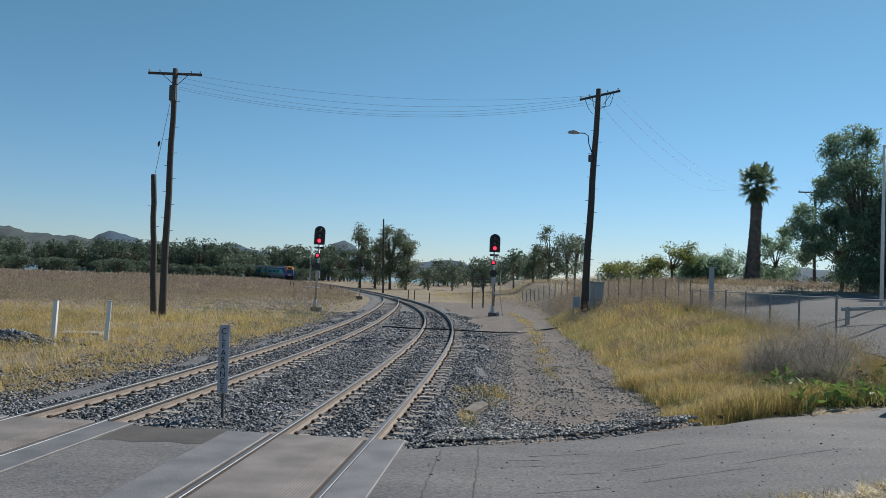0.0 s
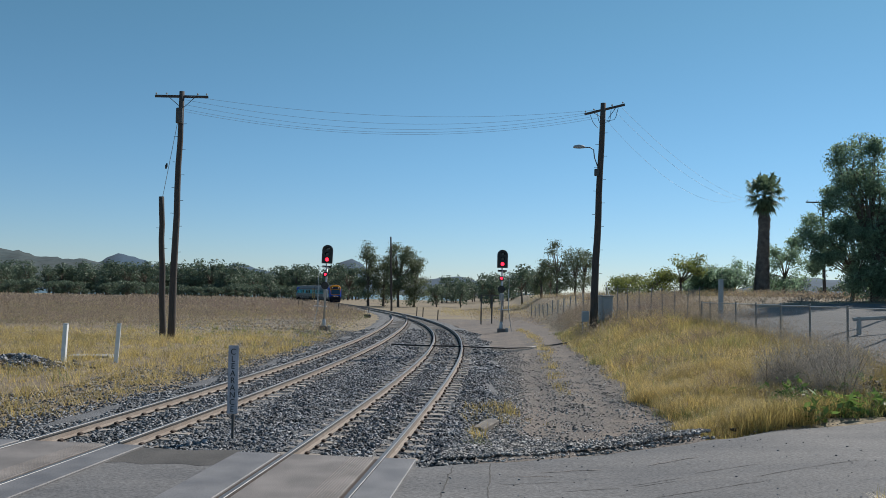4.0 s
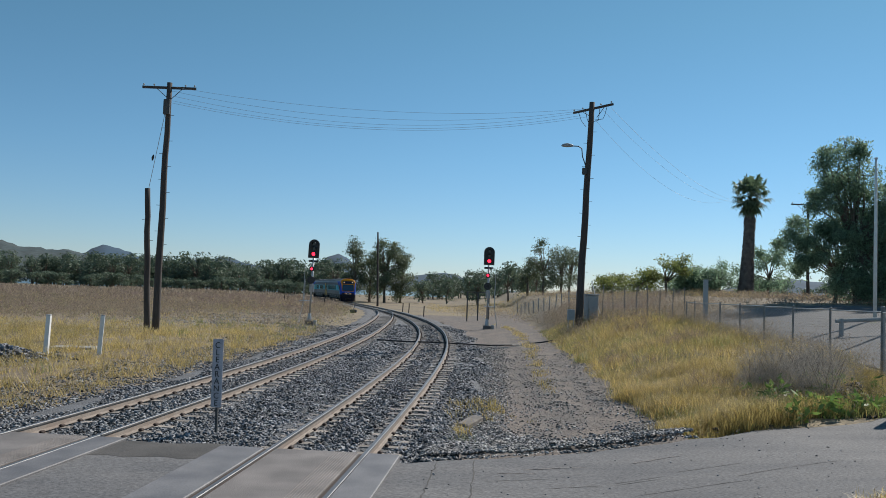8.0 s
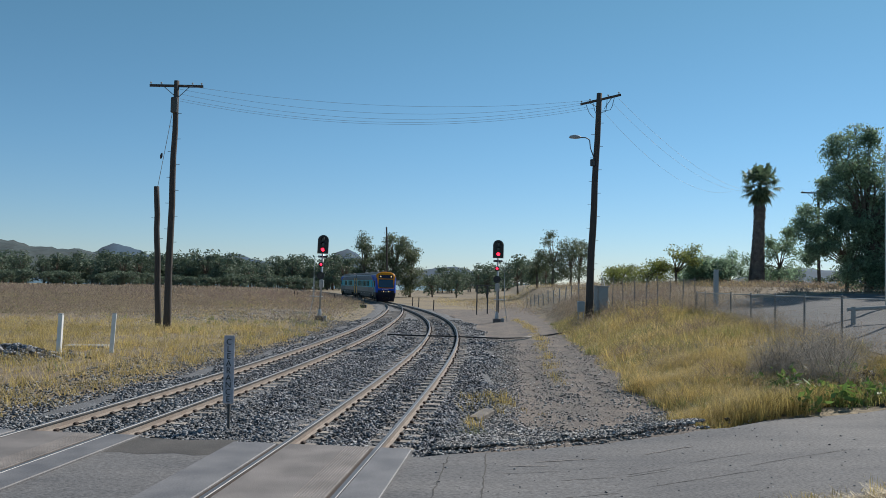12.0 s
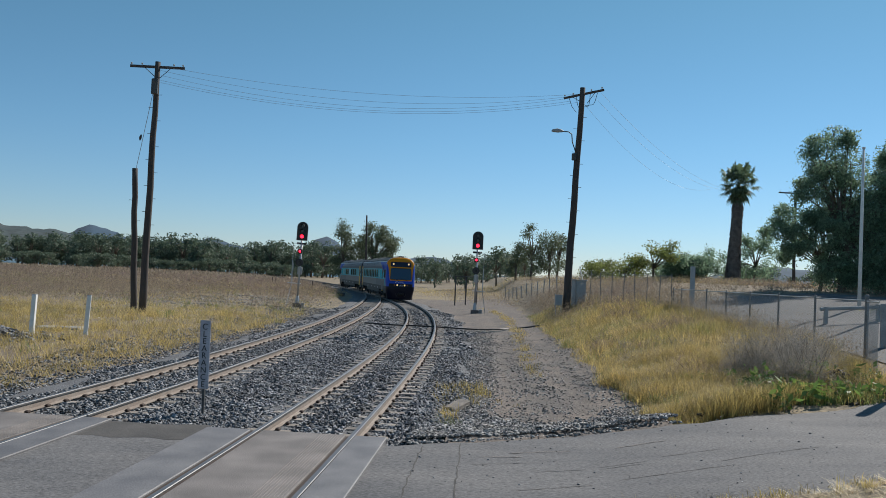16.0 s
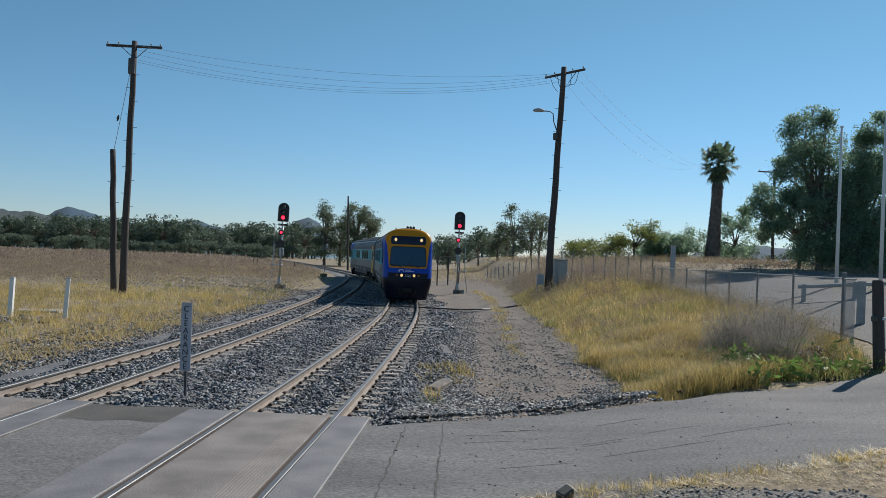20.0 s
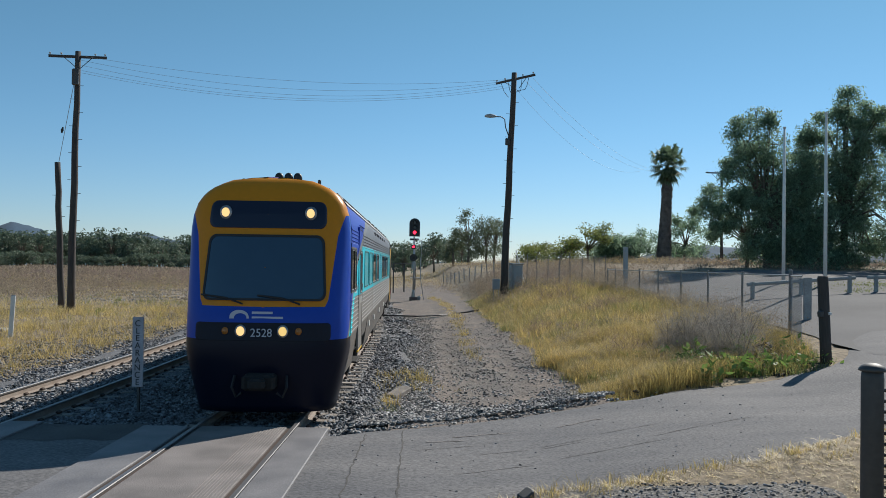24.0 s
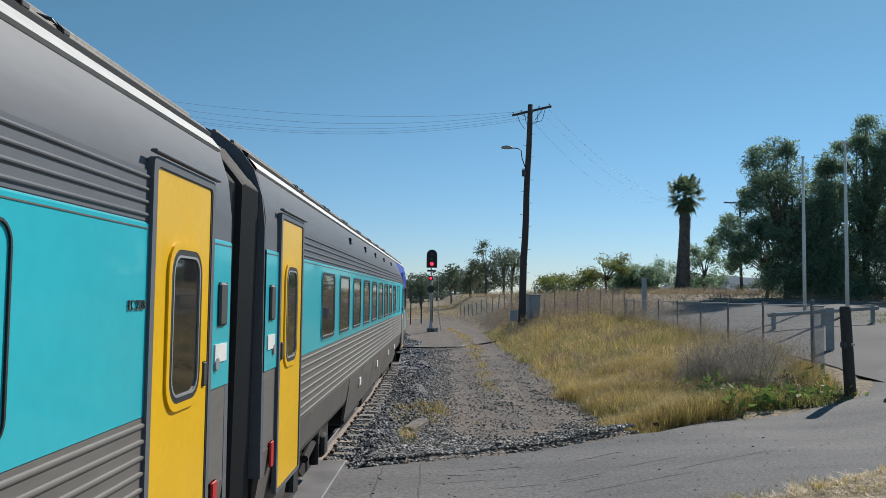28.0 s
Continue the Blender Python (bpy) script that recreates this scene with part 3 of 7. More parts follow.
def livery(name, base_low, base_mid, base_high, rough, metal, nose=False):
    """Paint of the cab end: royal blue, a grey swoosh, a turquoise stripe, and gold round the front."""
    m = mat(name, base_mid, rough, metal, var=0.06, scale=0.8, fine=12, bump=0.01, coat=0.03, spec=0.2)
    n, l = m.node_tree.nodes, m.node_tree.links
    co, sep = n.new("ShaderNodeTexCoord"), n.new("ShaderNodeSeparateXYZ")
    l.new(co.outputs["Object"], sep.inputs[0])

    def math_node(op, a, b=None):
        k = n.new("ShaderNodeMath")
        k.operation = op
        for i, s in enumerate((a, b)):
            if s is None:
                continue
            if isinstance(s, (int, float)):
                k.inputs[i].default_value = s
            else:
                l.new(s, k.inputs[i])
        return k.outputs[0]

    def table(src, lo, hi, pts, vlo, vhi):
        t = math_node("DIVIDE", math_node("SUBTRACT", src, lo), hi - lo)
        r = n.new("ShaderNodeValToRGB")
        e = r.color_ramp.elements
        while len(e) < len(pts):
            e.new(0.5)
        for el, (p, v) in zip(e, pts):
            g = (v - vlo) / (vhi - vlo)
            el.position, el.color = (p - lo) / (hi - lo), (g, g, g, 1)
        l.new(t, r.inputs[0])
        return math_node("ADD", math_node("MULTIPLY", r.outputs[0], vhi - vlo), vlo)

    def mix(fac, a, b):
        k = n.new("ShaderNodeMix")
        k.data_type = "RGBA"
        l.new(fac, k.inputs[0])
        for i, s in ((6, a), (7, b)):
            if isinstance(s, tuple):
                k.inputs[i].default_value = (*s, 1)
            else:
                l.new(s, k.inputs[i])
        return k.outputs[2]

    x, y, z = (sep.outputs[i] for i in range(3))
    d = math_node("MULTIPLY", y, -1.0)
    zb = table(d, -1.0, 7.5, [(-1, 0.3), (0.0, 1.25), (0.70, 1.90), (1.3, 2.48), (2.33, 2.84), (3.3, 3.10), (5.4, 3.49), (7.4, 3.7)], 0.0, 4.0)
    v = math_node("SUBTRACT", z, zb)
    col = mix(math_node("GREATER_THAN", z, 1.922), base_low, base_mid)
    col = mix(math_node("GREATER_THAN", z, 2.906), col, base_high)
    stripe = math_node("MULTIPLY", math_node("GREATER_THAN", v, -0.52), math_node("LESS_THAN", z, 1.922))
    col = mix(stripe, col, (0.028, 0.51, 0.61))
    col = mix(math_node("GREATER_THAN", v, -0.17), col, (0.19, 0.19, 0.195))
    col = mix(math_node("GREATER_THAN", v, 0.0), col, (0.012, 0.062, 0.40))
    if nose:
        ax = math_node("ABSOLUTE", x)
        xb = table(z, 1.4, 3.9, [(1.4, 0.0), (1.81, 0.0), (1.815, 1.0), (1.93, 1.05), (3.0, 1.17), (3.36, 1.28), (3.42, 2.0), (3.9, 2.0)], 0.0, 2.0)
        gold = math_node("MULTIPLY", math_node("LESS_THAN", ax, xb), math_node("LESS_THAN", d, 0.42))
        col = mix(gold, col, (0.66, 0.245, 0.014))
        low = math_node("LESS_THAN", z, 1.28)
        col = mix(low, col, (0.003, 0.006, 0.018))
    l.new(col, n["Hue/Saturation/Value"].inputs["Color"])
    return m


M_CAB_SIDE = livery("cab_side_livery", (0.225, 0.21, 0.195), (0.028, 0.51, 0.61), (0.145, 0.155, 0.175), 0.55, 0.05)
M_CAB_NOSE = livery("cab_nose_livery", (0.225, 0.21, 0.195), (0.028, 0.51, 0.61), (0.24, 0.24, 0.25), 0.34, 0.0, nose=True)

# black front reaches down to 0.10, filling what is shade below the valance
PROF_Z = [0.10, 0.9, 1.2, 3.05, 3.28, 3.48, 3.63, 3.75, 3.85, 3.90, 3.92]
PROF_X = [1.22, 1.40, 1.46, 1.45, 1.42, 1.345, 1.22, 1.03, 0.74, 0.42, 0.0]
NOSE_Z = [0.10, 1.2, 1.7, 3.0, 3.3, 3.55, 3.74, 3.86, 3.92]
NOSE_Y = [0.38, 0.52, 0.48, 0.16, 0.08, -0.02, -0.14, -0.26, -0.42]
CAR_TRUE = 23.76
CAR_LEN, NOSE_BACK, BULGE = 21.96, -0.36, 3.4


def half(z):
    return float(np.interp(z, PROF_Z, PROF_X))


def nose_y(x, z):
    """Where the front's surface lies at x, z."""
    h = max(half(z), 0.02)
    k = max(0.0, 1 - (min(abs(x) / h, 1.0)) ** BULGE) ** (1 / BULGE)
    return NOSE_BACK + (float(np.interp(z, NOSE_Z, NOSE_Y)) - NOSE_BACK) * k


def dense(outline, step=0.07):
    """The same outline with points all along its straight edges."""
    out = []
    for p, q in zip(outline, outline[1:] + outline[:1]):
        n = max(1, int(math.hypot(q[0] - p[0], q[1] - p[1]) / step))
        out += [(p[0] + (q[0] - p[0]) * k / n, p[1] + (q[1] - p[1]) * k / n) for k in range(n)]
    return out


def front_fill(outline, proud):
    """A plate that lies on the curved front inside an outline of (x, z) points."""
    s = Shape()
    outline = dense(outline)
    cx, cz = (min(p[0] for p in outline) + max(p[0] for p in outline)) / 2, (min(p[1] for p in outline) + max(p[1] for p in outline)) / 2
    rings = []
    for k in (1.0, 0.999, 0.95, 0.88, 0.8, 0.7, 0.6, 0.5, 0.4, 0.3, 0.2, 0.1, 0.01):
        off = proud if k < 1 else -0.01
        rings.append([(cx + (x - cx) * k, nose_y(cx + (x - cx) * k, cz + (z - cz) * k) + off, cz + (z - cz) * k) for x, z in outline])
    return s.rings(rings, False)


def rounded(x0, z0, x1, z1, r, n=5, flare=0.0):
    """A rounded outline; flare widens its foot."""
    pts = []
    for cx, cz, a0 in ((x1 - r, z0 + r, -90), (x1 - r, z1 - r, 0), (x0 + r, z1 - r, 90), (x0 + r, z0 + r, 180)):
        for k in range(n + 1):
            a = radians(a0 + 90 * k / n)
            x, z = cx + r * math.cos(a), cz + r * math.sin(a)
            x += flare * (1 - (z - z0) / (z1 - z0)) * (1 if x > (x0 + x1) / 2 else -1)
            pts.append((x, z))
    return pts


def side_plate(s, x, outline, thick, sign, inner=None):
    """A plate on a side at x, out of (y, z) outlines; with inner it is a ring."""
    a = [(sign * (x - 0.02), y, z) for y, z in outline]
    b = [(sign * (x + thick), y, z) for y, z in outline]
    if inner is None:
        return s.rings([a, b], True)
    c = [(sign * (x + thick), y, z) for y, z in inner]
    d = [(sign * (x - 0.02), y, z) for y, z in inner]
    return s.rings([a, b, c, d], False)


def strip(s, prof, y0, y1, sign, n=1):
    """A profile of (x, z) drawn out along the car."""
    rings = []
    for k in range(n + 1):
        y = y0 + (y1 - y0) * k / n
        rings.append([(sign * x, y, z) for x, z in prof])
    return s.rings(rings, False, False)


def ribs(x, z0, z1, n, depth):
    """A corrugated profile: n rounded ribs between two heights."""
    out, p = [(x, z0)], (z1 - z0) / n
    for k in range(n):
        a = z0 + p * k
        out += [(x, a + p * 0.33), (x + depth * 0.85, a + p * 0.40), (x + depth, a + p * 0.50), (x + depth * 0.85, a + p * 0.60), (x, a + p * 0.67)]
    return out + [(x, z1)]


def lettering(name, words, size, m, material, parent, label="", narrow=1.0):
    cu = bpy.data.curves.new(name, "FONT")
    cu.body, cu.size, cu.align_x, cu.align_y, cu.extrude = words, size, "CENTER", "CENTER", 0.003
    tmp = bpy.data.objects.new(name, cu)
    scene.collection.objects.link(tmp)
    me = bpy.data.meshes.new_from_object(tmp.evaluated_get(bpy.context.evaluated_depsgraph_get()))
    bpy.data.objects.remove(tmp)
    me.materials.clear()
    me.materials.append(material)
    ob = new(name, me)
    ob.parent = parent
    ob.matrix_local = m @ Matrix.Diagonal((narrow, 1, 1, 1))
    if label:
        ob["label"] = label
    return ob


def window(car, y0, y1, z0, z1, sign, r=0.09, glass=None, material=None, name="window"):
    o = rounded(y0, z0, y1, z1, r)
    e = 0.028 if glass else 0.012
    i = rounded(y0 + e, z0 + e, y1 - e, z1 - e, r * 0.8)
    rim = rounded(y0 - 0.022, z0 - 0.022, y1 + 0.022, z1 + 0.022, r * 1.2)
    w = part(name, side_plate(Shape(), 1.462, o, 0.018, sign, i), M_RUBBER, car, "black rubber window seal")
    part("window_rim", side_plate(Shape(), 1.462, rim, 0.012, sign, o), M_SKIRT if name == "cab_window" else M_TEAL, w)
    part("pane" if glass else "blank_panel", side_plate(Shape(), 1.462, i, 0.008, sign), material, w, "dark tinted glass" if glass else "turquoise blanking panel")
    if glass:
        part("window_trim", side_plate(Shape(), 1.462, i, 0.012, sign, rounded(y0 + e + 0.009, z0 + e + 0.009, y1 - e - 0.009, z1 - e - 0.009, r * 0.75)), M_GALV, w, "thin bright window trim")
    return w


def louvre(car, y0, y1, z0, z1, sign):
    o = rounded(y0, z0, y1, z1, 0.07)
    i = rounded(y0 + 0.05, z0 + 0.05, y1 - 0.05, z1 - 0.05, 0.04)
    lv = part("louvre", side_plate(Shape(), 1.462, o, 0.02, sign, i), M_TEAL, car, "turquoise louvred vent")
    part("backing", side_plate(Shape(), 1.455, i, 0.012, sign), M_RUBBER, lv)
    n = 12
    for k in range(n):
        z = z0 + 0.06 + (z1 - z0 - 0.12) * (k + 0.2) / n
        part("slat", Shape().rings([[(sign * 1.462, y, z + 0.045), (sign * 1.487, y, z), (sign * 1.482, y, z - 0.006), (sign * 1.458, y, z + 0.03)] for y in (y0 + 0.05, y1 - 0.05)]), M_TEAL, lv)


def side_door(car, y0, y1, z0, z1, sign, paint, win, label):
    """A single-leaf door with its frame, window, handles and step."""
    yc = (y0 + y1) / 2
    dr = part("door", side_plate(Shape(), 1.462, rounded(y0 + 0.03, z0, y1 - 0.03, z1, 0.03), 0.012, sign), paint, car, label)
    part("door_frame", side_plate(Shape(), 1.462, rounded(y0 - 0.03, z0 - 0.02, y1 + 0.03, z1 + 0.04, 0.05), 0.022 if paint == M_YELLOW else 0.016, sign, rounded(y0 + 0.025, z0 + 0.01, y1 - 0.025, z1 - 0.005, 0.04)), M_GREY if paint == M_YELLOW else paint, dr, "door frame")
    part("door_seal", side_plate(Shape(), 1.462, rounded(y0 + 0.02, z0 + 0.005, y1 - 0.02, z1, 0.035), 0.017, sign, rounded(y0 + 0.042, z0 + 0.015, y1 - 0.036, z1 - 0.012, 0.03)), M_RUBBER, dr)
    a, b, c, d = win
    o = rounded(a, c, b, d, 0.13)
    part("window_seal", side_plate(Shape(), 1.475, rounded(a - 0.04, c - 0.04, b + 0.04, d + 0.04, 0.16), 0.014 if paint == M_YELLOW else 0.008, sign, o), paint, dr)
    part("window_gasket", side_plate(Shape(), 1.475, o, 0.012, sign, rounded(a + 0.035, c + 0.035, b - 0.035, d - 0.035, 0.1)), M_RUBBER, dr)
    part("pane", side_plate(Shape(), 1.474, rounded(a + 0.03, c + 0.03, b - 0.03, d - 0.03, 0.1), 0.005, sign), M_GLASS, dr, "dark tinted glass")
    part("gutter", Shape().box(*sorted((sign * 1.47, sign * 1.51))[:1], y0 - 0.06, z1 + 0.05, sorted((sign * 1.47, sign * 1.51))[1], y1 + 0.06, z1 + 0.065, 0.004), M_GREY if paint == M_YELLOW else paint, dr)
    part("door_handle", Shape().box(min(sign * 1.47, sign * 1.49), y0 + 0.07, 2.02, max(sign * 1.47, sign * 1.49), y0 + 0.13, 2.16, 0.008), M_DARKSTEEL, dr)
    part("push_button", Shape().cyl((sign * 1.46, y0 - 0.17, 2.12), (sign * 1.482, y0 - 0.17, 2.12), 0.04, n=12), M_GALV, car)
    part("window_trim", side_plate(Shape(), 1.475, rounded(a + 0.03, c + 0.03, b - 0.03, d - 0.03, 0.1), 0.015, sign, rounded(a + 0.042, c + 0.042, b - 0.042, d - 0.042, 0.095)), M_GALV, dr, "thin bright window trim")
    if paint != M_YELLOW:
        part("yellow_sill", Shape().box(min(sign * 1.45, sign * 1.48), y0 - 0.02, z0 - 0.07, max(sign * 1.45, sign * 1.48), y1 + 0.02, z0 - 0.025, 0.005), M_YELLOW, car, "yellow strip under the door")
    part("step", Shape().box(min(sign * 1.2, sign * 1.45), y0 + 0.05, 0.66, max(sign * 1.2, sign * 1.45), y1 - 0.05, 0.70, 0.01), M_UNDER, car, "dark entrance step")
    return dr


def bogie(car, y):
    b = part("bogie_frame", Shape(), M_UNDER, car)
    s = Shape()
    for sg in (-0.96, 0.96):
        s.rings([[(sg * 1.02, y + a, z), (sg * 1.16, y + a, z), (sg * 1.16, y + a, z + h), (sg * 1.02, y + a, z + h)] for a, z, h in ((-1.75, 0.50, 0.18), (-0.7, 0.50, 0.2), (-0.35, 0.34, 0.3), (0.35, 0.34, 0.3), (0.7, 0.50, 0.2), (1.75, 0.50, 0.18))])
        for dy in (-1.15, 1.15):
            s.box(sg * 1.09 - 0.13, y + dy - 0.18, 0.30, sg * 1.09 + 0.13, y + dy + 0.18, 0.62, 0.04)
            s.cyl((sg * 1.09, y + dy - 0.3, 0.6), (sg * 1.09, y + dy - 0.3, 0.86), 0.09, n=10)
        s.cyl((sg * 1.24, y, 0.42), (sg * 1.24, y, 0.9), 0.06, n=8)
        s.cyl((sg * 1.22, y + 0.5, 0.78), (sg * 1.22, y - 0.6, 0.6), 0.05, n=8)
    s.box(-1.05, y - 0.3, 0.36, 1.05, y + 0.3, 0.72, 0.05)
    b.data = s.mesh("bogie_frame", M_UNDER)
    out = []
    for dy in (-1.15, 1.15):
        w = Shape()
        for sg in (-1, 1):
            w.rings([[(sg * xx, r * math.cos(2 * math.pi * k / 20), r * math.sin(2 * math.pi * k / 20)) for k in range(20)]
                     for xx, r in ((0.68, 0.10), (0.685, 0.36), (0.685, 0.455), (0.715, 0.455), (0.72, 0.43), (0.815, 0.425), (0.815, 0.37), (0.79, 0.34), (0.79, 0.14), (0.83, 0.12))], True)
            for k in range(6):
                a = 2 * math.pi * k / 6
                w.cyl((sg * 0.79, 0.26 * math.cos(a), 0.26 * math.sin(a)), (sg * 0.80, 0.26 * math.cos(a), 0.26 * math.sin(a)), 0.03, n=6)
        w.cyl((-0.95, 0, 0), (0.95, 0, 0), 0.085, n=10)
        o = part("wheelset", w, M_WHEEL, car, "pair of steel wheels on an axle")
        o.location = (0, y + dy, 0.43)
        out.append(o)
    return out


WHEELSETS = []


def rail_car(label, sides):
    """One car with a driving cab at +y. sides: for each side the layout of openings, by distance behind the headlamps."""
    car = thing("rail_car", pose(0, 0, 0), label, "train car", "cars of the train")
    end = -CAR_LEN
    cab = -3.12
    s = Shape()                                       # curved front with rounded corners
    zs = np.concatenate([np.linspace(0.10, 3.0, 23), np.linspace(3.08, 3.915, 14)])
    rings = []
    for z in zs:
        h, f = half(z), float(np.interp(z, NOSE_Z, NOSE_Y)) - NOSE_BACK
        r = [(-h, -0.45, z)]
        for k in range(33):
            a = -math.pi / 2 + math.pi * k / 32
            sx, cx = math.sin(a), max(math.cos(a), 0.0)
            r.append((h * math.copysign(abs(sx) ** (2 / BULGE), sx), NOSE_BACK + f * cx ** (2 / BULGE), z))
        rings.append(r + [(h, -0.45, z)])
    s.rings(rings, True, False)
    nose = part("cab_front", s, M_CAB_NOSE, car, "gold and royal blue rounded cab front", True)
    part("headlamp_panel", front_fill(rounded(-1.03, 3.07, 1.03, 3.50, 0.12, flare=0.02), 0.012), M_HEADPANEL, nose, "dark blue headlamp panel", True)
    o = rounded(-1.02, 1.96, 1.02, 2.97, 0.13, flare=0.07)
    part("windscreen", front_fill(o, 0.014), M_WINDSCREEN, nose, "large dark windscreen with the sky's reflection put in its colour", True)
    gk = Shape()
    ro, ri = rounded(-1.02, 1.96, 1.02, 2.97, 0.13, 5, 0.07), rounded(-0.985, 1.995, 0.985, 2.935, 0.11, 5, 0.07)
    so, si = ([(p[0] + (q[0] - p[0]) * k / 12, p[1] + (q[1] - p[1]) * k / 12) for p, q in zip(w, w[1:] + w[:1]) for k in range(12)] for w in (ro, ri))
    gk.rings([[(x, nose_y(x, z) + p, z) for x, z in q] for q, p in ((so, -0.01), (so, 0.024), (si, 0.024), (si, 0.0))], False)
    part("windscreen_seal", gk, M_RUBBER, nose)
    part("lamp_band", front_fill(rounded(-1.18, 1.36, 1.18, 1.63, 0.06), 0.010), M_VALANCE, nose, "black lamp band", True)
    for sg in (-1, 1):
        y = nose_y(0.76, 3.3)
        lamp = part("headlamp", Shape().cyl((sg * 0.758, y - 0.03, 3.31), (sg * 0.758, y + 0.045, 3.31), 0.112, 0.104, 18), M_GALV, nose, "round headlamp bezel", True)
        part("lens", Shape().cyl((sg * 0.758, y + 0.02, 3.31), (sg * 0.758, y + 0.052, 3.31), 0.078, 0.07, 18), M_HEADLIGHT, lamp, "lit warm white headlamp")
        y = nose_y(0.36, 1.505)
        lamp = part("marker_lamp", Shape().cyl((sg * 0.365, y - 0.02, 1.505), (sg * 0.365, y + 0.03, 1.505), 0.10, 0.095, 16), M_GALV, nose, "round lower lamp", True)
        part("lens", Shape().cyl((sg * 0.365, y + 0.01, 1.505), (sg * 0.365, y + 0.036, 1.505), 0.078, 0.07, 16), M_HEADLIGHT if sg > 0 else M_MARKER, lamp, "lit yellowish lamp")
        y = nose_y(0.63, 1.505)
        part("tail_lamp", Shape().cyl((sg * 0.635, y - 0.02, 1.505), (sg * 0.635, y + 0.025, 1.505), 0.06, 0.055, 14), M_AMBER, nose, "unlit amber lamp", True)
        # windscreen wiper
        x0 = sg * 0.5 - 0.15
        part("wiper", Shape().tube([(x0, nose_y(x0, 1.92) + 0.03, 1.91), (x0 + 0.3, nose_y(x0 + 0.3, 2.0) + 0.05, 2.0), (x0 + 0.75, nose_y(x0 + 0.75, 2.04) + 0.04, 2.04)], 0.014, 6), M_RUBBER, nose)
    # mark of the operator, drawn as plain bars
    y = nose_y(0, 1.75) + 0.006
    arc = Shape()
    q = [(0.40 - 0.17 * math.cos(radians(a)), 1.69 + 0.13 * math.sin(radians(a)) ** 0.8) for a in range(0, 181, 15)]
    q2 = [(0.38 - 0.11 * math.cos(radians(a)), 1.69 + 0.08 * math.sin(radians(a)) ** 0.8) for a in range(0, 181, 15)]
    arc.rings([[(x, y + 0.004, z) for x, z in q], [(x, y + 0.004, z) for x, z in q2]], False, False)
    part("mark", arc, M_LETTER, nose, "pale curved mark")
    for x0, x1, z in ((-0.18, 0.18, 1.78), (-0.36, 0.18, 1.705)):
        part("mark_bar", Shape().box(x0, y - 0.002, z - 0.018, x1, y + 0.004, z + 0.018), M_LETTER, nose, "pale bar of unreadable writing")
    lettering("fleet_number", "2528", 0.19, pose(0, nose_y(0, 1.505) + 0.014, 1.425, 90, 0, 180), M_LETTER, nose, "pale fleet number")
    cp = Shape().box(-0.28, 0.40, 0.55, 0.28, 0.78, 0.85, 0.05)
    cp.box(-0.14, 0.6, 0.6, 0.14, 0.95, 0.8, 0.04)
    part("coupler", cp, M_UNDER, car, "black automatic coupler")
    for sg in (-1, 1):
        part("air_hose", Shape().tube([(sg * 0.45, 0.5, 0.8), (sg * 0.47, 0.62, 0.6), (sg * 0.40, 0.6, 0.42), (sg * 0.3, 0.62, 0.5)], 0.025, 6), M_RUBBER, car)
    for k in (-0.34, -0.16, 0.02):
        h = Shape().cyl((k, -1.05, 3.88), (k, -1.05, 3.98), 0.03, n=8)
        h.tube([(k, -1.22, 3.97), (k, -1.1, 3.97), (k, -0.98, 3.97), (k, -0.95, 3.97)], [0.04, 0.07, 0.085, 0.06], 12)
        part("horn", h, M_BLACK, car, "black round roof horn", True)
    for k in (-0.75, 0.72):
        part("roof_fitting", Shape().box(k - 0.03, -1.1, 3.80, k + 0.03, -1.04, 3.95, 0.01), M_DARKSTEEL, car)
    # sides
    for sign, lay in ((-1, sides[0]), (1, sides[1])):
        for y0, y1, tag in ((-0.44, cab - 4.4, "cab"), (cab - 4.4, end, "")):
            low, midm, high, grey = (M_CAB_SIDE,) * 4 if tag else (M_SILVER, M_TEAL, M_GREY, M_GREY)
            spans = [(y0, y1)]
            for d0, d1 in lay["doors"]:
                nxt = []
                for a, b in spans:
                    if a > -d0 and b < -d1:
                        nxt += [(a, -d0 + 0.02)] + ([(-d1 - 0.02, b)] if d0 < 10 else [])
                    else:
                        nxt.append((a, b))
                spans = nxt
            lo, hi = Shape(), Shape()
            for a, b in spans:
                strip(lo, ribs(1.465, 1.38, 1.972, 8, 0.013), a, b, sign)
                strip(hi, ribs(1.455, 2.89, 3.13, 4, 0.012), a, b, sign)
            part("lower_ribbed_panel", lo, low, car, "ribbed stainless lower side panel" if not tag else "")
            part("upper_ribbed_panel", hi, high, car)
            part("side_panel", strip(Shape(), [(1.455, 1.968), (1.465, 1.975), (1.465, 2.875), (1.455, 2.885)], y0, y1, sign), midm, car, "turquoise painted window band" if not tag else "")
            part("lower_panel", strip(Shape(), [(1.455, 1.36), (1.455, 1.97)], y0, y1, sign), low, car, "flat grey-brown lower panel" if not tag else "")
            part("upper_panel", strip(Shape(), [(1.452, 2.88), (1.45, 3.06)], y0, y1, sign), grey, car)
            part("band_line", strip(Shape(), [(1.466, 2.852), (1.469, 2.852), (1.469, 2.858), (1.466, 2.858)], y0 - 0.03 - (0 if not tag else 2.9), y1, sign), M_SKIRT, car, "thin dark seam along the top of the band")
            part("cantrail", strip(Shape(), [(1.45, 3.05), (1.447, 3.13), (1.42, 3.28), (1.375, 3.41), (1.345, 3.48)], y0, y1, sign), grey, car, "", True)
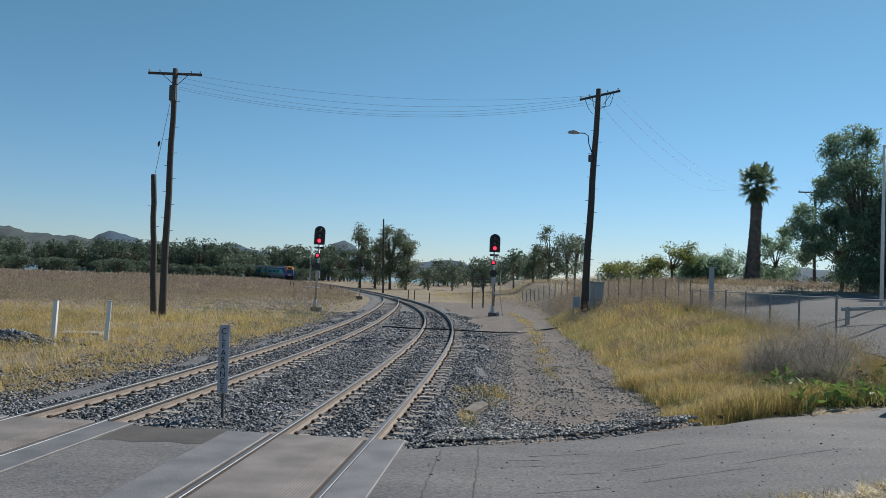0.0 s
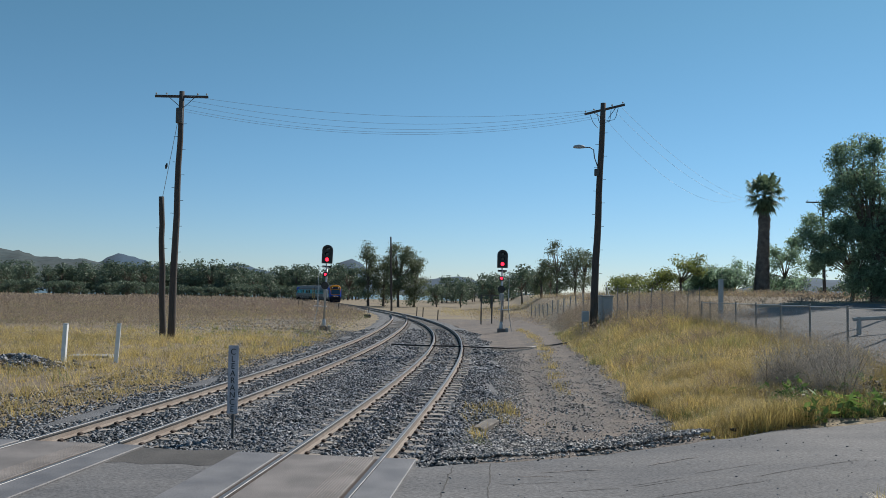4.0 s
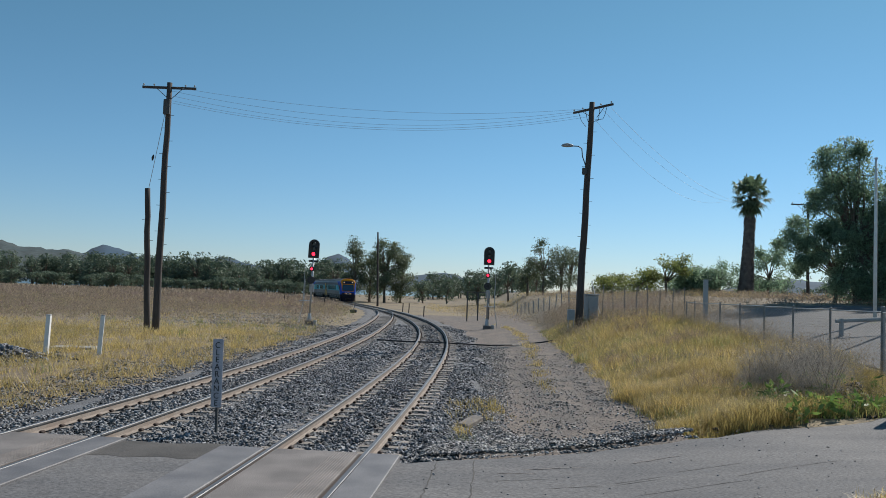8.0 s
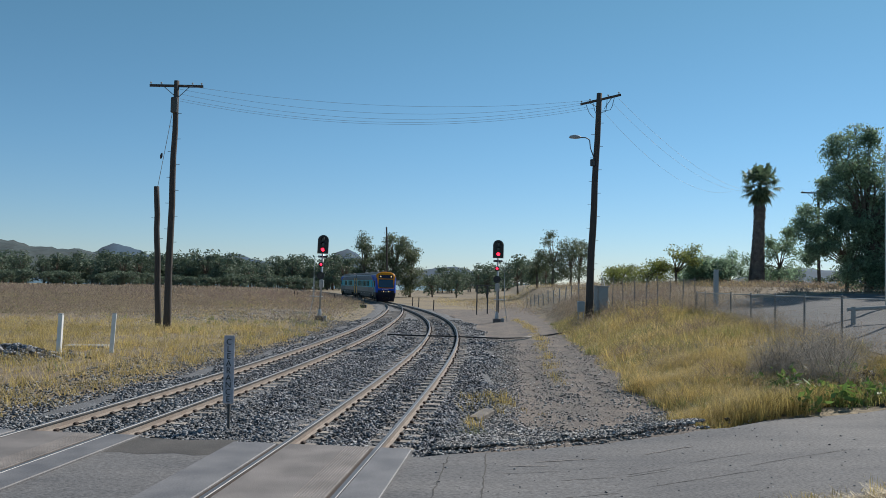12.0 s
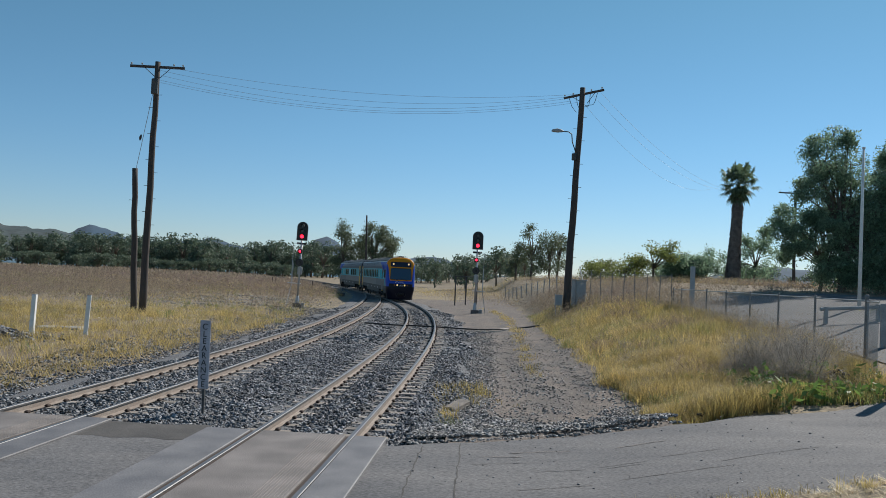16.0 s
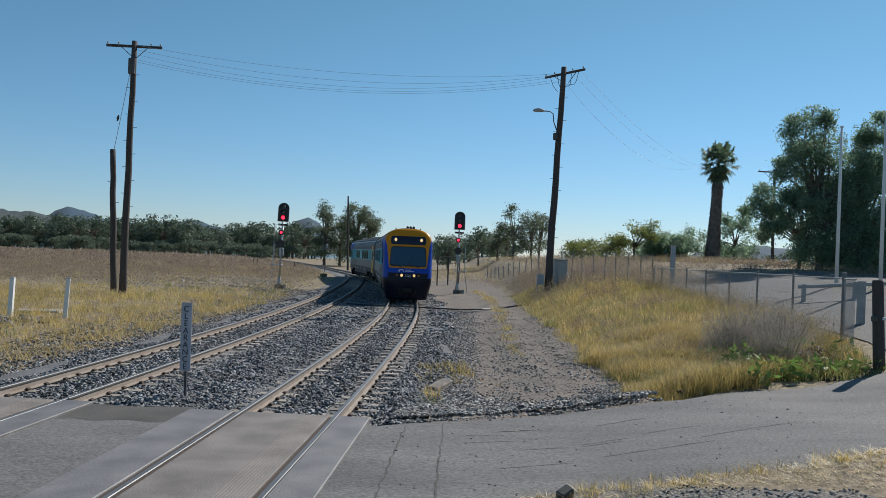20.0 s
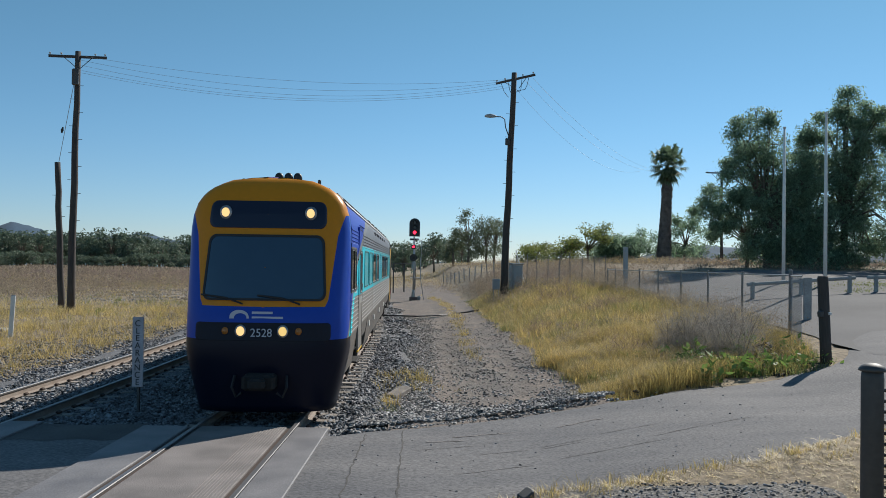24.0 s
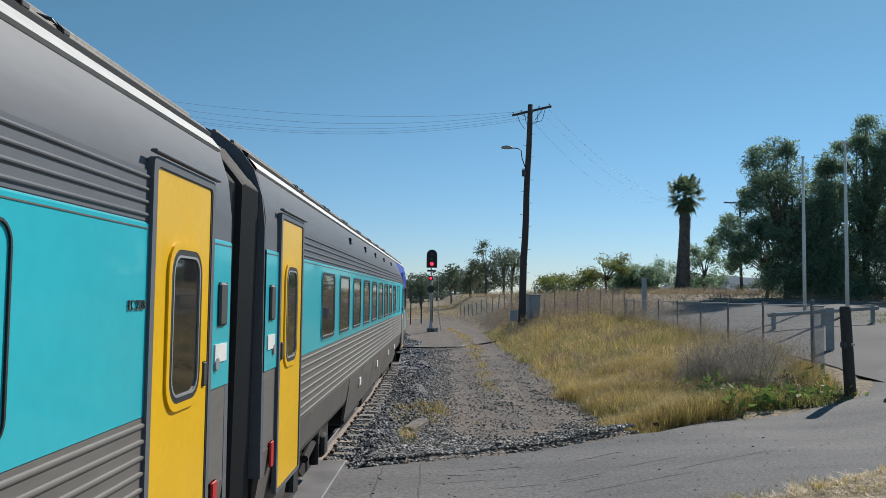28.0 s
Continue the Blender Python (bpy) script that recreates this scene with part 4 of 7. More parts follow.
        part("roof_gutter", strip(Shape(), [(1.275, 3.56), (1.285, 3.60), (1.25, 3.625), (1.22, 3.63)], -0.9, end, sign), M_RUBBER, car, "dark gutter along the roof edge")
        part("roof_edge", strip(Shape(), [(1.35, 3.475), (1.365, 3.49), (1.295, 3.565), (1.27, 3.565)], -0.44, end, sign), M_WHITESTRIP, car, "pale weathered strip along the roof edge")
        sk_prof = ((1.36, 0.70), (1.44, 1.2), (1.46, 1.38), (1.42, 1.38), (1.32, 0.70))
        for a, b in ((-0.44, -1.9), (-5.3, -16.4), (-20.6, end)):
            k = a
            while k > b + 0.01:
                e = max(b, k - 1.85)
                part("skirt_panel", Shape().rings([[(sign * x, yy, z) for x, z in sk_prof] for yy in (k - 0.01, e + 0.012)]), M_SKIRT, car, "dirty dark grey skirt panel")
                k = e
        for a, b in ((-1.9, -5.3), (-16.4, -20.6)):
            part("bogie_valance", Shape().rings([[(sign * x, k, z) for x, z in ((1.40, 1.05), (1.46, 1.38), (1.40, 1.38), (1.34, 1.05))] for k in (a, b)]), M_SKIRT, car)
        for k, dd in enumerate((6.2, 8.4, 11.6, 14.9)):
            part("notice_plate", Shape().box(min(sign * 1.42, sign * 1.455), -dd - 0.12, 1.10, max(sign * 1.42, sign * 1.455), -dd + 0.12, 1.22), M_WHITE, car, "small white notice")
        a, b = lay["cab_window"]
        window(car, -b, -a, 2.08, 2.79, sign, 0.07, True, M_GLASS, "cab_window")
        part("window_bar", Shape().box(min(sign * 1.46, sign * 1.485), -(a + b) / 2 - 0.012, 2.1, max(sign * 1.46, sign * 1.485), -(a + b) / 2 + 0.012, 2.77), M_RUBBER, car)
        part("mirror_recess", side_plate(Shape(), 1.462, rounded(-2.04, 2.63, -1.86, 2.82, 0.02), 0.012, sign), M_CAB_SIDE, car, "folded mirror plate")
        part("mirror_edge", Shape().box(min(sign * 1.46, sign * 1.48), -2.045, 2.60, max(sign * 1.46, sign * 1.48), -1.87, 2.625, 0.004), M_RUBBER, car)
        xo, xi = sign * 1.464, sign * 1.468
        part("emblem", Shape().rings([[(q, -1.72 + 0.055 * math.cos(u * 0.5236), 2.12 + 0.06 * math.sin(u * 0.5236) * (0.7 if u > 6 else 1)) for u in range(12)] for q in (xo, xi)]), M_LETTER, car, "small pale emblem, plain shape")
        for a, b, z in ((1.30, 1.64, 2.14), (1.36, 1.64, 2.085), (1.28, 1.64, 2.04), (1.2, 1.74, 2.22)):
            part("mark_bar", Shape().box(min(xo, xi), -b, z - 0.012, max(xo, xi), -a, z + 0.012), M_LETTER, car, "pale bar of unreadable writing")
        part("side_marker", Shape().cyl((sign * 1.46, -1.90, 2.12), (sign * 1.475, -1.90, 2.12), 0.05, n=14), M_TEAL, car, "round turquoise button")
        part("low_sticker", Shape().box(min(sign * 1.474, sign * 1.478), -2.78, 1.80, max(sign * 1.474, sign * 1.478), -2.62, 1.93), M_WHITE, car, "white square sticker on the door")
        for d0, d1 in lay["doors"]:
            yel = d0 > 10
            side_door(car, -d1, -d0, 0.98, 3.17, sign, M_YELLOW if yel else M_CAB_SIDE, (-d0 - (d1 - d0) * 0.78, -d0 - (d1 - d0) * 0.26, 1.98, 2.78), "bright yellow passenger door" if yel else "cab door in blue, grey and turquoise")
        for a, b in lay["windows"]:
            window(car, -b, -a, 2.06, 2.79, sign, 0.09, True, M_GLASS)
        for a, b in lay["blanks"]:
            window(car, -b, -a, 2.06, 2.79, sign, 0.09, False, M_TEAL, "blanked_window")
        for a, b in lay["louvres"]:
            louvre(car, -b, -a, 2.02, 2.83, sign)
        for dd in lay["lugs"]:
            lg = Shape().box(min(sign * 1.38, sign * 1.45), -dd - 0.075, 3.275, max(sign * 1.38, sign * 1.45), -dd + 0.075, 3.29, 0.004)
            lg.box(min(sign * 1.38, sign * 1.44), -dd - 0.02, 3.28, max(sign * 1.38, sign * 1.44), -dd + 0.045, 3.36, 0.006)
            part("lifting_lug", lg, M_BLACK, car, "small black roof-side hook")
        part("end_light", Shape().box(min(sign * 1.46, sign * 1.49), end + 0.12, 2.35, max(sign * 1.46, sign * 1.49), end + 0.28, 2.62, 0.02), M_DARKSTEEL, car)
        part("sticker", Shape().box(min(sign * 1.46, sign * 1.475), end + 0.08, 2.13, max(sign * 1.46, sign * 1.475), end + 0.33, 2.24), M_WHITE, car, "small white destination sticker")
        part("red_handle", Shape().box(min(sign * 1.46, sign * 1.485), end + 0.24, 1.22, max(sign * 1.46, sign * 1.485), end + 0.34, 1.42, 0.01), M_REDMARK, car, "red emergency door cock")
    # roof with long ribs
    rf = [(-1.29, 3.56), (-1.22, 3.63), (-1.03, 3.75), (-0.74, 3.85), (-0.42, 3.90), (0.0, 3.92), (0.42, 3.90), (0.74, 3.85), (1.03, 3.75), (1.22, 3.63), (1.29, 3.56)]
    roof = part("roof", strip(Shape(), rf, -0.43, end, 1), M_ROOF, car, "dusty grey ribbed roof", True)
    for x, z in ((1.25, 3.605), (1.12, 3.70), (0.96, 3.78), (0.78, 3.84), (0.55, 3.88), (0.28, 3.91)):
        for sg in (-1, 1):
            part("roof_rib", Shape().box(sg * x - 0.02, end + 0.05, z - 0.02, sg * x + 0.02, -0.9, z + 0.018, 0.008), M_ROOF, roof)
    for y0, y1 in ((-6.2, -9.8), (-13.0, -16.6)):
        part("air_conditioning_pod", Shape().rings([[(x, y, z) for x, z in ((-0.86, 3.72), (-0.80, 3.88), (-0.6, 3.96), (0.6, 3.96), (0.80, 3.88), (0.86, 3.72))] for y in (y0, y1)]), M_ROOF, roof, "low roof-mounted cooling unit")
    for sg in (-1, 1):
        for k in range(7):
            y = -8.4 - k * 1.9
            for dy in (-0.16, 0.16):
                br = Shape().tube([(sg * 1.27, y + dy, 3.59), (sg * 1.285, y + dy + 0.03, 3.62), (sg * 1.26, y + dy + 0.08, 3.64), (sg * 1.20, y + dy + 0.10, 3.655)], 0.008, 6)
                br.box(sg * 1.25 - 0.03, y + dy - 0.05, 3.60, sg * 1.25 + 0.03, y + dy + 0.05, 3.635, 0.01)
                part("roof_bracket", br, M_BLACK, roof)
    # plain end wall, gangway and underside
    ew = [(x, end, z) for x, z in zip([-p for p in PROF_X[2:]] , PROF_Z[2:])] + [(x, end, z) for x, z in list(zip(PROF_X[2:], PROF_Z[2:]))[::-1][1:]]
    e = Shape()
    e.rings([[(x, y - 0.03, z) for x, y, z in ew], [(x, y + 0.05, z) for x, y, z in ew]])
    part("end_wall", e, M_GREY, car, "dark grey end wall")
    gw = Shape()
    folds = []
    for k in range(18):
        y, w = end - 0.02 - 0.027 * k, 0.0 if k % 2 else 0.014
        folds.append([(x * (1 + w), y, 1.0 + (z - 1.0) * (1 + w * 0.3)) for x, z in ((-1.34, 1.0), (1.34, 1.0), (1.38, 3.3), (1.10, 3.6), (-1.10, 3.6), (-1.38, 3.3))])
    gw.rings(folds)
    part("gangway_bellows", gw, M_RUBBER, car, "black folding gangway bellows")
    fl = Shape().box(-1.38, end, 1.0, 1.38, -0.4, 1.25)
    part("underframe", fl, M_UNDER, car)
    for y0, y1, z in ((-6.0, -8.4, 0.42), (-8.8, -10.4, 0.5), (-10.9, -13.2, 0.38), (-13.6, -15.8, 0.48)):
        part("equipment_box", Shape().box(-1.28, y1, z, 1.28, y0, 1.05, 0.05), M_UNDER, car)
    for sg in (-1, 1):
        part("exhaust_silencer", Shape().tube([(sg * 1.15, -5.1, 0.78), (sg * 1.15, -5.2, 0.78), (sg * 1.15, -5.9, 0.78), (sg * 1.15, -6.0, 0.78)], [0.06, 0.12, 0.12, 0.06], 12), M_GREY, car, "grey cylinder under the floor")
    # true proportions: 2.73 m wide, 24.1 m long, 3.92 m high
    for me in {o.data for o in car.children_recursive}:
        for v in me.vertices:
            v.co = (v.co.x * 0.936, v.co.y * 1.082 if v.co.y < -0.44 else v.co.y - 0.036, 2.56 + (v.co.z - 2.56) * 1.082 if v.co.z > 1.0 else v.co.z * 0.872)
    for y in (-3.95, -20.0):
        for w in bogie(car, y):
            WHEELSETS.append((w, w.location.y))
    return car


LAYOUT_A = {"cab_window": (0.40, 1.50), "doors": [(2.07, 3.05), (20.55, 21.5)], "windows": [(7.16, 8.54), (8.92, 10.3), (12.65, 14.05), (14.42, 15.82), (16.2, 17.6)],
            "blanks": [(3.77, 5.13), (5.48, 6.82), (18.3, 19.32)], "louvres": [(11.14, 12.03)], "lugs": [8.76, 9.97, 10.95, 12.2, 13.6, 15.2]}
LAYOUT_B = {"cab_window": (0.40, 1.50), "doors": [(2.07, 3.05), (20.5, 21.48)], "windows": [(18.25 - 1.5 * k, 19.25 - 1.5 * k) for k in range(9)],
            "blanks": [(4.3, 5.6)], "louvres": [], "lugs": [7.6, 10.0, 12.2, 14.2, 16.4]}
car_a = rail_car("blue, turquoise and silver leading railcar with gold front", (LAYOUT_A, LAYOUT_B))
lettering("side_number", "EC 2528", 0.068, pose(-1.378, -22.06, 2.49, 90, 0, -90), M_DARKSTEEL, car_a, "small dark lettering", 0.9)
car_b = rail_car("turquoise and silver trailing railcar coupled behind", (LAYOUT_A, LAYOUT_B))
# ---- poles, wires and signals ----
def gz(x, y):
    return float(ground_z(x, y))


def timber_pole(foot, top, r0, r1, steps, label):
    p = thing("utility_pole", pose(*foot), label, "utility pole", "timber poles")
    d = Vector(top) - Vector(foot)
    pts = [Vector((0, 0, -0.3))] + [d * (k / 10) + Vector((0.02 * math.sin(k * 1.7), 0.02 * math.cos(k * 2.3), 0)) for k in range(1, 10)] + [d]
    part("shaft", Shape().tube([tuple(q) for q in pts], [r0 + (r1 - r0) * k / 10 for k in range(11)], 12), M_POLE, p, "dark weathered timber shaft", True)
    for k in range(steps):
        q = d * (0.2 + 0.72 * k / max(steps, 1))
        s = 1 if k % 2 else -1
        part("step_bolt", Shape().cyl((q.x, q.y, q.z), (q.x + s * (r0 + 0.13), q.y, q.z + 0.01), 0.012, n=6), M_DARKSTEEL, p)
    return p


def crossarm(pole, foot, a, b, pins, name="crossarm"):
    a, b = Vector(a) - Vector(foot), Vector(b) - Vector(foot)
    d = (b - a).normalized()
    side = Vector((-d.y, d.x, 0)).normalized()
    up = d.cross(side) * -1 if d.cross(side).z < 0 else d.cross(side)
    arm = part(name, Shape().rings([[tuple(q + side * i * 0.05 + up * j * 0.06) for i, j in ((-1, -1), (1, -1), (1, 1), (-1, 1))] for q in (a, b)]), M_POLE, pole, "timber crossarm")
    for k in pins:
        q = a + (b - a) * k
        part("insulator", Shape().tube([tuple(q + up * h) for h in (0.05, 0.10, 0.11, 0.16, 0.19)], [0.012, 0.012, 0.045, 0.05, 0.02], 8), M_INSUL, arm)
    mid = (a + b) / 2
    for s in (-1, 1):
        part("brace", Shape().tube([tuple(mid + d * s * 0.62 - up * 0.05), tuple(mid + d * s * 0.09 - up * 0.55)], 0.018, 6), M_DARKSTEEL, arm)
    return arm


LP, LT = (-14.33, 41.07, gz(-14.33, 41.07) - 0.1), (-14.26, 41.1, 12.73)
left_pole = timber_pole(LP, LT, 0.19, 0.13, 14, "tall dark timber telegraph pole with a crossarm and step bolts")
crossarm(left_pole, LP, (-15.49, 40.65, 12.36), (-13.01, 41.51, 12.56), (0.03, 0.22, 0.8, 0.97))
part("cable_bracket", Shape().box(-0.12, -0.24, 11.2, 0.2, -0.1, 12.0, 0.03), M_DARKSTEEL, left_pole)
part("stay_insulator", Shape().tube([(-0.75, 0.4, 8.9), (-0.72, 0.38, 9.05), (-0.68, 0.36, 9.2)], [0.03, 0.07, 0.03], 8), M_BLACK, left_pole)
SP, ST = (-15.55, 43.29, gz(-15.55, 43.29) - 0.1), (-15.87, 43.17, 7.48)
stub = timber_pole(SP, ST, 0.17, 0.14, 5, "short dark timber stay pole beside the taller one")
RP, RT = (7.8, 45.33, gz(7.8, 45.33) - 0.1), (8.25, 45.25, 13.5)
right_pole = timber_pole(RP, RT, 0.22, 0.15, 14, "tall dark timber pole with crossarm and street lamp")
crossarm(right_pole, RP, (7.22, 45.43, 12.89), (9.42, 45.03, 13.39), (0.04, 0.25, 0.7, 0.96))
part("fuse_box", Shape().box(-0.05, -0.35, 8.7, 0.2, -0.2, 9.1, 0.03), M_DARKSTEEL, right_pole, "dark fuse box")
ROFF = Vector(RP)
lamp_p = part("lamp_arm", Shape().tube([tuple(Vector(q) - ROFF) for q in ((7.95, 45.2, 9.9), (7.78, 45.25, 10.4), (7.74, 45.3, 10.85), (7.55, 45.35, 10.98), (7.25, 45.42, 11.0))], 0.03, 8), M_DARKSTEEL, right_pole, "curved lamp arm")
hd = Shape().tube([(0.0, 0, 0), (-0.12, 0, 0.01), (-0.35, 0, 0.02), (-0.6, 0, 0.0), (-0.68, 0, -0.02)], [0.05, 0.10, 0.14, 0.10, 0.03], 10)
hd.v = [(x, y, z * 1.0 if z > 0 else z * 0.7) for x, y, z in hd.v]
lh = part("lamp_head", hd, M_GREYPAINT, lamp_p, "grey oval street lamp head", True)
lh.location = Vector((7.28, 45.42, 11.0)) - ROFF
jump = part("jumper_cable", Shape(), M_BLACK, right_pole)
js = Shape()
for k in range(5):
    a = Vector((7.5 + 0.4 * k, 45.3, 12.9 + 0.09 * k)) - ROFF
    b = Vector((7.95 + 0.12 * k, 45.28, 12.1 + 0.1 * k)) - ROFF
    m = (a + b) / 2 + Vector((0.12, 0.0, -0.3))
    js.tube([tuple(a), tuple((a + m) / 2 + Vector((0, 0, -0.12))), tuple(m), tuple(b)], 0.016, 5)
jump.data = js.mesh("jumper_cable", M_BLACK)
MP, MT = (-9.67, 126.63, -0.3), (-10.05, 126.6, 11.33)
timber_pole(MP, MT, 0.17, 0.12, 0, "distant bare timber pole in front of gum trees")
FP, FT = (35.25, 77.35, 2.6), (35.17, 77.38, 12.32)
far_pole = timber_pole(FP, FT, 0.16, 0.11, 0, "distant timber power pole with a crossarm")
crossarm(far_pole, FP, (33.6, 77.5, 12.05), (36.0, 77.3, 12.0), (0.05, 0.4, 0.95))


def span(name, a, b, sag, r, label, mates):
    w = thing(name, pose(0, 0, 0), label, "overhead wires")
    for oa, ob_, s in mates:
        p, q = Vector(a) + Vector(oa), Vector(b) + Vector(ob_)
        pts = [tuple(p.lerp(q, k / 24) - Vector((0, 0, 4 * (sag + s) * (k / 24) * (1 - k / 24)))) for k in range(25)]
        part("wire", Shape().tube(pts, r, 5), M_WIRE, w)
    return w


span("overhead_wires", (-14.2, 41.1, 12.3), (8.1, 45.2, 13.0), 0.95, 0.0065, "thin dark wires strung between the two timber poles",
     [((0.1, 0, 0.0), (-0.6, 0, -0.05), 0.0), ((0.12, 0, -0.25), (-0.4, 0, -0.1), 0.15), ((0.12, 0, -0.5), (-0.5, 0, -0.3), 0.1), ((0.13, 0, -0.62), (-0.1, 0, -0.35), 0.12), ((0.3, 0, 0.2), (-0.2, 0, 0.1), -0.25)])
span("service_wires", (8.6, 45.1, 13.0), (27.8, 77.2, 12.0), 1.0, 0.0065, "thin wires running from the pole to the station buildings",
     [((-0.3, 0, -0.4), (-1, 0, 0), 0.6), ((0.2, 0, 0.1), (0.2, 0, 0.05), 0.2), ((0.7, 0, 0.2), (1.2, 0, 0.0), 0.1)])
span("stay_wire", (-15.85, 43.17, 7.2), (-14.4, 41.1, 11.3), 0.0, 0.014, "thin stay wire from the stub pole to the tall pole", [((0, 0, 0), (0, 0, 0), 0.0)])


def signal(foot, lean, label, ladder):
    """A colour-light signal: post on a base, main head with three lenses on an arched target, marker light, sign and ladder."""
    s = thing("railway_signal", pose(*foot, 0, lean, 0), label, "railway signal", "red signals by the line")
    part("base", Shape().box(-0.28, -0.28, -0.3, 0.28, 0.28, 0.22, 0.04), M_CONCRETE, s, "concrete base")
    part("post_foot", Shape().tube([(0, 0, 0.2), (0, 0, 0.55), (0, 0, 0.7)], [0.16, 0.13, 0.085], 12), M_GALV, s)
    part("post", Shape().cyl((0, 0, 0.5), (0, 0, 5.0), 0.075, 0.07, 12), M_GALV, s, "galvanised post", True)
    tz = 4.62
    o = [(-0.37, tz), (0.37, tz)] + [(0.37 * math.cos(radians(a)), tz + 0.92 + 0.37 * math.sin(radians(a))) for a in range(0, 181, 15)]
    tgt = part("target", Shape().rings([[(x, -0.10, z) for x, z in o], [(x, -0.06, z) for x, z in o]]), M_BLACK, s, "black arched backboard")
    rim = [(x * 1.06, tz + 0.6 + (z - tz - 0.6) * 1.04) for x, z in o]
    part("rim", Shape().rings([[(x, -0.07, z) for x, z in rim], [(x, -0.055, z) for x, z in rim]]), M_WHITE, tgt, "thin pale edge")
    for k, z in enumerate((tz + 0.27, tz + 0.64, tz + 1.0)):
        lens = part("lens", Shape().cyl((0, -0.10, z), (0, -0.125, z), 0.125, 0.11, 16), M_RED if k == 0 else M_LENS_OFF, tgt, "lit red lens" if k == 0 else "unlit lens")
        hood = Shape()
        for r, yy in ((0.15, -0.10),):
            arc = [(r * math.cos(radians(a)), r * math.sin(radians(a))) for a in range(-20, 201, 20)]
            hood.rings([[(x, -0.10, z + q) for x, q in arc], [(x * 0.95, -0.34, z + q * 0.95) for x, q in arc]], False, False)
            hood.rings([[(x * 0.9, -0.34, z + q * 0.9) for x, q in arc], [(x * 0.92, -0.10, z + q * 0.92) for x, q in arc]], False, False)
        part("hood", hood, M_BLACK, lens, "black hood over the lens")
    part("bracket", Shape().box(-0.33, -0.06, 4.32, 0.33, 0.06, 4.46, 0.02), M_BLACK, s)
    mk = part("marker_box", Shape().box(-0.22, -0.16, 3.68, 0.10, -0.02, 4.0, 0.03), M_BLACK, s, "small black marker lamp box")
    part("lens", Shape().cyl((-0.06, -0.16, 3.84), (-0.06, -0.185, 3.84), 0.085, 0.07, 14), M_RED, mk, "lit red marker lens")
    dk = part("route_disc", Shape().cyl((-0.05, -0.12, 3.05), (-0.05, -0.07, 3.05), 0.27, n=20), M_BLACK, s, "round black unlit indicator")
    part("lens", Shape().cyl((-0.05, -0.12, 3.05), (-0.05, -0.14, 3.05), 0.10, 0.09, 12), M_LENS_OFF, dk)
    part("relay_box", Shape().box(-0.16, 0.02, 2.2, 0.16, 0.2, 2.75, 0.03), M_GREYPAINT, s)
    lx = ladder * 0.5
    pf = part("platform", Shape().box(min(0.0, lx) - 0.25, -0.28, 1.55, max(0.0, lx) + 0.12, 0.3, 1.60, 0.01), M_GALV, s, "small steel maintenance platform")
    part("platform_rail", Shape().tube([(lx, -0.25, 1.6), (lx, -0.25, 4.35), (lx * 0.3, -0.1, 4.4)], 0.018, 6), M_GALV, pf)
    ld = part("ladder", Shape(), M_GALV, s, "thin galvanised access ladder")
    q = Shape()
    for yy in (-0.05, 0.25):
        q.tube([(lx * 1.55, yy, -0.1), (lx, yy, 1.6), (lx, yy, 3.1)], 0.014, 6)
    for k in range(11):
        z = 0.1 + 0.28 * k
        xx = lx * (1.55 - 0.55 * min(1.0, (z + 0.1) / 1.7))
        q.cyl((xx, -0.05, z), (xx, 0.25, z), 0.010, n=5)
    ld.data = q.mesh("ladder", M_GALV)
    part("cable_box", Shape().box(0.3, -0.1, -0.2, 0.52, 0.1, 0.25, 0.02), M_GREYPAINT, s)
    return s


signal((-9.13, 57.07, -0.08), 1.6, "grey railway signal showing red, with a ladder alongside", -1)
signal((3.5, 58.9, -0.08), 0.2, "grey railway signal showing red beside the wheel track", 1)

# clearance post
cs = thing("clearance_post", pose(-4.0, 14.93, -0.22, 0, -0.6, -12), "narrow grey sign post between the tracks reading CLEARANCE", "sign post")
part("post", Shape().box(-0.022, -0.022, -0.1, 0.022, 0.022, 0.75, 0.005), M_DARKSTEEL, cs)
bd = part("board", Shape().box(-0.105, -0.05, 0.5, 0.105, -0.024, 1.75, 0.01), M_SIGNBOARD, cs, "weathered pale grey board")
for k, ch in enumerate("CLEARANCE"):
    lettering("letter", ch, 0.155, pose(0, -0.054, 1.63 - 0.131 * k, 90, 0, 0), M_BLACK, bd)

# white marker posts
wp = thing("marker_post", pose(-13.02, 27.03, gz(-13.02, 27.03) - 0.1, 0, 1.5, 0), "white painted wooden marker post in dry grass", "post", "white marker posts")
part("post", Shape().box(-0.07, -0.07, -0.2, 0.07, 0.07, 1.42, 0.012), M_WHITE, wp)
part("cap", Shape().box(-0.075, -0.075, 1.42, 0.075, 0.075, 1.45, 0.01), M_GREYPAINT, wp)
copy_thing(wp, pose(-11.53, 27.69, gz(-11.53, 27.69) - 0.1, 0, 2.5, 20))

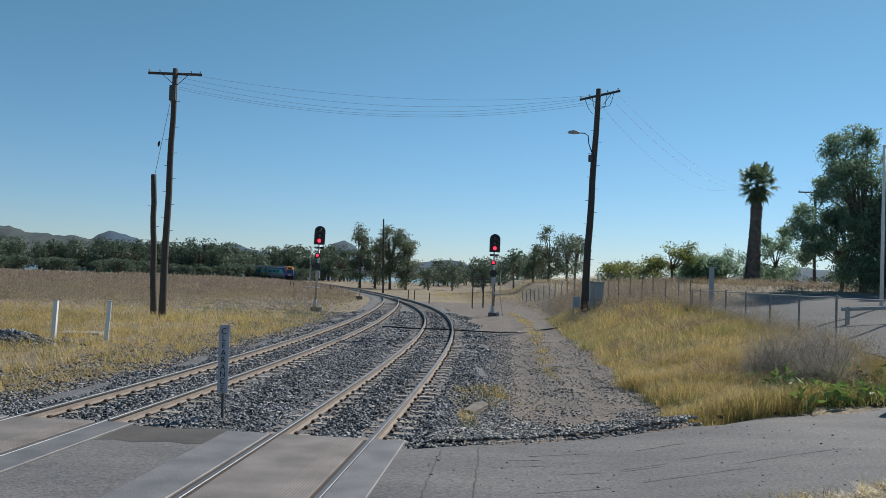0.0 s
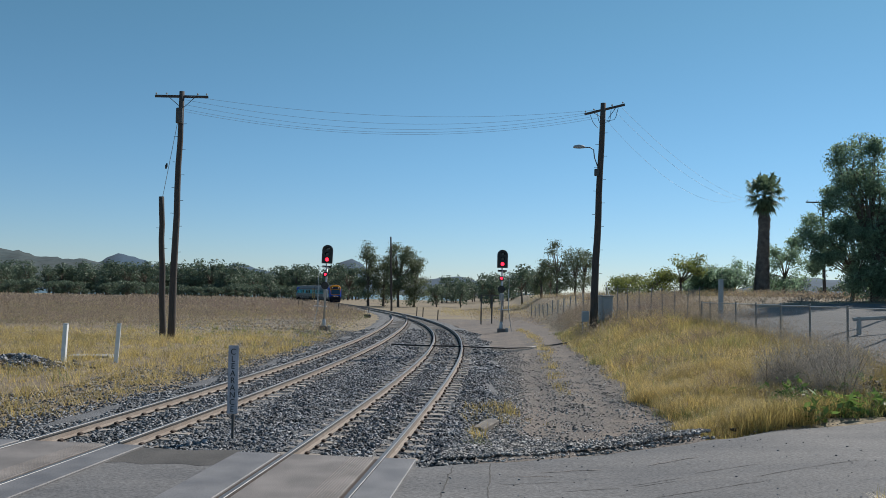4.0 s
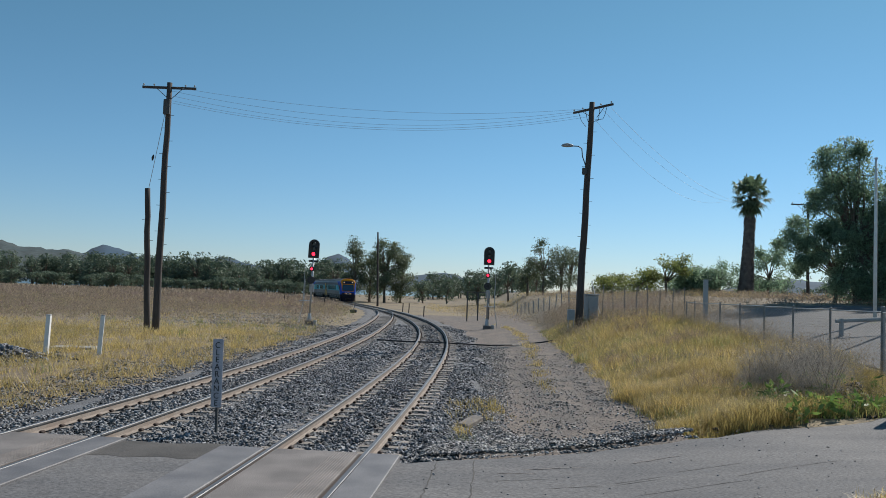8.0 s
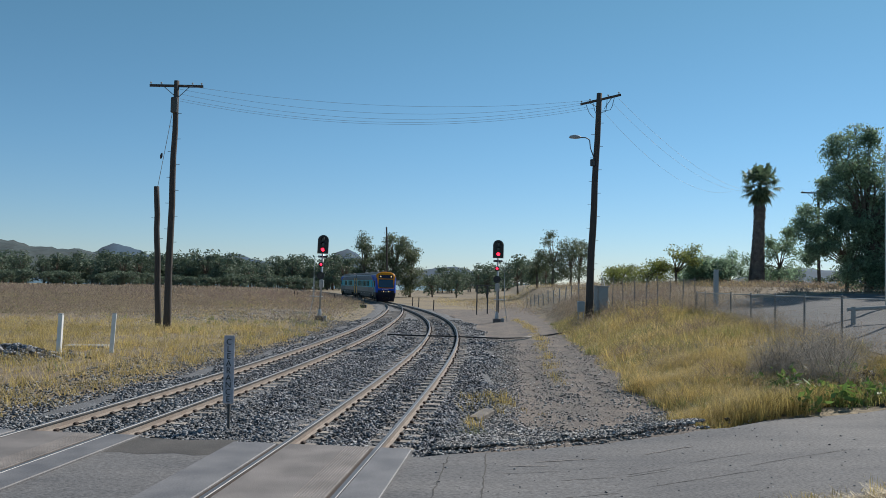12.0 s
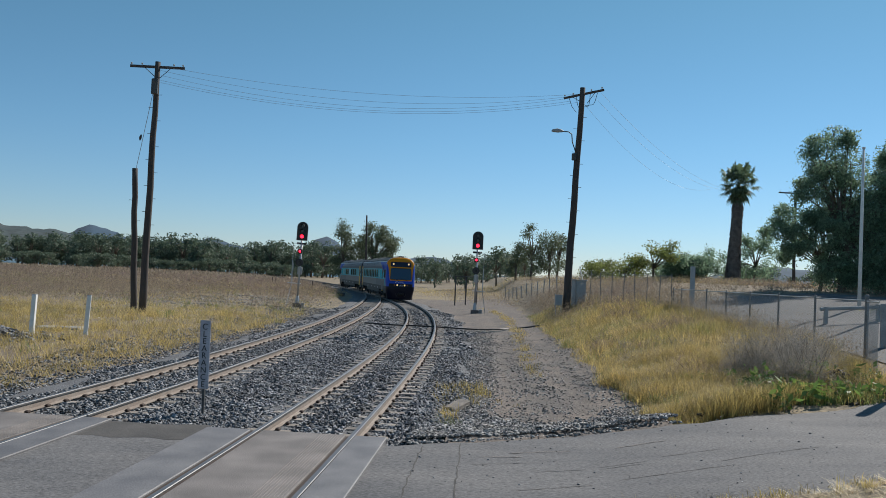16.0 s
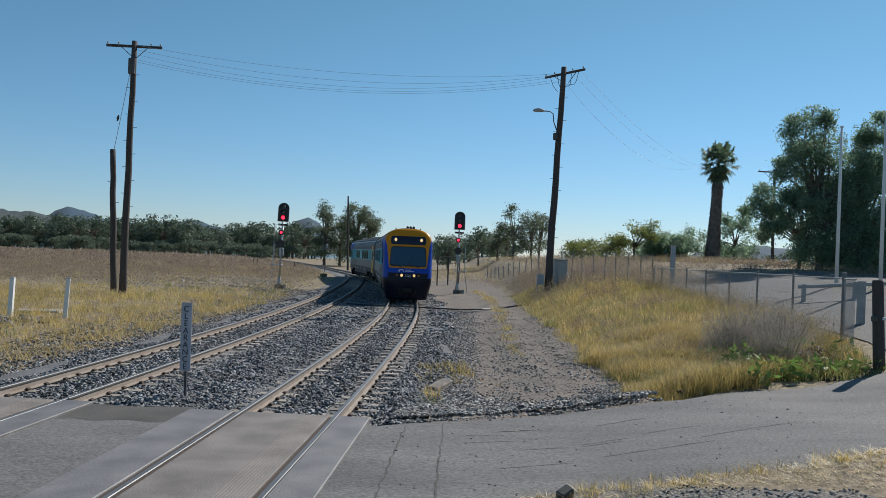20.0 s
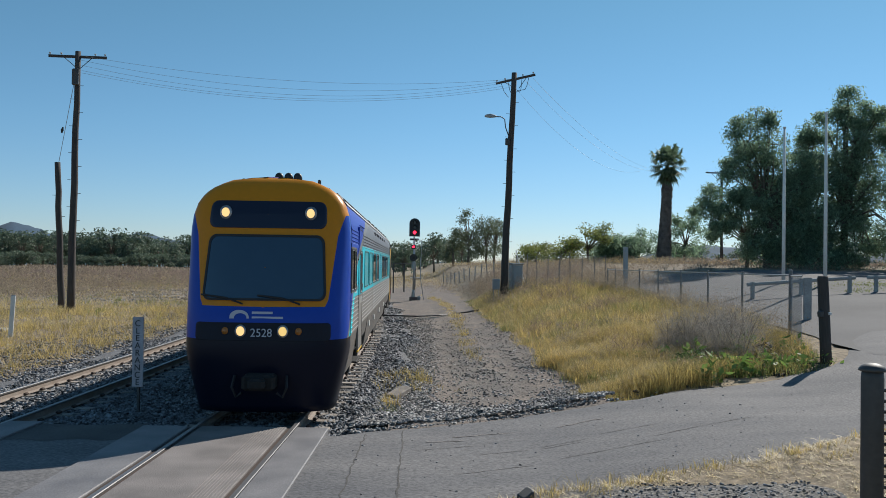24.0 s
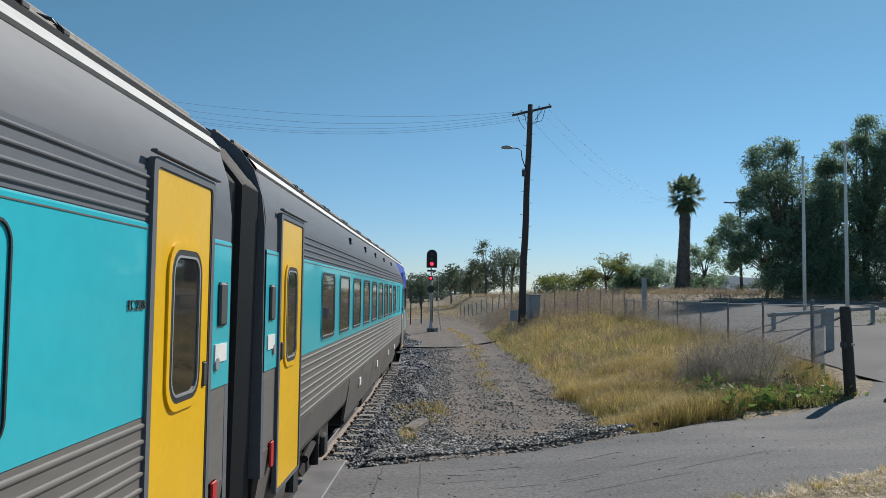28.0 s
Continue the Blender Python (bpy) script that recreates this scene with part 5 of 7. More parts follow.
# trackside cabinets at the pole
cb = thing("trackside_cabinet", pose(8.62, 46.0, gz(8.62, 46.0) - 0.05, 0, 0, 12), "blue-grey steel equipment cabinet at the foot of the pole", "cabinet")
part("body", Shape().box(-0.32, -0.3, 0, 0.32, 0.3, 1.55, 0.02), M_GREYPAINT, cb)
part("roof", Shape().box(-0.38, -0.36, 1.55, 0.38, 0.36, 1.62, 0.02), M_GREYPAINT, cb)
part("door", Shape().box(-0.27, -0.325, 0.12, 0.27, -0.3, 1.45, 0.01), M_GREYPAINT, cb)
c2 = thing("meter_box", pose(7.35, 45.1, gz(7.35, 45.1) - 0.05), "small pale meter box on short legs", "cabinet")
part("body", Shape().box(-0.2, -0.12, 0.7, 0.2, 0.12, 1.3, 0.02), M_GREYPAINT, c2)
for sx in (-0.15, 0.15):
    part("leg", Shape().box(sx - 0.025, -0.03, -0.1, sx + 0.025, 0.03, 0.7), M_GALV, c2)
sg = thing("leaning_marker", pose(9.3, 46.4, gz(9.3, 46.4), 0, -16, 0), "thin leaning white marker rod among weeds", "post")
part("rod", Shape().cyl((0, 0, -0.1), (0, 0, 2.2), 0.025, n=6), M_WHITE, sg)

# steel frame beyond the right-hand signal
fr = thing("pipe_stand", pose(2.6, 75, -0.2), "low dark steel pipe stand beside the line", "pipe stand")
for x in (0, 1.0, 2.0):
    for y in (0, 1.2):
        part("leg", Shape().cyl((x, y, -0.1), (x, y, 2.7), 0.04, n=8), M_DARKSTEEL, fr)
for y in (0, 1.2):
    part("top_bar", Shape().cyl((0, y, 2.7), (2.0, y, 2.7), 0.04, n=8), M_DARKSTEEL, fr)

# point indicator and small posts by the turnout
for x, y in ((-14.3, 100.5), (-3.6, 96.0), (-4.4, 97.5), (-22.5, 120.0), (-23.2, 121.0), (-1.6, 84.0)):
    q = thing("stake", pose(x, y, gz(x, y) - 0.05), "short weathered stake beside the line", "post", "stakes by the line")
    part("shaft", Shape().cyl((0, 0, -0.1), (0.03, 0, 1.2), 0.06, n=6), M_POLE, q)
pb = thing("point_machine", pose(-9.3, 88.0, -0.2), "dark point machine with lever beside the turnout", "point machine")
part("body", Shape().box(-0.35, -0.3, 0, 0.35, 0.3, 0.35, 0.04), M_DARKSTEEL, pb)
part("lever", Shape().cyl((0, 0, 0.3), (0.15, 0, 1.1), 0.03, n=6), M_DARKSTEEL, pb)

# cable lying over the ballast
ca = thing("ground_cable", pose(0, 0, 0), "black cable lying across the ballast and verge", "cable")
part("cable", Shape().tube([(-3.2, 42.5, -0.13), (-1.8, 41.7, -0.12), (-0.2, 41.5, -0.1), (1.4, 41.3, -0.12), (2.6, 41.0, -0.12), (3.8, 41.6, -0.1), (4.6, 42.6, -0.1), (5.4, 42.2, 0.05), (6.2, 42.3, 0.2)], 0.035, 6), M_BLACK, ca)

# ---- fence of the station yard ----
FENCE = [(10.5, 18.6), (11.5, 20.95), (11.76, 24.31), (12.03, 27.48), (12.31, 30.62), (12.55, 33.74), (12.63, 36.37), (12.65, 40.05), (12.57, 41.12)]
fence = thing("yard_fence", pose(0, 0, 0), "low wire mesh fence with round steel posts along the yard", "fence")
for k, (x, y) in enumerate(FENCE[1:]):
    r = 0.033 if k else 0.05
    top = 2.44 if k else 2.5
    p = part("post", Shape().cyl((x, y, gz(x, y) - 0.1), (x, y, top), r, n=10), M_FENCEPOST, fence)
    part("cap", Shape().dome((x, y, top), r * 1.25, 10, 4), M_FENCEPOST, p)


def woven(a, b, za, zb, top, pitch, r):
    """Diamond mesh between two posts, of thin crossing wires."""
    w = Shape()
    L = math.hypot(b[0] - a[0], b[1] - a[1])
    h = top - min(za, zb)
    n = int((L + h) / pitch)
    for k in range(n):
        for way in (0, 1):
            p0, p1 = k * pitch - h, k * pitch
            u0, u1 = max(p0, 0.0), min(p1, L)
            if u1 - u0 < 0.02:
                continue
            q = []
            for u in (u0, u1):
                f = u / L if not way else 1 - u / L
                q.append((a[0] + (b[0] - a[0]) * f, a[1] + (b[1] - a[1]) * f, top - h + (u - p0)))
            w.cyl(q[0], q[1], r, n=3)
    for z in (top - 0.02, top - h * 0.5, top - h + 0.08):
        w.cyl((a[0], a[1], z), (b[0], b[1], z), r * 1.3, n=3)
    return w


for a, b in zip(FENCE[:-1], FENCE[1:]):
    part("top_rail", Shape().cyl((a[0], a[1], 2.40), (b[0], b[1], 2.38), 0.017, n=6), M_MESH, fence)
    part("mesh_panel", woven(a, b, gz(*a), gz(*b), 2.39, 0.08, 0.0019), M_MESH, fence, "woven wire mesh")["kind"] = "stuff"
tp = thing("steel_post", pose(13.75, 41.8, gz(13.75, 41.8) - 0.1), "tall square grey steel post behind the fence", "post")
part("shaft", Shape().box(-0.11, -0.08, 0, 0.11, 0.08, 3.7 - gz(13.75, 41.8), 0.01), M_GREYPAINT, tp)
bp = thing("gate_post", pose(10.22, 17.08, gz(10.22, 17.08) - 0.05, 0, -3.2, 10), "thick dark leaning timber gate post at the yard entrance", "gate post")
part("post", Shape().tube([(0, 0, -0.3), (0, 0, 0.6), (0, 0, 1.95), (0, 0, 2.0)], [0.125, 0.12, 0.115, 0.10], 12), M_POLE, bp, "", True)
part("latch", Shape().box(-0.2, -0.12, 1.1, -0.09, 0.0, 1.24, 0.02), M_DARKSTEEL, bp)
part("hook", Shape().box(0.0, -0.15, 1.14, 0.08, -0.10, 1.2, 0.01), M_WHITE, bp)
bb = thing("notice_board", pose(13.9, 24.3, gz(13.9, 24.3)), "plain grey upright board in the yard", "board")
part("panel", Shape().box(-0.13, -0.03, -0.1, 0.13, 0.03, 2.30 - gz(13.9, 24.3), 0.01), M_BARRIER, bb)
for (x, y, top, nm) in ((19.93, 36.97, 9.36, 0), (20.48, 34.36, 9.6, 0)):
    fl = thing("flagpole", pose(x, y, gz(x, y) - 0.05), "slender white flagpole without a flag", "flagpole", "flagpoles")
    h = top - gz(x, y)
    part("shaft", Shape().tube([(0, 0, 0), (0, 0, h * 0.5), (0, 0, h)], [0.085, 0.075, 0.05], 10), M_WHITE, fl, "", True)
    part("truck", Shape().cyl((0, 0, h), (0, 0, h + 0.08), 0.075, n=10), M_WHITE, fl)
# low log barriers in the yard
for (x0, y0, x1, y1) in ((15.2, 31.0, 19.5, 30.6), (19.9, 30.4, 26.5, 29.6)):
    lb = thing("log_barrier", pose(0, 0, 0), "low weathered grey timber barrier on stub posts", "barrier", "timber barriers")
    za, zb = gz(x0, y0), gz(x1, y1)
    part("rail", Shape().cyl((x0, y0, za + 0.62), (x1, y1, zb + 0.62), 0.075, n=8), M_BARRIER, lb)
    for q in (0.05, 0.5, 0.95):
        x, y = x0 + (x1 - x0) * q, y0 + (y1 - y0) * q
        part("stub", Shape().cyl((x, y, gz(x, y) - 0.1), (x, y, gz(x, y) + 0.7), 0.085, n=8), M_BARRIER, lb)

# tall chain fence on the bank towards the pole
tf = thing("bank_fence", pose(0, 0, 0), "tall weathered wire fence along the weedy bank", "fence")
prev = None
for k in range(9):
    x, y = 8.7 + 0.485 * k, 46.2 - 0.6 * k
    z = gz(x, y)
    part("post", Shape().cyl((x, y, z - 0.1), (x + 0.05 * math.sin(k * 2.1), y, 3.12 + 0.05 * math.sin(k * 1.7)), 0.022, n=6), M_FENCEPOST, tf)
    if prev:
        part("wire_panel", woven(prev, (x, y), prev[2], z, 3.08, 0.12, 0.0022), M_MESH, tf)["kind"] = "stuff"
    prev = (x, y, z)
wf = thing("boundary_fence", pose(0, 0, 0), "old post and wire boundary fence beyond the wheel track", "fence")
rs = random.Random(8)
BF = [(9.7 - 0.12 * k, 57.0 + 2.7 * k) for k in range(12)]
for x, y in BF:
    z = gz(x, y)
    part("post", Shape().cyl((x, y, z - 0.1), (x + rs.uniform(-0.08, 0.08), y, z + 1.15 + rs.uniform(-0.1, 0.15)), 0.045, n=6), M_BARRIER, wf)
for h in (0.4, 0.75, 1.05):
    part("wire", Shape().tube([(x, y, gz(x, y) + h) for x, y in BF], 0.006, 4), M_MESH, wf)

# railing at the platform end, just beside the viewer
nr = thing("platform_railing", pose(2.37, 3.58, gz(2.36, 3.6) - 0.1), "dark round steel railing post with wire mesh", "railing")
H0 = 2.12 - gz(2.36, 3.6) + 0.1
part("post", Shape().tube([(0, 0, 0), (0, 0, H0 - 0.06), (0, 0, H0 - 0.02)], [0.05, 0.05, 0.045], 14), M_DARKSTEEL, nr, "", True)
part("cap", Shape().dome((0, 0, H0 - 0.03), 0.062, 14, 5, 0.6), M_DARKSTEEL, nr, "", True)
w = Shape()
for k in range(26):
    z = H0 - 0.12 - k * 0.05
    w.tube([(0.04, 0, z), (0.5, -0.35, z - 0.02), (1.6, -1.1, z - 0.02)], 0.008, 5)
part("mesh_wires", w, M_DARKSTEEL, nr)

# ---- trees ----
LEAF = [(0, 1, 2, 3)]


def leaf_quads(rng, centres, spread_xyz, per, size, droop=0.0, outward=None):
    """Leaves as small quads scattered round the ends of twigs; outward: the way each bough faces, which its leaves follow loosely."""
    c = np.repeat(np.asarray(centres, float), per, 0)
    n = len(c)
    off = rng.normal(0, 1, (n, 3)) * np.asarray(spread_xyz)
    if droop:
        off[:, 2] = -np.abs(off[:, 2]) * (1 + droop * rng.random(n))
    p = c + off
    nrm = rng.normal(0, 1, (n, 3))
    if outward is not None:
        nrm = nrm * 0.55 + np.repeat(np.asarray(outward, float), per, 0)
    nrm /= np.linalg.norm(nrm, axis=1)[:, None]
    a = rng.normal(0, 1, (n, 3))
    a[:, 2] -= droop * 2
    b = np.cross(nrm, a)
    b /= np.linalg.norm(b, axis=1)[:, None] + 1e-9
    a = np.cross(b, nrm)
    s = size * rng.uniform(0.55, 1.35, (n, 1))
    L, W = a * s, b * s * rng.uniform(0.28, 0.5, (n, 1))
    return np.stack([p - L, p - L * 0.1 + W, p + L, p - L * 0.1 - W], 1)


def tree(name, seed, h, lobes, leaf, per, size, label, category, spread_=0.5, trunk=0.25, droop=0.0, twigs=40, group="", base=None, fork=0.35, sides=6):
    """A tree: tapered trunk, limbs to the lobes of the crown, and a crown of many small leaves with gaps.
    lobes: (x, y, z, rx, rz) of each foliage mass."""
    rng = np.random.default_rng(seed)
    t = thing(name, base or pose(0, 0, 0), label, category, group)
    wood = Shape()
    top = h * fork
    lean = rng.uniform(-0.05, 0.05, 2) * h
    wood.tube([(0, 0, -0.4), (lean[0] * 0.2, lean[1] * 0.2, top * 0.4), (lean[0] * 0.5, lean[1] * 0.5, top)], [trunk * 1.25, trunk, trunk * 0.8], 9)
    cs, ways = [], []
    for x, y, z, rx, rz in lobes:
        s = Vector((lean[0] * 0.5, lean[1] * 0.5, top * rng.uniform(0.75, 1.0)))
        e = Vector((x, y, z - rz * 0.3))
        m = s.lerp(e, 0.5) + Vector((rng.uniform(-0.3, 0.3), rng.uniform(-0.3, 0.3), 0.08 * h))
        wood.tube([tuple(s), tuple(m), tuple(e)], [trunk * 0.5, trunk * 0.3, trunk * 0.1], sides)
        for k in range(max(6, int(twigs * (0.5 + 0.5 * rx * rz)))):
            u = rng.normal(0, 1, 3)
            u /= np.linalg.norm(u)
            ragged = 1 + 0.16 * math.sin(5 * u[0] + 3 * z) * math.sin(4 * u[2] + 7 * x)
            q = np.array([x, y, z]) + u * np.array([rx, rx, rz]) * rng.uniform(0.5, 1.0) ** 0.6 * ragged
            cs.append(q)
            ways.append(u + np.array([0, 0, 0.25]))
            if k % 8 == 0 and sides > 4:
                wood.tube([tuple(e), tuple(Vector(q))], [trunk * 0.1, trunk * 0.03], 4)
    part("trunk", wood, M_BARK, t, "rough brown trunk and limbs", True)
    part_mesh = soup("crown", leaf_quads(rng, cs, (spread_, spread_, spread_ * (0.8 + 1.6 * droop)), per, size, droop, ways), LEAF, 4, leaf)
    cr = new("crown", part_mesh)
    cr.parent = t
    cr["label"] = "leafy crown with gaps"
    return t


def lobes_of(rng, h, r, n, z0, z1, rr):
    out = []
    for k in range(n):
        a, q = rng.uniform(0, 6.28), math.sqrt(rng.random()) * r
        z = rng.uniform(z0, z1)
        f = 1 - 0.5 * max(0, (z - 0.6 * h) / (0.4 * h))
        out.append((q * math.cos(a) * f, q * math.sin(a) * f, z, rr * rng.uniform(0.5, 1.35), rr * rng.uniform(0.45, 1.0)))
    return out


R = np.random.default_rng(11)
# weeping pepper trees by the yard
PEPPERS = (
    (27.9, 54.0, [(26.55, 13.07, 0.98), (26.01, 11.55, 1.28), (27.72, 11.39, 1.13), (25.58, 9.56, 0.98), (27.21, 9.52, 1.36), (29.25, 10.23, 1.21), (28.2, 7.96, 1.51), (29.84, 8.27, 1.36),
                  (26.36, 6.63, 1.06), (27.98, 6.07, 1.51), (29.48, 5.7, 1.51), (27.26, 4.1, 1.28), (28.96, 3.53, 1.36), (30.6, 8.9, 1.25), (30.9, 6.4, 1.6), (30.9, 3.6, 1.5), (26.2, 4.4, 0.9)]),
    (26.7, 54.6, [(24.45, 7.67, 1.02), (23.71, 6.6, 0.76), (25.25, 6.62, 0.99), (24.23, 5.62, 0.57), (25.95, 7.82, 0.76)]),
    (32.6, 57.0, [(32.64, 13.01, 0.8), (32.93, 11.84, 1.12), (31.96, 10.69, 0.88), (33.77, 10.3, 1.2), (32.79, 8.4, 1.44), (32.33, 6.31, 1.44), (33.59, 4.67, 1.44), (32.28, 3.4, 1.2), (31.0, 8.8, 1.1), (34.6, 7.0, 1.5)]),
    (34.2, 55.0, [(33.98, 14.91, 0.92), (33.32, 13.43, 1.0), (35.18, 13.64, 1.15), (34.22, 11.9, 1.39), (33.68, 9.85, 1.46), (35.53, 9.89, 1.54), (34.57, 7.85, 1.69), (33.19, 6.21, 1.46), (35.02, 5.03, 1.69), (33.65, 3.41, 1.39), (36.6, 13.4, 1.2), (36.5, 11.2, 1.5), (36.9, 8.4, 1.6), (36.6, 5.2, 1.5)]),
    (38.2, 53.0, [(37.6, 14.6, 1.1), (38.9, 13.0, 1.4), (37.0, 12.0, 1.4), (38.0, 9.8, 1.8), (39.8, 9.0, 1.6), (37.2, 7.4, 1.7), (38.8, 5.6, 1.8), (37.0, 4.2, 1.6)]),
    (43.0, 51.0, [(42.4, 13.0, 1.3), (43.8, 11.2, 1.5), (41.6, 10.4, 1.5), (43.2, 8.4, 1.9), (42.0, 6.2, 1.8), (44.2, 5.4, 1.7)]),
)
for k, (x, y, masses) in enumerate(PEPPERS):
    z = gz(x, y)
    lo = []
    for lx, lz, r in masses:
        lo.append((lx - x, R.uniform(-1.2, 0.4), lz - z, r * 1.05, r * 0.85))
        for q in range(3):                             # smaller boughs round each mass
            a = R.uniform(0, 6.28)
            lo.append((lx - x + r * 0.85 * math.cos(a), R.uniform(-1.6, 1.2), lz - z + r * 0.75 * math.sin(a) - 0.1, r * 0.5, r * 0.36))
    tree("pepper_tree", 30 + k, max(l[2] for l in lo) + 0.8, lo, M_PEPPER, 15, 0.10, "tall green weeping pepper tree behind the flagpoles", "tree", 0.20, 0.12 if k == 1 else 0.22, 0.4, 74, "pepper trees", pose(x, y, z), 0.3)

# palm
pz = gz(30.2, 79.5)
palm = thing("palm_tree", pose(30.07, 79.5, pz), "tall fan palm with a thick shaggy trunk", "palm tree")
hp = 11.4 - pz
part("trunk", Shape().tube([(0, 0, -0.3), (0.03, 0, 0.6), (0.1, 0, hp * 0.5), (0.25, 0, hp * 0.8), (0.35, 0, hp + 1.0)], [0.7, 0.64, 0.48, 0.40, 0.40], 14), M_PALMTRUNK, palm, "thick shaggy brown trunk", True)
sk = []
rp = np.random.default_rng(3)
for k in range(1500):
    z = rp.uniform(0.3, hp - 0.3)
    a = rp.uniform(0, 6.28)
    rr = float(np.interp(z / hp, [0, 0.12, 0.5, 0.8, 1], [0.7, 0.64, 0.48, 0.40, 0.46]))
    cxx = 0.35 * z / hp
    p = np.array([cxx + rr * math.cos(a), rr * math.sin(a), z])
    t_ = np.array([-math.sin(a), math.cos(a), 0]) * 0.09
    d_ = np.array([math.cos(a) * 0.16, math.sin(a) * 0.16, -0.5])
    sk.append([p - t_, p + t_, p + t_ * 0.4 + d_, p - t_ * 0.4 + d_])
o = new("dead_skirt", soup("dead_skirt", sk, LEAF, 4, M_PALMTRUNK))
o.parent = palm
o["label"] = "ragged dead leaf bases on the trunk"
fr_mesh = []
for k in range(66):
    a, el = k * 2.399 + rp.uniform(-0.2, 0.2), 88 - 172 * (k / 65) + rp.uniform(-9, 9)
    L = rp.uniform(0.85, 1.1) * (1.7 if el > 30 else 1.4 if el > -10 else 1.15) * (0.5 if k % 3 == 0 else 1.0)
    d0 = np.array([math.cos(a) * math.cos(radians(el)), math.sin(a) * math.cos(radians(el)), math.sin(radians(el))])
    root = np.array([0.36, 0, hp + 1.45])
    c0 = root + d0 * L
    side = np.array([-math.sin(a), math.cos(a), 0.0])
    up = np.cross(d0, side)
    for j in range(23):
        ang = radians(-105 + 210 * j / 22)
        v = d0 * math.cos(ang) + side * math.sin(ang) + up * 0.2 * math.cos(2 * ang)
        w_ = (side * math.cos(ang) - d0 * math.sin(ang)) * 0.055
        ln = rp.uniform(0.75, 1.0) * (1 - 0.2 * abs(ang) / 1.8)
        mid = c0 + v * ln * 0.6
        tip = c0 + v * ln + np.array([0, 0, -0.3 * rp.uniform(0.3, 1.5)])
        fr_mesh.append([c0, mid + w_, tip, mid - w_])
    s_ = side * 0.035
    fr_mesh.append([root - s_, c0 - s_, c0 + s_, root + s_])
o = new("fronds", soup("fronds", fr_mesh, LEAF, 4, M_PALMLEAF))
o.parent = palm
o["label"] = "dark green fan fronds"

# shrubs and small trees along the right-hand skyline
for k, (x, y, top, r, leaf, lab) in enumerate(((22.1, 79.0, 7.1, 2.2, M_BRIGHTLEAF, "sparse yellow-green small tree"), (19.6, 80.0, 5.5, 1.7, M_BRIGHTLEAF, "sparse yellow-green small tree"), (24.6, 80.5, 5.6, 1.3, M_PEPPER, "rounded green shrub on the skyline"),
                                               (26.3, 80.7, 6.3, 1.2, M_PEPPER, "rounded green shrub on the skyline"), (33.0, 81.4, 8.7, 1.5, M_PEPPER, "small upright green tree beside the palm"), (28.6, 82.5, 6.7, 1.6, M_PEPPER, "rounded green shrub on the skyline"), (17.4, 82.0, 4.7, 1.5, M_BRIGHTLEAF, "sparse yellow-green small tree"))):
    z = gz(x, y)
    h = top - z
    bright = leaf == M_BRIGHTLEAF
    tree("small_tree", 60 + k, h, lobes_of(R, h, r * 1.3, 12 if bright else 16, h * (0.3 if bright else 0.15), h * 0.86, 0.75 if bright else 0.9), leaf, 9 if bright else 16, 0.13, lab, "tree", 0.22, 0.12, 0.0, 30, "skyline shrubs", pose(x, y, z), 0.4)

# eucalypts: built in four forms with haze-tinted leaves, then repeated
forms = []
for k, (h, r, n, rr, per, size) in enumerate(((12.5, 3.6, 15, 1.7, 4, 0.40), (11, 4.4, 16, 1.9, 4, 0.41), (9, 4.2, 16, 1.8, 4, 0.41), (13.0, 3.2, 14, 1.7, 4, 0.40))):
    forms.append(tree("gum_tree", 80 + k, h, lobes_of(R, h, r, n, h * 0.2, h * 0.92, rr), M_GUM_HAZE, per, size, "grey-green eucalypt with an open crown", "tree", 0.34, 0.26, 0.2, 12, "eucalypts beyond the line", pose(0, 0, 0), 0.35, 4))
# the group beside the distant pole and those to its right
for k, (x, y, h, r, n, z0) in enumerate(((-17.2, 163, 13.8, 2.4, 24, 0.2), (-11.0, 161, 14.2, 3.6, 40, 0.2), (-14.4, 166, 9.6, 2.6, 18, 0.2), (-8.0, 163, 10.6, 2.6, 22, 0.16))):
    tree("gum_tree", 90 + k, h, lobes_of(R, h, r, n, h * z0, h * 0.93, 1.15), M_GUM, 9, 0.2, "tall open grey-green eucalypt beside a bare pole", "tree", 0.4, 0.24, 0.3, 30, "eucalypts beyond the line", pose(x, y, gz(x, y) - 0.1), 0.4)
for k, (x, y, h, r, n) in enumerate(((16.4, 128.9, 9.8, 2.6, 24), (19.6, 131, 8.2, 2.0, 16), (21.4, 134, 8.4, 1.9, 16), (14.2, 131, 6.6, 1.6, 12))):
    tree("gum_tree", 96 + k, h, lobes_of(R, h, r, n, h * 0.22, h * 0.92, 0.95), M_GUM, 9, 0.16, "open eucalypt behind the signal and weedy bank", "tree", 0.32, 0.18, 0.3, 26, "eucalypts beyond the line", pose(x, y, gz(x, y) - 0.1), 0.4)
spots = [(12.7, 149.5, 2, 0.66, 3), (7.0, 150, 2, 0.60, 4), (-3.5, 170, 2, 0.6, 2), (1.5, 172, 1, 0.5, 6)]
rg = random.Random(21)
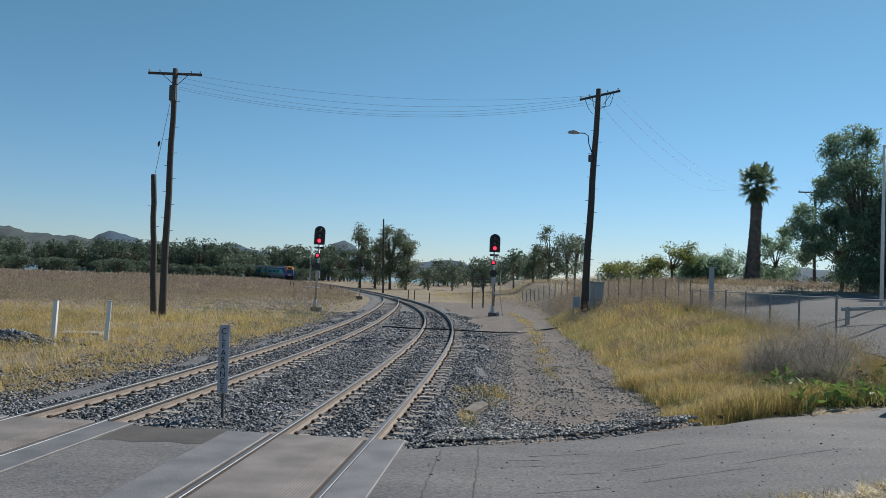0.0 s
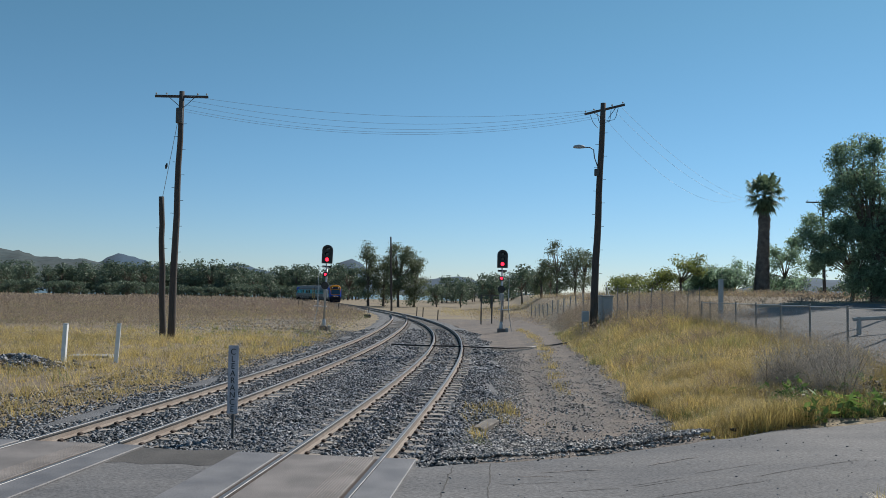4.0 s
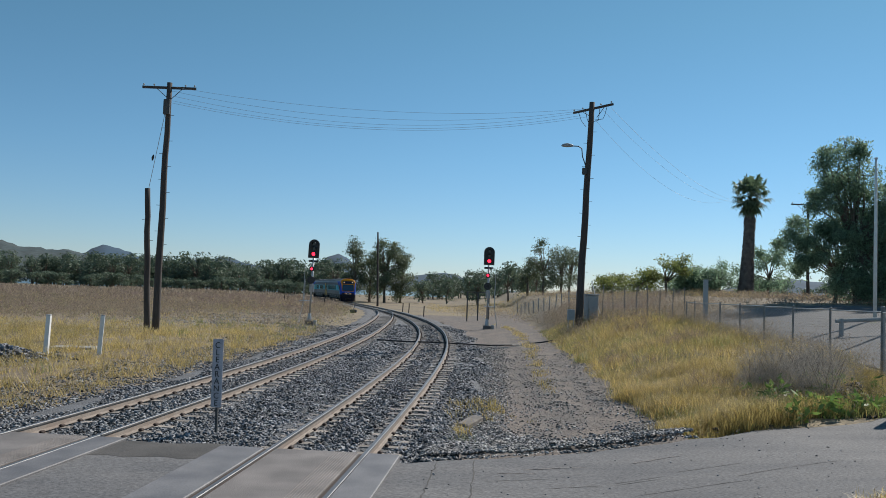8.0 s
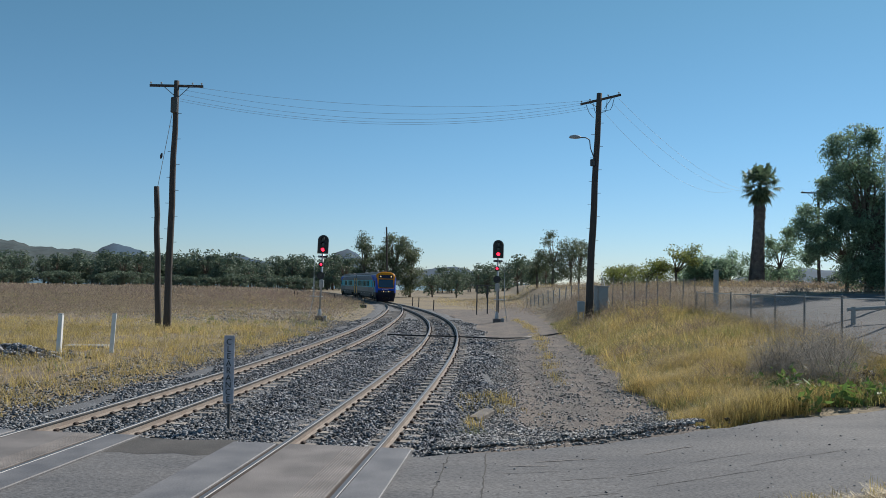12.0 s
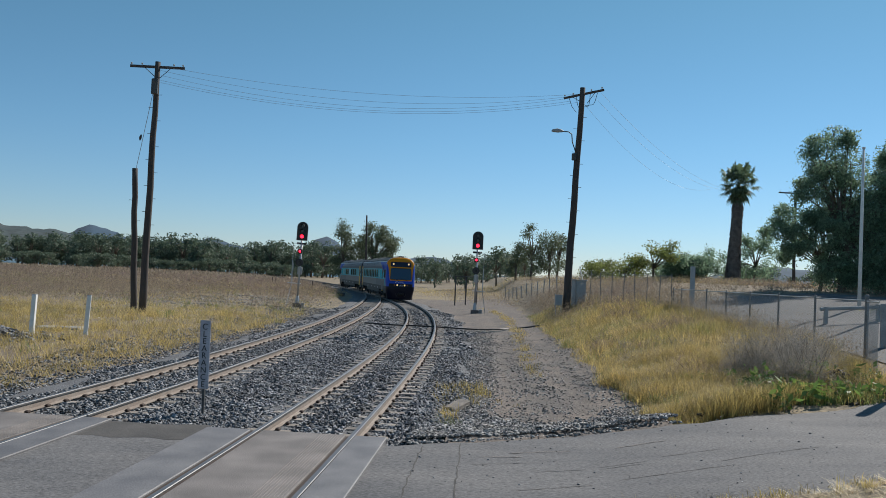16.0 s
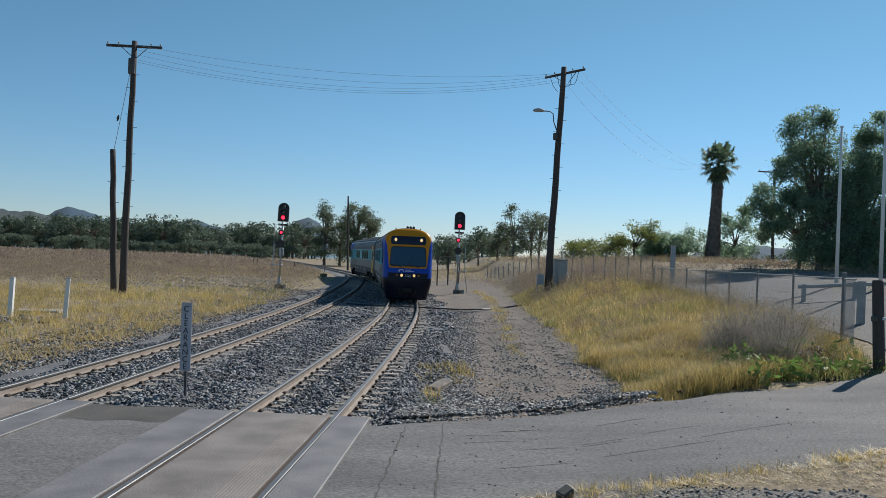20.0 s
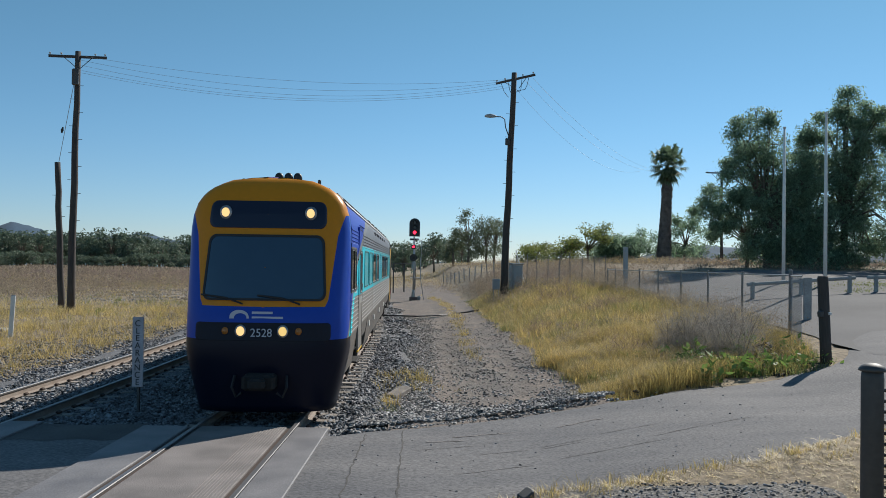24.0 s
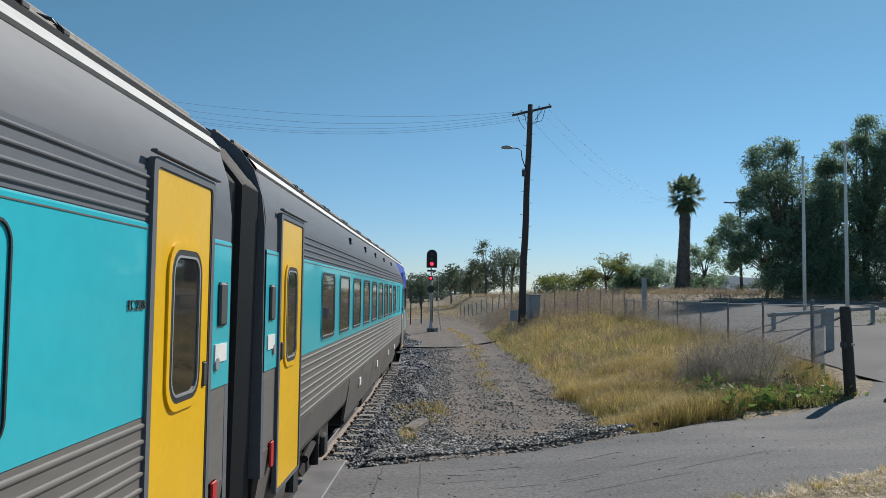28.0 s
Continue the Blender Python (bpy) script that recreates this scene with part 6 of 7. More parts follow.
# long belt of trees on the far side of the paddock
for k in range(190):
    az = -0.62 + 0.50 * k / 189 + rg.uniform(-0.005, 0.005)
    d = rg.uniform(268, 335)
    spots.append((az * d, d, rg.randrange(4), rg.uniform(0.7, 1.16), k))
for k in range(70):
    az = -0.62 + 0.48 * k / 69 + rg.uniform(-0.004, 0.004)
    d = rg.uniform(250, 268)
    spots.append((az * d, d, 2, rg.uniform(0.35, 0.6), k))
for k in range(30):
    az = -0.02 + 0.15 * k / 29 + rg.uniform(-0.006, 0.006)
    d = rg.uniform(235, 300)
    spots.append((az * d, d, rg.randrange(4), rg.uniform(0.62, 0.85), k))
for k in range(16):
    az = 0.2 + 0.42 * k / 15
    d = rg.uniform(150, 230)
    spots.append((az * d, d, rg.randrange(4), rg.uniform(0.45, 0.6), k))
spots = [q for q in spots if not (q[1] > 245 and (-0.525 < q[0] / q[1] < -0.507 or -0.456 < q[0] / q[1] < -0.444))]
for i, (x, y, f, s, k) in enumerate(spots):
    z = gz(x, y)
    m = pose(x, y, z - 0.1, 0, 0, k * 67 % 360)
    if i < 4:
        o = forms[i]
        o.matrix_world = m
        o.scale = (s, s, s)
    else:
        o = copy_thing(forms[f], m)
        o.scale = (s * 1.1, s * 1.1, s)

# ---- distance: lake and hills ----
lk = Shape()
lk.rings([[(x, y, -1.6) for x, y in ((-900, 345), (150, 345), (150, 1500), (-900, 1500))], [(x, y, -1.5) for x, y in ((-900, 345), (150, 345), (150, 1500), (-900, 1500))]])
tagged(part("lake", lk, M_WATER), "bright lake water beyond the trees", "lake", kind="structure")


def ridge(name, peaks, r0, material, label):
    """A range of hills: peaks as (direction, height, width)."""
    az = np.linspace(-0.85, 0.95, 260)
    hh = sum(h * np.exp(-((az - a) / w) ** 2) for a, h, w in peaks) + 3
    hh = hh * (1 + 0.03 * np.sin(az * 160) + 0.02 * np.sin(az * 391 + 1))
    V, F = [], []
    prof = ((0.72, -12, 0), (0.82, 0, 0.35), (0.92, 0, 0.8), (1.0, 0, 1.0), (1.1, 0, 0.8), (1.25, -12, 0))
    for a, h in zip(az, hh):
        for q, z0, k in prof:
            V.append((a * r0 * q / math.sqrt(1 + a * a), r0 * q / math.sqrt(1 + a * a), z0 + h * k))
    n = len(prof)
    for i in range(len(az) - 1):
        for k in range(n - 1):
            F.append((i * n + k, (i + 1) * n + k, (i + 1) * n + k + 1, i * n + k + 1))
    me = bpy.data.meshes.new(name)
    me.from_pydata(V, [], F)
    me.materials.append(material)
    me.shade_smooth()
    return tagged(new(name, me), label, "hills", kind="structure")


ridge("far_hills", [(-0.335, 66, 0.05), (-0.412, 108, 0.043), (-0.53, 95, 0.08), (-0.268, 80, 0.04), (-0.2, 58, 0.05), (-0.135, 72, 0.026), (-0.118, 70, 0.026), (0.0, 70, 0.06), (0.43, 75, 0.10), (0.7, 60, 0.2), (-0.72, 110, 0.12)], 3300, M_HILL_FAR, "distant hills coloured blue for haze")
ridge("wooded_hills", [(-0.58, 74, 0.10), (-0.27, 50, 0.045), (-0.45, 40, 0.06), (-0.36, 30, 0.05), (-0.75, 70, 0.1), (0.0, 18, 0.05), (0.35, 24, 0.1)], 1900, M_HILL_NEAR, "dark wooded low hills behind the lake")


# ---- grass and weeds ----
BLADE = [(0, 1, 2), (1, 3, 2), (2, 3, 4)]


def patchy(x, y, f=0.35, s=0.0):
    return 0.5 + 0.5 * np.sin(f * x + 1.7 * np.sin(f * 0.8 * y + s)) * np.sin(f * 1.3 * y + 1.1 * np.sin(f * x + s))


def blades(rng, x, y, z, h, w, lean):
    n = len(x)
    a = rng.uniform(0, 6.28, n)
    d = np.stack([np.cos(a), np.sin(a), np.zeros(n)], 1)
    s = np.stack([-np.sin(a), np.cos(a), np.zeros(n)], 1) * w[:, None]
    p = np.stack([x, y, z], 1)
    up = np.array([0, 0, 1.0])
    l1, l2 = (lean * rng.uniform(0.1, 0.6, n))[:, None], (lean * rng.uniform(0.5, 1.5, n))[:, None]
    m = p + up * (h * 0.6)[:, None] + d * h[:, None] * l1
    t = p + up * (h * rng.uniform(0.85, 1.0, n))[:, None] + d * h[:, None] * l2
    return np.stack([p - s, p + s, m - s * 0.8, m + s * 0.8, t], 1)


def grass(name, seed, n, box, keep, hs, ws, lean, material, label, clump=0.0, tuft=14, far=False):
    """Blades spread over a stretch of ground, in tufts, where keep(x, y) is positive (a share)."""
    rng = np.random.default_rng(seed)
    k = n // tuft
    cx, cy = rng.uniform(box[0], box[1], k), rng.uniform(box[2], box[3], k)
    ok = rng.random(k) < keep(cx, cy)
    cx, cy = np.repeat(cx[ok], tuft), np.repeat(cy[ok], tuft)
    ch = np.repeat(rng.uniform(0.6, 1.15, ok.sum()) * (0.55 + 0.85 * patchy(cx[::tuft], cy[::tuft], 1.25, seed)), tuft)
    x, y = cx + rng.normal(0, clump, len(cx)), cy + rng.normal(0, clump, len(cx))
    h = rng.uniform(hs[0], hs[1], len(x)) * ch
    w = rng.uniform(ws[0], ws[1], len(x)) * (1.5 if far else 1.0)
    me = soup(name, blades(rng, x, y, ground_z(x, y) - 0.03, h, w, lean), [(0, 1, 4)] if far else BLADE, 5, material)
    return tagged(new(name, me), label, "grass", kind="stuff")


def left_side(x, y, gap=2.5):
    return smooth01((siding_x(y) - gap - x) / 0.8)


def off_gravel(x, y):
    """The bare gravel patch by the left-hand signal stays thin."""
    return 1 - 0.93 * np.exp(-((x + 13.5) / 5.5) ** 2 - ((y - 61) / 11) ** 2)


def weeds(name, seed, clumps, per, box, keep, hs, rs, size, material, label):
    """Airy dry weeds: clumps of many small bits of stalk and seed, thicker below, ragged above."""
    rng = np.random.default_rng(seed)
    cx, cy = rng.uniform(box[0], box[1], clumps), rng.uniform(box[2], box[3], clumps)
    ok = rng.random(clumps) < keep(cx, cy)
    cx, cy = cx[ok], cy[ok]
    k = len(cx)
    h, r = rng.uniform(*hs, k), rng.uniform(*rs, k)
    a, q = rng.uniform(0, 6.28, (k, per)), np.sqrt(rng.random((k, per)))
    f = rng.random((k, per)) ** 0.8
    q *= 1 - 0.35 * f
    x = (cx[:, None] + r[:, None] * q * np.cos(a)).reshape(-1)
    y = (cy[:, None] + r[:, None] * q * np.sin(a)).reshape(-1)
    z = ground_z(x, y) + (h[:, None] * f).reshape(-1)
    n = len(x)
    p = np.stack([x, y, z], 1)
    u = rng.normal(0, 1, (n, 3))
    u[:, 2] = np.abs(u[:, 2]) * 1.6
    u /= np.linalg.norm(u, axis=1)[:, None]
    w = np.cross(u, rng.normal(0, 1, (n, 3)))
    w /= np.linalg.norm(w, axis=1)[:, None]
    L, W = u * size * rng.uniform(0.7, 2.0, (n, 1)), w * size * rng.uniform(0.11, 0.26, (n, 1))
    me = soup(name, np.stack([p - L, p + W, p + L, p - W], 1), LEAF, 4, material)
    return tagged(new(name, me), label, "weeds", kind="stuff")


no_road = lambda x, y: (y > road_far(x) + 0.3).astype(float)
gold_left = lambda x, y: left_side(x, y) * no_road(x, y) * (0.45 + 0.55 * patchy(x, y)) * np.clip((52 - y) / 12, 0, 1) * off_gravel(x, y)
grass("golden_grass", 1, 260000, (-46, -6, 14, 50), gold_left, (0.16, 0.44), (0.003, 0.0065), 0.7, M_DRYGRASS, "dry golden grass beside the siding", 0.12, 14, True)
weeds("grass_stalks", 79, 2600, 24, (-46, -6, 15, 50), lambda x, y: gold_left(x, y) * np.clip(patchy(x, y, 0.45, 6) - 0.25, 0, 1) * 1.4, (0.2, 0.5), (0.2, 0.7), 0.04, M_BROWNWEED, "brown stalks standing in the golden grass")
weeds("grass_seed_heads", 71, 6500, 14, (-46, -6, 14, 50), gold_left, (0.22, 0.42), (0.1, 0.35), 0.022, M_SEED, "pale seed heads over the golden grass")
grass("green_undergrowth", 2, 24000, (-46, -6, 14, 66), lambda x, y: left_side(x, y) * no_road(x, y) * np.clip(patchy(x, y, 0.22, 2) - 0.45 + 0.75 * np.exp(-((x + 13) / 6) ** 2 - ((y - 48) / 5) ** 2), 0, 1) * 1.6 * off_gravel(x, y), (0.12, 0.4), (0.006, 0.012), 0.5, M_GREENGRASS, "green grass patches among the dry grass", 0.15)
paddock = lambda x, y: left_side(x, y, 3.5) * (0.5 + 0.5 * patchy(x, y, 0.2, 1)) * smooth01((y - 44 - 9 * patchy(x, y, 0.35, 3)) / 7) * off_gravel(x, y)
weeds("brown_weeds", 3, 9000, 22, (-62, -5, 42, 84), paddock, (0.3, 0.8), (0.35, 1.0), 0.065, M_BROWNWEED, "dead brown weeds in the paddock")
weeds("distant_brown_weeds", 75, 8000, 16, (-98, -8, 78, 165), paddock, (0.3, 0.85), (0.5, 1.4), 0.14, M_BROWNWEED, "brown weeds filling the farther paddock")
weeds("purplish_weeds", 76, 2600, 18, (-90, -12, 60, 150), lambda x, y: paddock(x, y) * np.clip(patchy(x, y, 0.09, 2) - 0.3, 0, 1) * 1.6, (0.5, 1.0), (0.6, 1.5), 0.12, M_PURPLEWEED, "purplish dead weeds in the paddock")
weeds("green_paddock_weeds", 73, 3000, 24, (-60, -8, 46, 110), lambda x, y: left_side(x, y, 3.0) * np.clip(patchy(x, y, 0.17, 5) - 0.35, 0, 1) * off_gravel(x, y), (0.25, 0.6), (0.4, 1.0), 0.055, M_GREENGRASS, "low olive weeds among the brown ones")
grass("far_brown_weeds", 4, 60000, (-170, -12, 140, 300), lambda x, y: left_side(x, y, 4.0) * np.where(x / y < -0.4, y < 215, 1.0), (0.4, 0.9), (0.05, 0.12), 0.6, M_BROWNWEED, "brown weeds far across the paddock", 0.8, 14, True)
weeds("field_gold", 5, 3200, 26, (-60, -6, 46, 120), lambda x, y: left_side(x, y, 2.4) * np.clip(patchy(x, y, 0.13, 3) - 0.3 + 0.2 * smooth01((62 - y) / 10), 0, 1) * 1.5 * off_gravel(x, y), (0.25, 0.6), (0.3, 1.0), 0.05, M_DRYGRASS, "yellow grass patches in the paddock")
bank = lambda x, y: smooth01((x - bank_edge(y) - 0.05 + 0.25 * np.sin(y * 1.9) * np.sin(y * 0.7)) / 0.5) * (y > road_far(x) + 0.14 + 0.12 * np.sin(x * 2.7) + 0.1 * np.sin(x * 6.1)) * (x < 12.2 + 0.02 * y) * (x < 9.9 + 0.3 * (y - 16.3))
bush = lambda x, y: np.exp(-((x - 8.6) / 1.3) ** 2 - ((y - 19.8) / 2.4) ** 2)
corner = lambda x, y: smooth01((x - 7.4) / 1.2) * smooth01((18.6 - y) / 1.2)
gold_share = lambda x, y: bank(x, y) * (1 - 0.75 * corner(x, y)) * (0.45 + 0.55 * patchy(x, y, 0.6, 1)) * (1 - 0.5 * bush(x, y)) * (1 - 0.45 * np.exp(-((y - road_far(x) - 1.0) / 0.9) ** 2) * smooth01((x - 6.5) / 1.5))
grass("bank_grass", 6, 280000, (4, 11.5, 14, 24.5), gold_share, (0.14, 0.46), (0.002, 0.0045), 0.75, M_DRYGRASS, "tall golden grass on the bank", 0.10, 18)
weeds("bank_seed_heads", 72, 5200, 14, (4, 12.5, 14, 34), gold_share, (0.25, 0.62), (0.08, 0.3), 0.015, M_SEED, "pale seed heads over the bank grass")
weeds("bank_stalks", 74, 1500, 30, (4, 13, 15, 46), lambda x, y: bank(x, y) * np.clip(patchy(x, y, 0.5, 6) - 0.3, 0, 1), (0.3, 0.65), (0.15, 0.5), 0.028, M_BROWNWEED, "brown stalks standing in the golden grass")
grass("upper_bank_grass", 26, 130000, (5, 14.5, 24, 50), gold_share, (0.16, 0.46), (0.004, 0.008), 0.75, M_DRYGRASS, "golden grass farther up the bank", 0.12, 14, True)
grass("bank_green", 7, 240000, (4, 14, 14.5, 52), lambda x, y: bank(x, y) * np.clip(np.exp(-((y - 16.3) / 2.2) ** 2) * 0.45 + patchy(x, y, 0.7, 4) - 0.26 + 0.5 * np.exp(-((x - 9.2) / 1.4) ** 2 - ((y - 17.4) / 1.6) ** 2) + smooth01((y - 36) / 8) * 0.4, 0, 1), (0.10, 0.36), (0.004, 0.010), 0.55, M_GREENGRASS, "green grass along the foot of the bank", 0.12, 14, True)


def dead_bush(x, y, r, h, seed, material, label, full=1.0):
    """A rounded, airy bush of fine dry twigs that fork every way, with seed husks at their ends."""
    rng = np.random.default_rng(seed)
    n = int(7000 * r * r * full)
    u = rng.normal(0, 1, (n, 3))
    u /= np.linalg.norm(u, axis=1)[:, None]
    u[:, 2] = np.abs(u[:, 2])
    a = np.arctan2(u[:, 1], u[:, 0])
    edge = (1 + 0.22 * np.sin(3 * a + seed) + 0.14 * np.sin(7 * a + 2 * seed)) * (1 + 0.2 * np.sin(5 * u[:, 2] + seed))
    root = u * np.array([r, r, h]) * (rng.random(n) ** 0.55 * edge)[:, None]
    way = rng.normal(0, 1, (n, 3)) + u * 0.9 + np.array([0, 0, 0.5])
    way /= np.linalg.norm(way, axis=1)[:, None]
    ln = rng.uniform(0.05, 0.2, (n, 1))
    tip = root + way * ln
    mid = (root + tip) / 2 + rng.normal(0, 0.012, (n, 3))
    s = np.cross(way, rng.normal(0, 1, (n, 3)))
    s *= (rng.uniform(0.0012, 0.0028, n) / np.linalg.norm(s, axis=1))[:, None]
    b = thing("dead_bush", pose(x, y, gz(x, y) - 0.04), label, "bush", "dry bushes on the bank")
    o = new("twiggy_crown", soup("twiggy_crown", np.stack([root - s, root + s, mid - s, mid + s, tip], 1), BLADE, 5, material))
    o.parent = b
    hk = new("seed_fringe", soup("seed_fringe", leaf_quads(rng, tip[:: 3], (0.02, 0.02, 0.02), 1, 0.013), LEAF, 4, material))
    hk.parent = b
    tagged(hk, kind="stuff")
    tagged(o, kind="stuff")
    st = Shape()
    for k in range(9):
        aa = k * 0.7 + seed
        st.tube([(0.03 * math.cos(aa), 0.03 * math.sin(aa), -0.05), (0.3 * r * math.cos(aa), 0.3 * r * math.sin(aa), 0.45 * h), (0.6 * r * math.cos(aa + 0.3), 0.6 * r * math.sin(aa + 0.3), 0.85 * h)], [0.010, 0.006, 0.003], 5)
    part("woody_base", st, M_BARK, b)


rb = random.Random(77)
for k in range(15):                                   # the thick stand of brush by the yard fence
    a, q = rb.uniform(0, 6.28), math.sqrt(rb.random())
    y = 20.2 + 2.3 * q * math.sin(a)
    x = 8.75 + 0.30 * (y - 20.0) + 1.05 * q * math.cos(a)
    dead_bush(min(x, 9.4 + 0.3 * (y - 16.3)), y, rb.uniform(0.5, 0.85), rb.uniform(0.75, 1.2), 300 + k, M_GREYWEED, "grey twiggy dead bush on the bank")
for k in range(9):
    dead_bush(7.0 + rb.uniform(-1.0, 1.4), 22.5 + rb.uniform(-3.5, 6.0), rb.uniform(0.5, 0.9), rb.uniform(0.4, 0.6), 340 + k, M_PURPLEWEED if k % 2 else M_GREYWEED, "low brownish dead bush in golden grass", 0.3)
for k in range(6):
    dead_bush(9.6 + rb.uniform(-1.2, 1.6), 33.5 + rb.uniform(-4, 4.0), rb.uniform(0.6, 1.0), rb.uniform(0.5, 0.75), 360 + k, M_PURPLEWEED, "purplish-brown dead bush near the fence", 0.3)
_fx, _fy = [p[0] for p in FENCE], [p[1] for p in FENCE]
along = lambda x, y: np.exp(-((x - np.interp(y, _fy, _fx) + 0.25) / 0.45) ** 2)
weeds("fence_weeds", 77, 2600, 34, (9.8, 13.6, 19.5, 42), along, (0.35, 1.15), (0.12, 0.4), 0.024, M_BROWNWEED, "tall dry stalks growing along the yard fence")
weeds("fence_brush", 78, 1200, 34, (9.8, 13.6, 22, 42), along, (0.3, 0.9), (0.15, 0.5), 0.026, M_GREYWEED, "grey dry weeds growing along the yard fence")
weeds("bank_brown", 9, 2600, 30, (5.5, 16, 36, 62), lambda x, y: smooth01((x - bank_edge(y) - 0.3) / 0.8) * smooth01((y - 38) / 6), (0.3, 0.95), (0.2, 0.7), 0.045, M_BROWNWEED, "brown weeds along the tall fence")
weeds("far_bank_weeds", 10, 3400, 18, (2.5, 60, 60, 130), lambda x, y: smooth01((x - np.minimum(bank_edge(y), main_x(y) + 7)) / 1.5), (0.3, 0.8), (0.4, 1.2), 0.06, M_BROWNWEED, "brown weeds on the far bank")
weeds("far_bank_gold", 11, 3600, 24, (-2, 40, 62, 150), lambda x, y: smooth01((x - main_x(y) - 4.5) / 1.5) * np.clip(patchy(x, y, 0.2, 5) - 0.35, 0, 1) * 1.4, (0.25, 0.65), (0.4, 1.2), 0.06, M_DRYGRASS, "yellow grass on the far bank")
grass("line_tufts", 12, 90000, (0.2, 5.6, 13, 60), lambda x, y: np.clip(np.exp(-((x - dirt_mid(y) + 0.05) / 0.2) ** 2) * smooth01((y - 22) / 3) * (0.3 + 0.7 * patchy(x, y, 1.1)) + 1.6 * np.exp(-((x - 1.05) / 0.5) ** 2 - ((y - 19.3) / 1.0) ** 2) + np.exp(-((x - 0.45) / 0.16) ** 2 - ((y - 16.2) / 1.6) ** 2), 0, 1), (0.10, 0.30), (0.005, 0.010), 0.7, M_DRYGRASS, "yellow tufts between the wheel tracks", 0.10)
grass("line_green", 13, 5000, (0.0, 1.2, 12.8, 18), lambda x, y: np.exp(-((x - 0.35) / 0.25) ** 2 - ((y - 14.6) / 1.1) ** 2), (0.06, 0.22), (0.003, 0.007), 0.7, M_GREENGRASS, "green tufts at the edge of the ballast", 0.10)
straw_zone = lambda x, y: smooth01((road_near(x) + 0.25 - y) / 0.3) * smooth01((x - 0.4) / 0.4) * (0.25 + 0.75 * smooth01((y - road_near(x) + 2.0 + 0.4 * np.sin(x * 1.7)) / 0.6))
grass("straw", 14, 240000, (0.2, 12, 4.5, 10.8), lambda x, y: straw_zone(x, y) * smooth01((road_near(x) - y + 0.02) / 0.3) * (0.4 + 0.6 * patchy(x, y, 1.4, 2)) * (1 - 0.9 * (x < 1.9 + (9.5 - y) * 3.0) * (x < 4.6) * (y < road_near(x) - 0.25)), (0.02, 0.07), (0.003, 0.0065), 2.6, M_STRAW, "bleached straw at the roadside", 0.10, 16)
grass("straw_tufts", 15, 52000, (0.2, 12, 6, 10.8), lambda x, y: straw_zone(x, y) * np.clip(np.exp(-((y - road_near(x) + 0.1) / 0.22) ** 2) + (patchy(x, y, 2.0, 1) - 0.62) * (1 - 0.7 * (x < 1.9 + (9.5 - y) * 3.0) * (x < 4.6) * (y < road_near(x) - 0.25)), 0, 1), (0.05, 0.17), (0.002, 0.0042), 0.8, M_DRYGRASS, "golden tufts along the road edge", 0.06)
weeds("yard_weeds", 16, 4000, 16, (13, 70, 47, 95), lambda x, y: smooth01((y - 47) / 3), (0.2, 0.6), (0.3, 1.0), 0.08, M_BROWNWEED, "dry brown weeds beyond the yard")
grass("yard_lawn", 17, 16000, (19, 40, 30.5, 36), lambda x, y: np.ones_like(x), (0.05, 0.14), (0.012, 0.02), 0.6, M_GREENGRASS, "short green lawn by the trees", 0.3)
# broad-leaved weeds at the foot of the bank
rngw = np.random.default_rng(40)
wx, wy = rngw.uniform(6.5, 10.9, 520), rngw.uniform(14.8, 19.6, 520)
ok = (bank(wx, wy) > 0.3) & (rngw.random(520) < 1.6 * np.clip(patchy(wx, wy, 2.3, 1) - 0.35, 0, 1) * smooth01((wx - 6.2) / 2.5))
wc = np.stack([wx[ok], wy[ok], ground_z(wx[ok], wy[ok]) + 0.16], 1)
tagged(new("broad_weeds", soup("broad_weeds", leaf_quads(rngw, wc, (0.17, 0.17, 0.11), 22, 0.095), LEAF, 4, M_BROADLEAF)), "bright green broad-leaved weeds", "weeds", kind="stuff")

# ---- stones ----
CUBE = [(4, 5, 7, 6), (0, 1, 5, 4), (2, 6, 7, 3), (0, 4, 6, 2), (1, 3, 7, 5)]


def stones(name, seed, x, y, z, smin, smax, material, label, flat=0.75):
    """Broken stones: each a cube knocked out of true, turned at random."""
    rng = np.random.default_rng(seed)
    n = len(x)
    c = np.array([(i, j, k) for k in (-1, 1) for j in (-1, 1) for i in (-1, 1)], float) * 0.5
    v = c[None] * rng.uniform(0.38, 1.2, (n, 1, 3)) + rng.uniform(-0.2, 0.2, (n, 8, 3))
    q = rng.normal(0, 1, (n, 4))
    q /= np.linalg.norm(q, axis=1)[:, None]
    w, a, b, d = q.T
    m = np.stack([1 - 2 * (b * b + d * d), 2 * (a * b - w * d), 2 * (a * d + w * b), 2 * (a * b + w * d), 1 - 2 * (a * a + d * d), 2 * (b * d - w * a), 2 * (a * d - w * b), 2 * (b * d + w * a), 1 - 2 * (a * a + b * b)], 1).reshape(n, 3, 3)
    v = np.einsum("nij,nkj->nki", m, v) * rng.uniform(smin, smax, (n, 1, 1))
    v[:, :, 2] *= flat
    v += np.stack([x, y, z], 1)[:, None]
    return tagged(new(name, soup(name, v, CUBE, 8, material)), label, "stones", kind="stuff")


